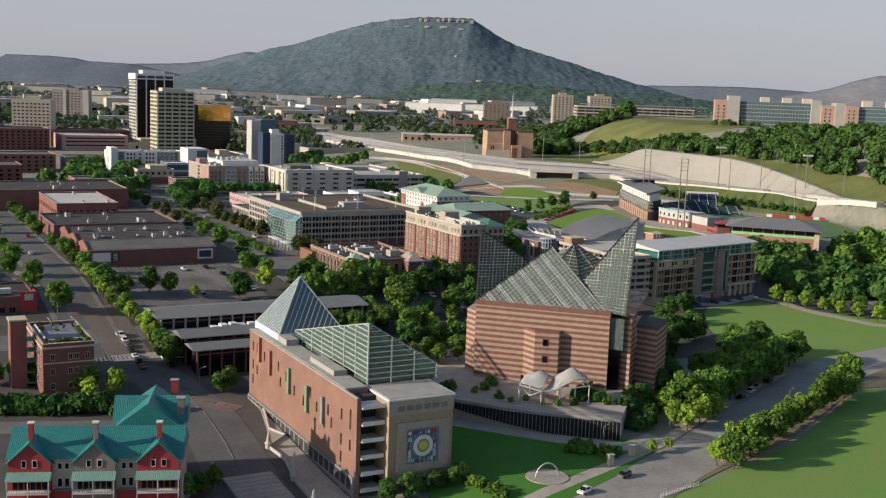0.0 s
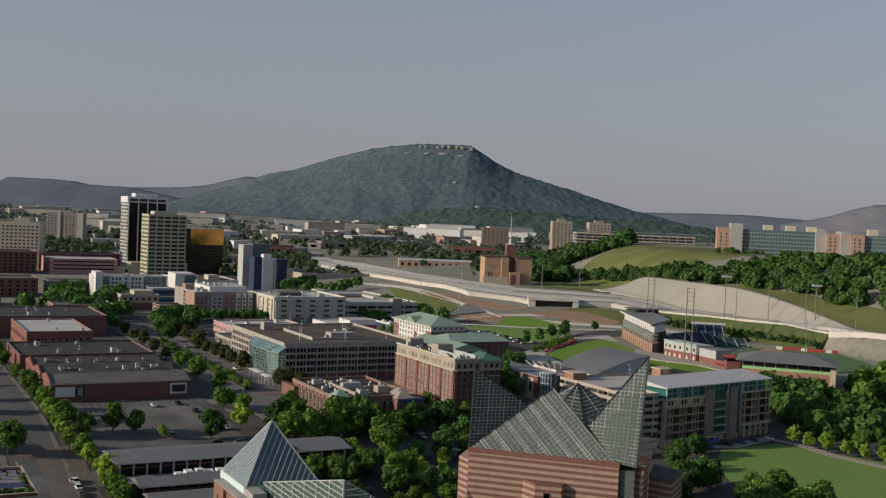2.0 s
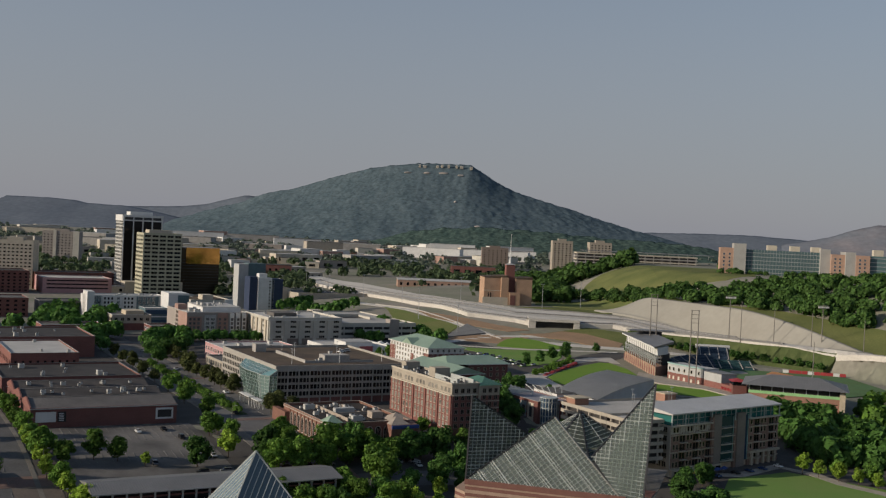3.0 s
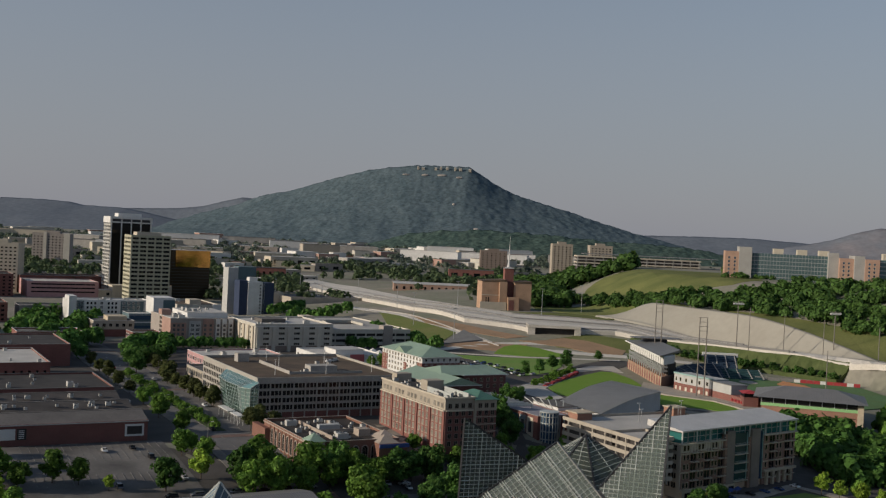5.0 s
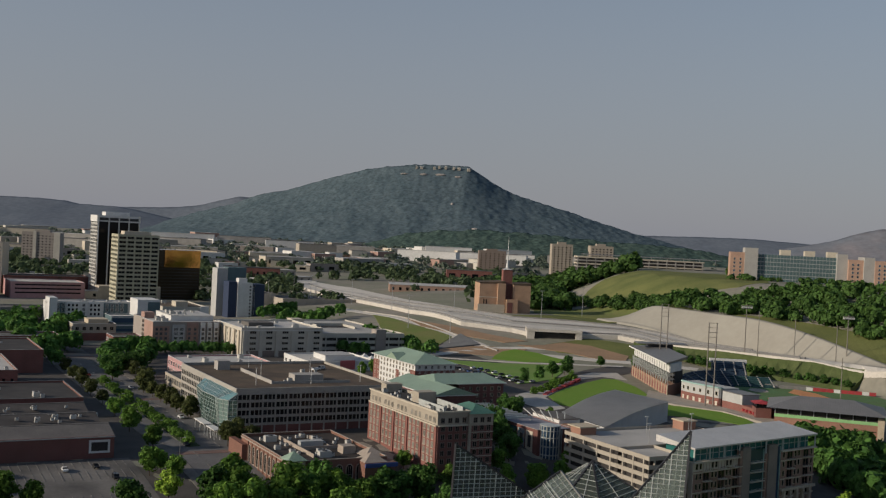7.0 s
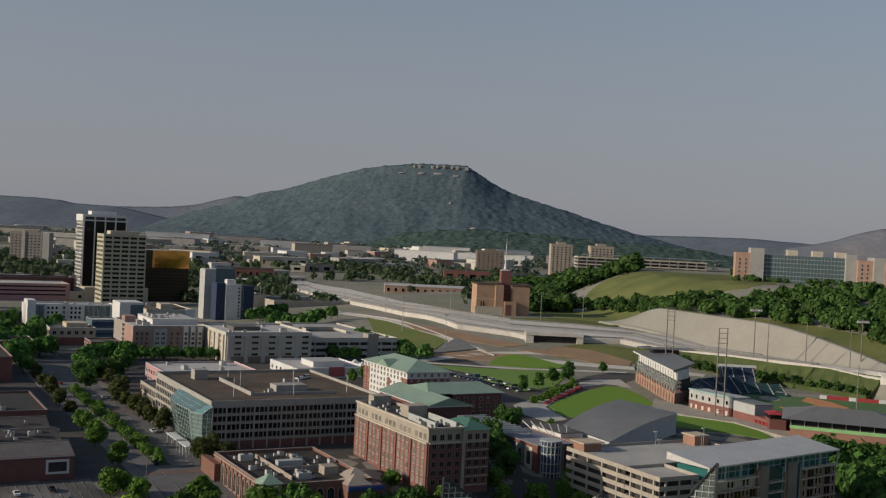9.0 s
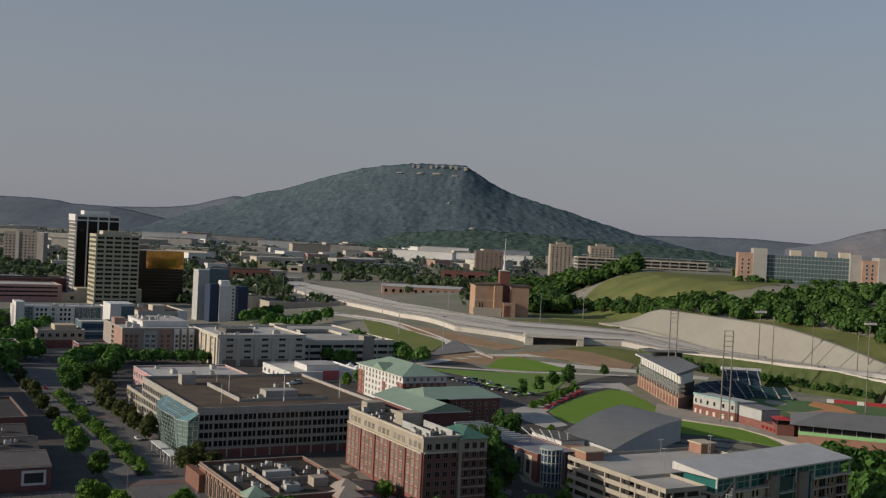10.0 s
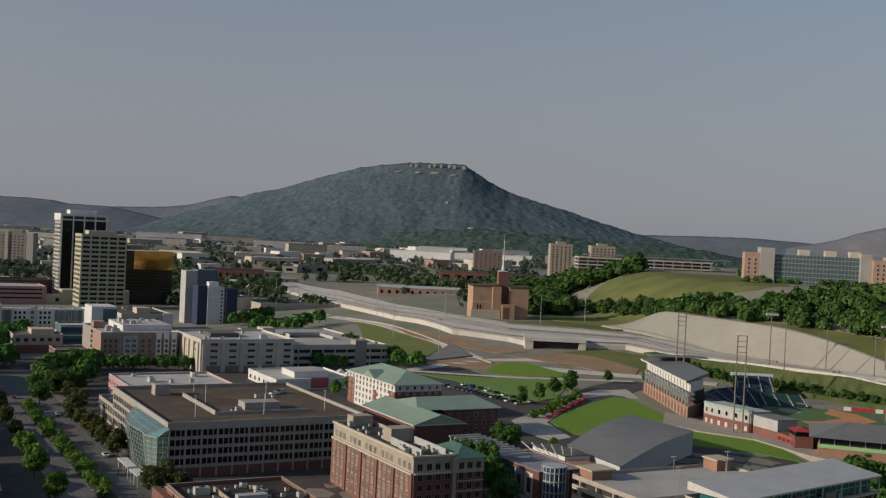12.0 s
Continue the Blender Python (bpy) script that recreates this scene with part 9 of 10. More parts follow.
spots("street", 0.75, ((-166, -166), (-161, -170), (-154, -172), (-172, -168)))
row("street", -136, -312, -128, -318, 3, 0.8, 1)
spots("street", 0.75, ((-84, 268), (-81, 272), (-78, 276)), True)
spots("bright", 0.55, ((-82, 270), (-12, 290), (-8, 284)), True)
row("dark", -32, 276, -14, 288, 5, 0.5, 2, True)
row("shrub", -14, 292, -2, 276, 7, 1.3, 2, True)
# riverside park
row("dark", 64, 456, 82, 485, 8, 1.0, 4, True)
row("dark", 70, 500, 82, 545, 5, 0.8, 5, True)
row("dark", 50, 398, 64, 450, 9, 0.95, 5, True)
row("dark", 44, 372, 56, 396, 6, 0.85, 4, True)
row("street", 60, 356, 112, 442, 14, 1.35, 3, True)
row("street", 72, 396, 100, 450, 8, 1.3, 5, True)
spots("bright", 1.1, ((52, 345), (57, 343), (62, 350), (66, 356), (51, 362), (58, 360)), True)
spots("bright", 0.55, ((48, 323), (43, 317)), True)
row("street", 65, 309, 119, 394, 9, 0.95, 0.9, True)
row("bright", 60, 310, 117, 390, 12, 1.1, 1.2, True)
row("street", 106, 376, 122, 396, 4, 1.3, 1.5, True)
row("bright", 134, 574, 182, 530, 8, 1.1, 1.0, True)
row("street", 150, 566, 190, 540, 5, 0.9, 3, True)
row("shrub", 18, 318, 32, 312, 10, 1.3, 2.5, True)
for x, y, k in ((-9, 356, 1.1), (-7, 362, 1.3), (-12, 352, 0.9), (-4, 347, 0.9), (0, 343, 0.8), (5, 346, 0.9), (10, 343, 0.8), (15, 342, 0.8), (20, 344, 0.9), (26, 362, 1.4), (30, 370, 1.5), (31, 347, 1.2), (28, 366, 1.2)):
    tree("shrub", x, y, k, -11)
BUSH_RNG = random.Random(29)
bushes = []
for k in range(70):
    t = k / 69
    x, y = 40 + 13 * t + BUSH_RNG.uniform(-3.5, 3.5), 341 + 44 * t + BUSH_RNG.uniform(-3, 3)
    r = BUSH_RNG.uniform(1.2, 2.6)
    bushes.append((x, y, ground_z(x, y) + r * BUSH_RNG.uniform(0.5, 1.4), r))
canopy("shrubbery", "dense dark shrubs beside the terrace wall", bushes, LEAF_SHADE, 200, 67, 0.2)
terrace_bushes = []
for k in range(26):
    x, y = 24 + BUSH_RNG.uniform(-3.5, 5.5), 352 + BUSH_RNG.uniform(-5, 4)
    r = BUSH_RNG.uniform(0.8, 1.7)
    terrace_bushes.append((x, y, -11 + r * BUSH_RNG.uniform(0.5, 1.6), r))
canopy("terrace_planting", "low dark shrubs in a terrace bed", terrace_bushes, LEAF_SHADE, 240, 71, 0.2)
row("dark", 36, 350, 46, 368, 6, 0.6, 2, True)
row("shrub", 12, 750, 36, 826, 9, 1.6, 1.2, True)
row("round", 106, 962, 216, 850, 26, 1.0, 2.0, True)


def woods(name, label, x0, x1, y0, y1, n, r0, r1, keep, material, seed, faces=70, leaf=0.34):
    rng = random.Random(seed)
    spots = []
    while len(spots) < n:
        x, y = rng.uniform(x0, x1), rng.uniform(y0, y1)
        if keep(x, y):
            r = rng.uniform(r0, r1)
            spots.append((x, y, ground_z(x, y) + r * rng.uniform(0.5, 1.1), r))
    return canopy(name, label, spots, material, faces, seed, leaf)


def on_hill(x, y):
    s, r = (x - 124) * 0.874 + (y - 1058) * 0.486, (x - 124) * 0.486 - (y - 1058) * 0.874
    return s, r


woods("hillside_woods", "dense green woods on the hillside", 130, 520, 830, 1230, 620, 3.5, 6.5, lambda x, y: 25 + 0.16 * max(0, on_hill(x, y)[1] - 40) < on_hill(x, y)[0] < 74 + max(0, on_hill(x, y)[1] + 10) * 0.8 and on_hill(x, y)[1] > -100, WOODS, 5, 170, 0.23)
woods("hillside_woods", "belt of trees between grass slopes", 30, 240, 1130, 1330, 90, 3.5, 5.5, lambda x, y: 52 < on_hill(x, y)[0] < 74 and on_hill(x, y)[1] < -60, WOODS, 6, 220, 0.2)
woods("hilltop_woods", "trees along the hilltop", 215, 330, 1400, 1440, 26, 3.5, 6, lambda x, y: x > 235, WOODS, 7, 160, 0.22)
woods("hilltop_woods", "clipped trees before the campus", 205, 430, 1225, 1262, 40, 2.0, 3.6, lambda x, y: True, WOODS, 8, 160, 0.24)
woods("hillside_woods", "woods behind the church", -30, 140, 1230, 1800, 520, 5.5, 10, lambda x, y: not (48 < x and y < 1460) and not (x > 90 and y > 1520) and not (x < 5 and y < 1330), WOODS, 9, 100, 0.28)
woods("ballpark_woods", "dense woods below the ballpark", 136, 360, 596, 690, 420, 4, 7.5, lambda x, y: x > 140 + max(0, (640 - y) * 0.3) and 585 + (200 - x) * 0.2 < y < 676 - 0.25 * (x - 132), LEAF_DARK, 10, 220, 0.2)
woods("ballpark_woods", "woods along the park edge", 190, 460, 540, 640, 260, 4, 7.5, lambda x, y: 640 - (x - 150) * 0.4 < y < 676 - 0.25 * (x - 132), LEAF_DARK, 12, 190, 0.21)
woods("ballpark_woods", "trees beside the outfield", 186, 340, 636, 760, 210, 4, 7, lambda x, y: x > 190 + max(0, y - 700) * 0.9 and y > 640, LEAF, 16, 180, 0.22)
def valley_gap(x, y):
    """Open ground of the valley: the freeway and its fields."""
    return (x > 40 and y < 2250) or (-440 < x < -40 and y < 1900 and abs(x + 0.34 * (y - 1060) + 48) < 60)


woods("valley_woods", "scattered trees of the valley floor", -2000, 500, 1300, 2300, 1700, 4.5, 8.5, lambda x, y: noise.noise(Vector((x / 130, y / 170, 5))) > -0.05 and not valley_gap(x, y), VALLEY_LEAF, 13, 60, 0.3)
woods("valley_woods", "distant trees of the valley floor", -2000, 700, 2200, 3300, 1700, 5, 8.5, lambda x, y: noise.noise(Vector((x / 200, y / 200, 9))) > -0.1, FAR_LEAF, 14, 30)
canopy("street_trees", "leafy trees along the farther streets", FAR_STREET, LEAF_DARK, 260, 31, 0.22)

# ---- cars ----
CAR_MASTERS = {}
TYRE = mat("tyre_rubber", (0.025, 0.025, 0.025), 0.9)
CAR_PAINT = {n: mat(n + "_car_paint", c, 0.25, 0.1, bump=0.0, amount=0.1, spec=0.6) for n, c in (("white", (0.75, 0.75, 0.74)), ("silver", (0.4, 0.41, 0.42)), ("black", (0.02, 0.02, 0.022)), ("blue", (0.04, 0.08, 0.2)), ("red", (0.3, 0.03, 0.03)), ("grey", (0.14, 0.14, 0.15)))}


def car_body(l, w, h, cab, style):
    """One closed hull: bonnet, cabin and boot along a side profile, narrowed at the roof."""
    c0, c1 = cab
    prof = [(0, 0.35), (0, 0.85), (l * 0.03, 0.95), (c0 - 0.7, 1.0), (c0, h), (c1, h), (c1 + (0.15 if style != "sedan" else 0.8), 1.0 if style != "suv" else 1.05), (l * 0.98, 0.95), (l, 0.8), (l, 0.35)]
    bm = bmesh.new()
    rows = []
    for s in (-1, 1):
        rows.append([bm.verts.new((x - l / 2, s * w / 2 * (0.8 if z > 1.2 else 1.0), z)) for x, z in prof])
    a, b = rows
    for i in range(len(prof)):
        j = (i + 1) % len(prof)
        bm.faces.new((a[i], b[i], b[j], a[j])).material_index = 1 if i in (3, 5) else 0
    bm.faces.new(a), bm.faces.new(b[::-1])
    bmesh.ops.recalc_face_normals(bm, faces=bm.faces[:])
    return bm


def car_master(style, paint):
    l, w, h, cab = {"sedan": (4.6, 1.8, 1.45, (1.8, 3.2)), "suv": (4.7, 1.9, 1.75, (1.5, 4.3)), "pickup": (5.5, 1.95, 1.8, (1.9, 3.4))}[style]
    name = {"sedan": "car", "suv": "suv", "pickup": "pickup_truck"}[style]
    ob = thing(name, f"{paint} {'saloon car' if style == 'sedan' else 'sport utility car' if style == 'suv' else 'pickup truck'} standing on the asphalt", "car", 0, -500, 0, group="cars")
    body = part("body", car_body(l, w, h, cab, style), [CAR_PAINT[paint], GLASS], ob)
    for s in (-1, 1):
        part("side_window", boxes((cab[0] - l / 2 - 0.1, cab[1] - l / 2 + 0.1, s * w * 0.45 - 0.05, s * w * 0.45 + 0.05, 1.02, h - 0.14)), GLASS, body)
        for x in (-l * 0.31, l * 0.31):
            bm = bmesh.new()
            tube(bm, (x, s * w * 0.4, 0.33), (x, s * w * 0.52, 0.33), 0.33, 0.33, 12)
            part("wheel", bm, TYRE, ob)
    return ob


CAR_RNG = random.Random(8)


def car(x, y, turn, style=None, paint=None):
    style = style or CAR_RNG.choice(("sedan", "suv", "sedan"))
    paint = paint or CAR_RNG.choice(("white", "silver", "black", "grey", "blue", "red", "black", "white"))
    m = pose(x, y, ground_z(x, y) + 0.2, 0, 0, turn)
    if (style, paint) in CAR_MASTERS:
        return copy_thing(CAR_MASTERS[style, paint], m)
    ob = CAR_MASTERS[style, paint] = car_master(style, paint)
    ob.matrix_basis = m
    return ob


for x, y, turn, st, pa in ((21, 282, 54, "pickup", "white"), (32.5, 296, 52, "suv", "grey"), (68, 363, 55, "sedan", "black"), (71.5, 368.5, 55, "suv", "white"), (81, 384, 57, "sedan", "black"), (86.5, 393.5, 57, "suv", "white"), (90, 400, 57, "sedan", "silver"), (96, 409, 57, "sedan", "black"), (-104.4, 333, 115, "suv", "white"), (-150.9, 400, 122, "sedan", "silver"), (-127, 382.5, 122, "suv", "white"), (-123, 377, 122, "sedan", "black")):
    car(x, y, turn, st, pa)
for k in range(7):
    x, y = town(-123.2, -165 + k * 5.6)
    car(x, y, TURN + 90)
for a in (-65, -56, -49, -42, -36, -32, -24, -14, 10, 24):
    x, y = town(a, -104)
    car(x, y, TURN)
for a, b in ((-62, -62), (-77, -50), (-61, -87), (-56, -87), (-80, -92), (-66, -48)):
    x, y = town(a, b)
    car(x, y, TURN + 90)
for a, b in ((17, -104), (24, -108), (34, -108), (48, -103), (52, -110), (52, -78), (57, -84), (36, -100), (44, -103)):
    x, y = town(a, b)
    car(x, y, TURN + 80)
for k in range(18):
    x, y = town(208 + 0.5 * k, 188 - k * 4.3)
    car(x, y, TURN + 20)
    if k % 2 == 0:
        x, y = town(222 + 0.3 * k, 182 - k * 4.0)
        car(x, y, TURN + 20)
for a, b in ((-25, 90), (-14, 130), (-26, 180), (-12, 40), (-26, -20), (-13, 220), (-136, 10), (-129, 70), (-137, 120)):
    x, y = town(a, b)
    car(x, y, TURN + 90)
for a in (148, 154, 160, 168, 174, 180, 187):
    x, y = before_condo((a - 148) * 1.7, 11)
    car(x, y, CONDO_TURN + 85, None, CAR_RNG.choice(("blue", "white", "silver", "black")))


# ---- street furniture ----
def street_lamp(x, y, turn, tall=7.5):
    ob = thing("street_lamp", "slim dark street lamp with a curved arm", "street lamp", x, y, None, turn, group="street lamps")
    bm = bmesh.new()
    tube(bm, (0, 0, -0.5), (0, 0, tall), 0.13, 0.08, 7)
    part("post", bm, STEEL_DULL, ob)
    bm = bmesh.new()
    bar(bm, (0, 0, tall), (1.6, 0, tall + 0.4), 0.1)
    part("arm", bm, STEEL_DULL, ob)
    part("lamp_head", boxes((1.3, 2.2, -0.16, 0.16, tall + 0.3, tall + 0.5)), STEEL, ob)
    return ob


master_lamp = street_lamp(*town(-34, -40), 0)
for a, b in [(-34, b) for b in range(-5, 200, 35)] + [(-6, b) for b in range(-20, 200, 35)] + [(-143, b) for b in range(-150, 150, 40)] + [(-120, b) for b in range(-130, 150, 40)]:
    x, y = town(a, b)
    copy_thing(master_lamp, pose(x, y, ground_z(x, y), 0, 0, TURN + (0 if a % 2 == 0 else 180)))
for x, y in ((-106, 356), (-113, 373), (-64, 335), (69, 326), (51, 343), (95, 372), (28, 318)):
    copy_thing(master_lamp, pose(x, y, ground_z(x, y), 0, 0, 40))


def balustrade():
    """White ramp wall with turned posts and a tapering finial beside the brick hall."""
    ob = thing("balustrade", "white ramp wall with tapering finials", "balustrade", 0, 0, 0, 0)
    line = [(-85.5, 350), (-79, 337), (-74, 322), (-68, 318), (-70.8, 308), (-64, 300), (-58.8, 287), (-52, 276), (-45, 262), (-38, 248)]
    for p, q in zip(line, line[1:]):
        bm = bmesh.new()
        z0, z1 = ground_z(*p), ground_z(*q)
        n = Vector((q[1] - p[1], p[0] - q[0])).normalized() * 0.18
        v = [bm.verts.new(c) for c in ((p[0] - n.x, p[1] - n.y, z0 - 0.5), (q[0] - n.x, q[1] - n.y, z1 - 0.5), (q[0] + n.x, q[1] + n.y, z1 - 0.5), (p[0] + n.x, p[1] + n.y, z0 - 0.5), (p[0] - n.x, p[1] - n.y, z0 + 1.05), (q[0] - n.x, q[1] - n.y, z1 + 1.05), (q[0] + n.x, q[1] + n.y, z1 + 1.05), (p[0] + n.x, p[1] + n.y, z0 + 1.05))]
        for f in ((3, 2, 1, 0), (4, 5, 6, 7), (0, 1, 5, 4), (1, 2, 6, 5), (2, 3, 7, 6), (3, 0, 4, 7)):
            bm.faces.new([v[i] for i in f])
        bmesh.ops.recalc_face_normals(bm, faces=bm.faces[:])
        part("wall", bm, PALE_STONE, ob)
    for x, y, h in ((-70.8, 308, 5.5), (-58.8, 287, 8.5), (-50, 270, 5.0), (-81.6, 286, 4.5), (-84, 271, 4.5)):
        z = ground_z(x, y)
        bm = bmesh.new()
        for z0, z1, r0, r1 in ((-0.5, 1.6, 1.0, 1.0), (1.6, 2.2, 1.3, 0.8), (2.2, h * 0.8, 0.75, 0.45), (h * 0.8, h, 0.45, 0.05)):
            tube(bm, (x, y, z + z0), (x, y, z + z1), r0, r1, 8)
        part("finial", bm, PALE_STONE, ob, "white tapering finial")
    return ob


PALE_STONE = mat("weathered_white_stone", (0.42, 0.41, 0.39), 0.85, scale=0.4)
balustrade()
steps = thing("steps", "broad worn grey stone steps beside the hall", "steps", -50, 250, 0, TURN)
for k in range(16):
    part("step", boxes((-6, 8, k * 2.6, k * 2.6 + 2.6, -24, -21.2 + k * 0.14)), PAVING_PALE, steps)
arch = thing("arch_sculpture", "slim white arch on a pale paved round", "sculpture", 11, 292, -17, 20)
bm = bmesh.new()
rings = []
for i in range(17):
    t, c = math.pi * i / 16, []
    for k in range(6):
        u = math.pi * k / 3
        c.append(bm.verts.new(((3.4 + 0.2 * math.cos(u)) * math.cos(t), 0.2 * math.sin(u), (4.2 + 0.2 * math.cos(u)) * math.sin(t))))
    rings.append(c)
for c, e in zip(rings, rings[1:]):
    for k in range(6):
        bm.faces.new((c[k], c[(k + 1) % 6], e[(k + 1) % 6], e[k]))
part("arch", bm, STEEL_WHITE, arch)
bm = bmesh.new()
tube(bm, (0, 0, -0.3), (0, 0, 0.4), 6, 6, 24)
part("base", bm, PAVING_PALE, arch)
for x, y in ((29.3, 305), (36.3, 314.5)):
    o = thing("marker_pillar", "short pale stone pillar by the road", "pillar", x, y, None, 30, group="pillars")
    part("shaft", boxes((-0.8, 0.8, -0.6, 0.6, -0.3, 3.2)), SAND, o)
    part("cap", boxes((-1.0, 1.0, -0.8, 0.8, 3.2, 3.5)), CONCRETE, o)


fence = thing("low_fence", "low white picket fence beside the riverside road", "fence", 40.9, 282.0, None, 43.7)
for k in range(15):
    part("post", boxes((k * 1.14, k * 1.14 + 0.14, -0.07, 0.07, -0.4, 1.1)), WHITE, fence)
for z in (0.35, 0.9):
    part("rail", boxes((0, 16.1, 0.07, 0.13, z, z + 0.1)), WHITE, fence)


def parasol(x, y, cloth, label):
    ob = thing("parasol", label, "parasol", x, y, None, 0, group="parasols")
    bm = bmesh.new()
    tube(bm, (0, 0, -0.2), (0, 0, 2.6), 0.06, 0.05, 6)
    part("pole", bm, STEEL, ob)
    bm = bmesh.new()
    tube(bm, (0, 0, 2.2), (0, 0, 3.1), 1.7, 0.08, 8)
    part("cover", bm, cloth, ob)


YELLOW_CLOTH = mat("yellow_cloth", (0.5, 0.36, 0.06), 0.8)
for k in range(13):
    t = k / 12
    x, y = before_condo(2 + 30 * t, 6 + 1.2 * (k % 2))
    parasol(x, y, BLUE_CLOTH if k % 13 > 6 or k == 0 else YELLOW_CLOTH, "blue cafe parasol on the terrace" if k % 13 > 6 or k == 0 else "yellow cafe parasol on the terrace")
for b0, b1 in ((1, 16), (-13, -2)):
    o = thing("entrance_canopy", "long white canopy on slim white posts", "canopy", *town(-13, b0), 0.2)
    part("roof", boxes((0, 3.4, 0, b1 - b0, 4.0, 4.35)), WHITE, o)
    for q in (0.6, (b1 - b0) / 2, b1 - b0 - 0.8):
        for px in (0.4, 2.8):
            part("post", boxes((px, px + 0.2, q, q + 0.2, 0, 4.0)), WHITE, o)
for a, b, st, pa in ((60, 60, "sedan", "white"), (64, 63, "suv", "silver")):
    o = car(*town(a, b), TURN + 20, st, pa)
    o.matrix_basis = pose(*town(a, b), 17.92, 0, 0, TURN + 20)


# ---- roof plant ----
def roof_unit(size, label):
    w, d, h = size
    ob = thing("roof_unit", label, "air conditioner", 0, -520, 0, group="roof units")
    part("casing", boxes((-w / 2, w / 2, -d / 2, d / 2, 0, h)), PLANT_GREY, ob)
    bm = bmesh.new()
    tube(bm, (0, 0, h), (0, 0, h + 0.25), min(w, d) * 0.35, min(w, d) * 0.35, 12)
    part("fan", bm, DARK_STEEL, ob)
    return ob


PLANT_GREY = mat("plant_casing", (0.5, 0.49, 0.46), 0.6, 0.2)
UNITS = [roof_unit((2.2, 1.8, 1.5), "small pale metal air handling unit"), roof_unit((4.5, 2.6, 2.2), "large pale metal air handling unit"), roof_unit((1.2, 1.2, 1.0), "small square roof vent")]
UNIT_RNG = random.Random(17)
FIRST = [True, True, True]


def plant(a0, a1, b0, b1, z, n, kinds=(0, 0, 1, 2, 2)):
    for _ in range(n):
        x, y = town(UNIT_RNG.uniform(a0, a1), UNIT_RNG.uniform(b0, b1))
        k = UNIT_RNG.choice(kinds)
        m = pose(x, y, z, 0, 0, TURN + UNIT_RNG.choice((0, 90)))
        if FIRST[k]:
            UNITS[k].matrix_basis, FIRST[k] = m, False
        else:
            copy_thing(UNITS[k], m)


plant(55, 65, -78, -60, 20.25, 16, (0, 2, 2))
plant(55, 65, -50, -26, 20.25, 9, (0, 2, 2))
plant(-6, 0, -86, -45, 7.05, 8)
plant(4, 24, -66, -48, 7.05, 12, (0, 2, 2))
plant(2, 12, -84, -74, 7.05, 5)
plant(20, 60, 20, 60, 17.95, 5)
plant(-112, -62, -13, 6, 9.6, 18, (0, 2, 2))
plant(-112, -62, 12, 30, 9.6, 12, (0, 2, 2))
plant(-112, -58, 60, 100, 7.75, 9)
plant(-104, -76, 118, 174, 12.25, 3)
plant(-150, -60, 200, 252, 12.25, 10)
plant(42, 50, 300, 340, 18.65, 8)
plant(56, 80, 318, 350, 22.45, 12)
plant(90, 138, 262, 312, 18.45, 14)
plant(25, 62, 142, 180, 9.75, 6)
plant(4, 54, 462, 476, 19.25, 8)
plant(270, 365, 660, 705, 10.25, 8)
plant(90, 116, 486, 512, 16.25, 8)
for k in range(22):
    a = -110 + UNIT_RNG.uniform(0, 54)
    row_k = UNIT_RNG.choice((0, 1, 2))
    b = -32 + (row_k + 0.5) * 74 / 3 + UNIT_RNG.uniform(-1.2, 1.2)
    x, y = town(a, b)
    copy_thing(UNITS[UNIT_RNG.choice((0, 2))], pose(x, y, 8.45, 0, 0, TURN))


# ---- office roof walls and masts ----
roof_walls = thing("roof_screen", "low pale concrete screen walls on the office roof", "screen wall", *town(0, 0), 17.9)
part("wall", boxes((22, 22.5, 18, 62, 0, 1.6)), CONCRETE, roof_walls)
part("wall", boxes((22.5, 60, 18, 18.5, 0, 1.2)), CONCRETE, roof_walls)
part("stair_head", boxes((12, 18, 66, 72, 0, 4.4)), CONCRETE, roof_walls, "pale stair head")
part("plant_box", boxes((36, 50, 26, 34, 0, 2.8)), CONCRETE, roof_walls, "pale plant box")
for a, b in ((14, 16), (26, 44), (40, 16), (52, 48), (66, 20), (30, 74)):
    x, y = town(a, b)
    o = thing("roof_mast", "slim white lighting mast on the office roof", "mast", x, y, 17.9, TURN, group="roof masts")
    bm = bmesh.new()
    tube(bm, (0, 0, 0), (0, 0, 7.5), 0.14, 0.1, 6)
    part("pole", bm, WHITE, o)
    part("lamp_head", boxes((-0.5, 0.5, -0.2, 0.2, 7.5, 7.7)), WHITE, o)
for a, b in ((140, -100), (150, -86), (164, -96), (176, -84)):
    x, y = town(a, b)
    o = thing("deck_lamp", "tall slim lamp on the parking deck", "street lamp", x, y, 8.5, TURN, group="deck lamps")
    bm = bmesh.new()
    tube(bm, (0, 0, 0), (0, 0, 8), 0.14, 0.1, 6)
    part("pole", bm, STEEL, o)
    part("lamp_head", boxes((-1.0, 1.0, -0.2, 0.2, 8, 8.25)), WHITE, o)
pole_rng = random.Random(5)
for x, y in ((-300, 1560), (-262, 1480), (-180, 1290), (-120, 1150), (-52, 960), (-90, 1015), (-320, 1500), (-240, 1400), (-60, 1130), (20, 1120), (60, 1180), (-380, 1620)):
    o = thing("highway_lamp", "tall slim highway lamp by the freeway", "street lamp", x, y, None, 30, group="highway lamps")
    bm = bmesh.new()
    hh = pole_rng.uniform(18, 28)
    tube(bm, (0, 0, -1), (0, 0, hh), 0.3, 0.16, 6)
    part("pole", bm, STEEL, o)
    part("lamp_head", boxes((-2.2, 2.2, -0.3, 0.3, hh, hh + 0.4)), STEEL, o)


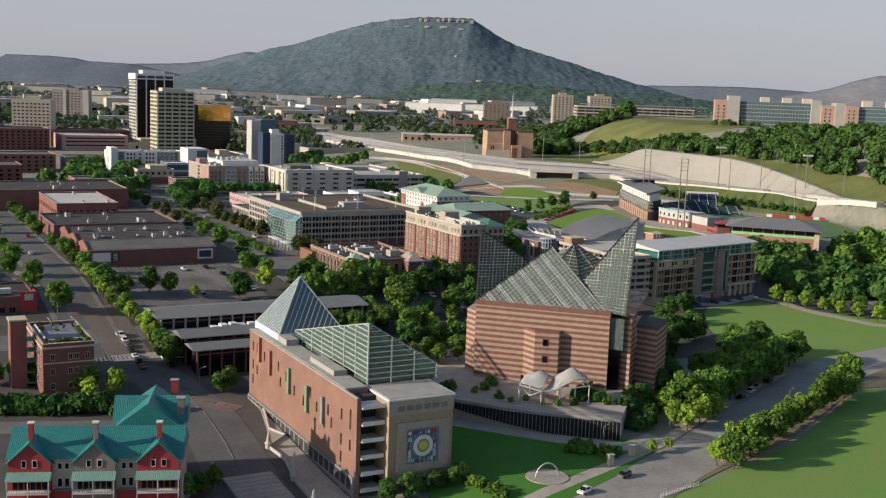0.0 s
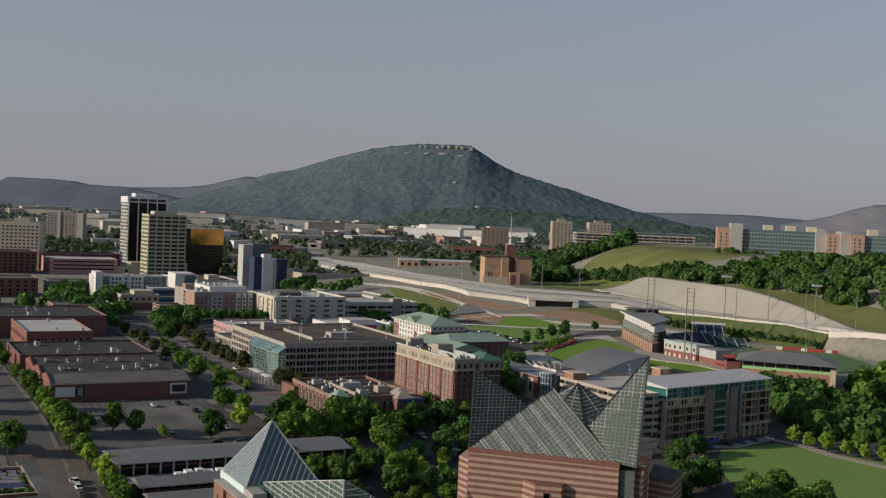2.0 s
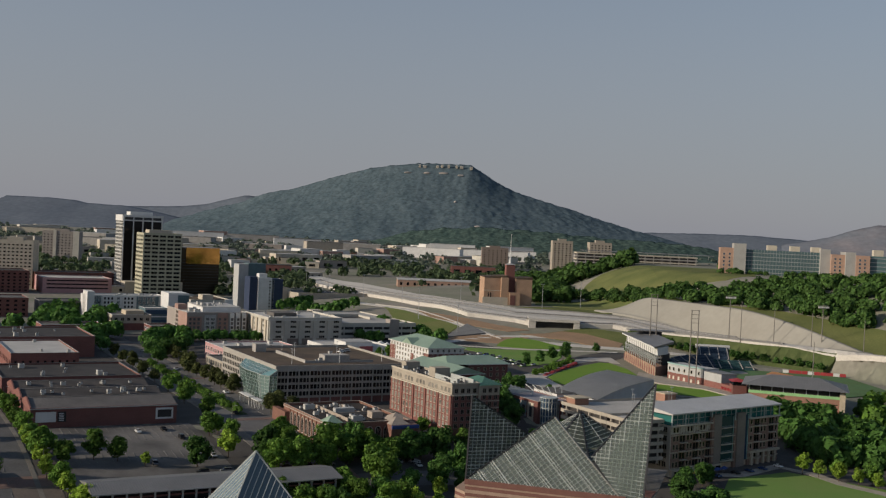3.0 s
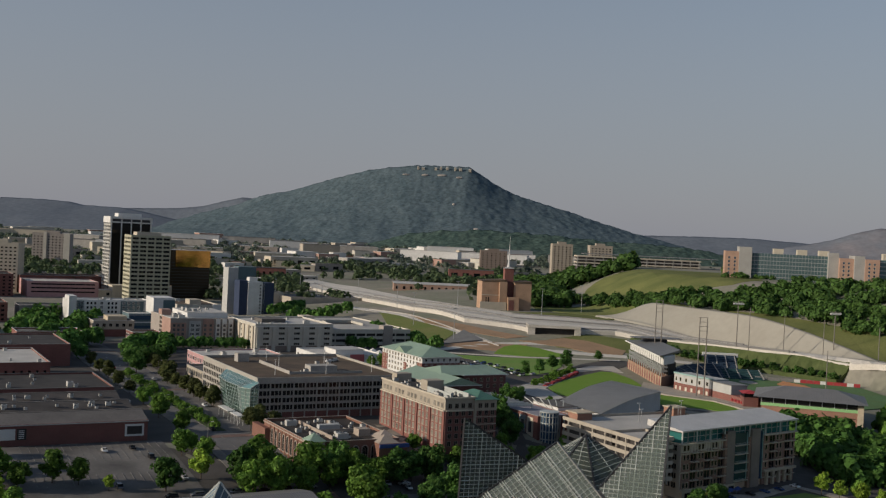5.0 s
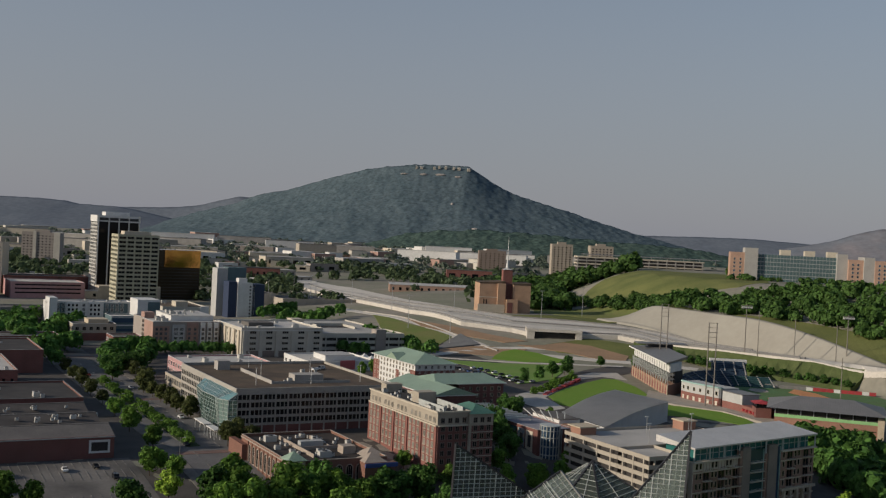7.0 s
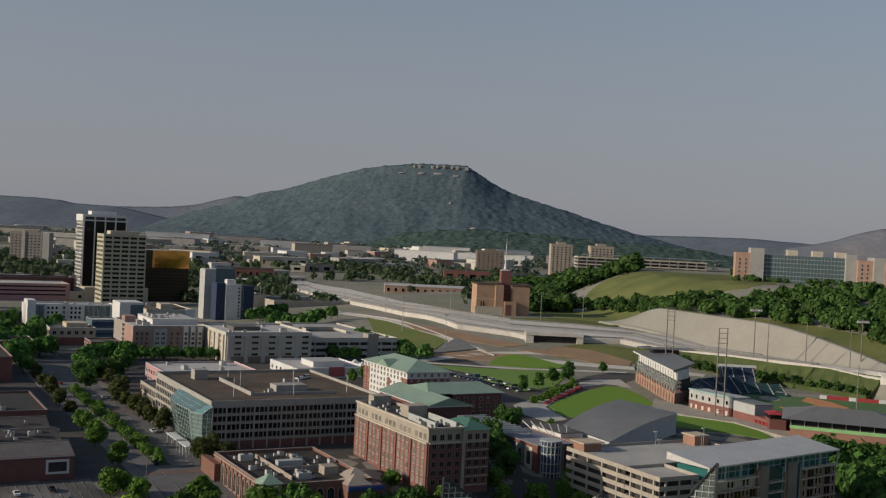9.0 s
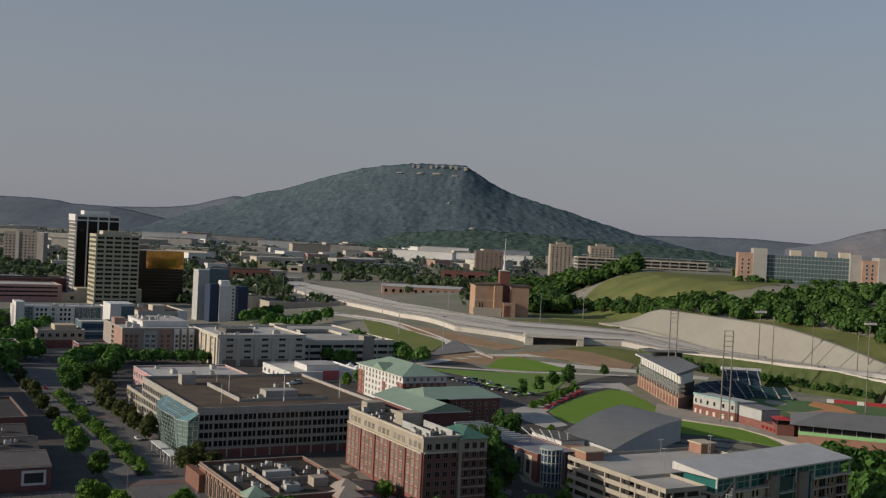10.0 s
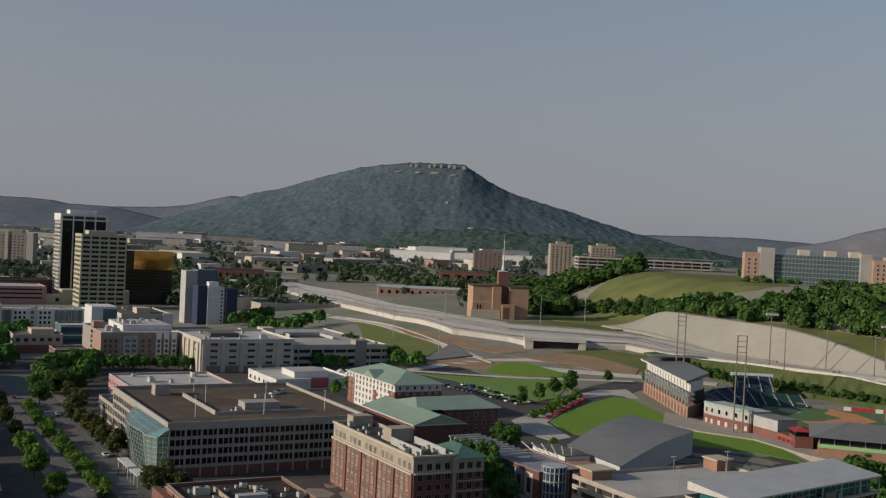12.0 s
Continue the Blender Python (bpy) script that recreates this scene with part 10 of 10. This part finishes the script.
# ---- painted lines ----
def paint_lines(name, label, segments, width=0.16, material=None):
    bm = bmesh.new()
    for (x0, y0), (x1, y1) in segments:
        n = max(1, int(math.hypot(x1 - x0, y1 - y0) / 6))
        side = Vector((y1 - y0, x0 - x1)).normalized() * width / 2
        for i in range(n):
            p, q = Vector((x0, y0)).lerp(Vector((x1, y1)), i / n), Vector((x0, y0)).lerp(Vector((x1, y1)), (i + 1) / n)
            v = [(p - side), (q - side), (q + side), (p + side)]
            top = [bm.verts.new((c.x, c.y, ground_z(c.x, c.y) + 0.26)) for c in v]
            low = [bm.verts.new((c.x, c.y, ground_z(c.x, c.y) + 0.1)) for c in v]
            bm.faces.new(top)
            for k in range(4):
                bm.faces.new((low[k], low[(k + 1) % 4], top[(k + 1) % 4], top[k]))
    bmesh.ops.recalc_face_normals(bm, faces=bm.faces[:])
    ob = new(name, mesh_of(bm, name))
    ob.data.materials.append(material or LINE_PAINT)
    return tagged(ob, label, "road marking", kind="stuff")


LINE_PAINT = mat("worn_line_paint", (0.22, 0.21, 0.2), 0.9, second=(0.09, 0.087, 0.082), scale=0.5, amount=1.0)
bays = []
for b in (-108, -82, -56, -42):
    bays += [(town(a, b - 5), town(a, b + 5)) for a in range(-106, -54, 3)]
paint_lines("parking_paint", "faded white parking bay lines", bays, 0.2)
lanes = [(town(a, b), town(a, b + 8)) for a in (-26.5, -13.5) for b in range(-120, 260, 16)]
lanes += [(town(-133, b), town(-133, b + 4)) for b in range(-150, 250, 12)]
near = [(-58, 250), (-70, 280), (-84, 308), (-98, 333), (-122, 364)]
lanes += [((near[i][0] + k, near[i][1] + 0.3 * k), (near[i + 1][0] + k, near[i + 1][1] + 0.3 * k)) for i in range(4) for k in (0.3,)]
paint_lines("lane_paint", "faded lane lines on the streets", lanes, 0.16)
zebra = [(town(-141 + k * 1.5, c - 2), town(-141 + k * 1.5, c + 2)) for k in range(12) for c in (-153,)]
zebra += [((-118 + 2.0 * k, 350 - 0.9 * k), (-116.5 + 2.0 * k, 353.5 - 0.9 * k)) for k in range(13)]
paint_lines("zebra_paint", "worn white crossing stripes", zebra, 0.6)
draped("road_side_street", grid_rect(-132.5, -116.5, -150, -106), ROAD_BROWN, 0.17, "brown worn street between two paver crossings", 6, "road")
draped("crossing_pavers", grid_rect(-138, -116, -106, -96), PAVER_RED, 0.19, "red paver crossing of two streets", 6, "road")
draped("crossing_pavers", grid_rect(-131, -110, -156, -150), PAVING_PALE, 0.19, "pale paver crosswalk", 5, "road")
draped("crossing_pavers", ribbon([town(-33, -118), town(-7, -118)], 20), PAVER_RED, 0.17, "red paver crossing of two streets", 6, "road")
draped("crossing_pavers", ribbon([(-122, 352), (-88, 338)], 7), PAVER_RED, 0.17, "pale paver crosswalk", 5, "road")
draped("park_path", ribbon([(88, 560), (103, 562), (126, 588), (140, 574), (148, 556), (172, 530), (205, 520)], 7), PAVING_PALE, 0.2, "pale gravel path round the park lawn", 5, "path")
draped("river_pavement", ribbon([(2, 270), (13, 284), (28, 303), (45, 326), (61, 354), (82, 389), (105, 426)], 4.5), PAVING_PALE, 0.2, "pale pavement beside the riverside road", 5, "pavement")
draped("river_pavement", [(40, 276), (54, 299.5), (67, 318.5), (93, 361.5), (120, 404.5), (149, 441), (160, 441), (140, 412), (128.5, 408), (117, 389), (104.5, 367), (90, 343), (75, 323), (62, 307.5), (54.5, 297.5)], DUST, 0.2, "dusty earth strip under the tree row", 5, "pavement")
draped("terrace_path", ribbon([(-20, 338), (0, 331), (16, 326), (36, 322), (46, 334)], 8), PAVING_PALE, 0.3, "pale path below the terrace screen", 4, "path")
draped("plaza", [(-34, 352), (-30, 386), (44, 392), (60, 440), (66, 500), (40, 470), (-20, 420), (-60, 400), (-70, 372), (-50, 345)], PAVING_PALE, 0.16, "pale paved plaza behind the aquarium", 7, "pavement")
for a0, a1, b0, b1 in ((-37.5, -33.2, -100, 250), (-6.8, -2.6, -30, 250), (-124.5, -122.8, -140, 240), (-144.8, -142.6, -140, 240)):
    draped("pavement_kerbside", grid_rect(a0, a1, b0, b1), PAVING_MID, 0.24, "pale concrete pavement with a raised kerb", 14, "pavement")
draped("median", grid_rect(-26.2, -20.8, -22, 165), GROUNDCOVER, 0.3, "planted green median of the avenue", 14, "median")
for b in (262, 92, -36):
    draped("crossing_pavers", grid_rect(-33, -7, b, b + 5), PAVER_RED, 0.17, "red paver crosswalk over the avenue", 8, "road")
draped("pavement_hall", [(-85, 350), (-80, 337), (-75, 323), (-70, 309), (-64, 299), (-58.5, 286), (-52, 275), (-45, 261), (-38, 247), (-22, 256), (-41.5, 277.5), (-88, 350.5)], PAVING_PALE, 0.3, "pale stone walk between the ramp wall and the hall", 6, "pavement")
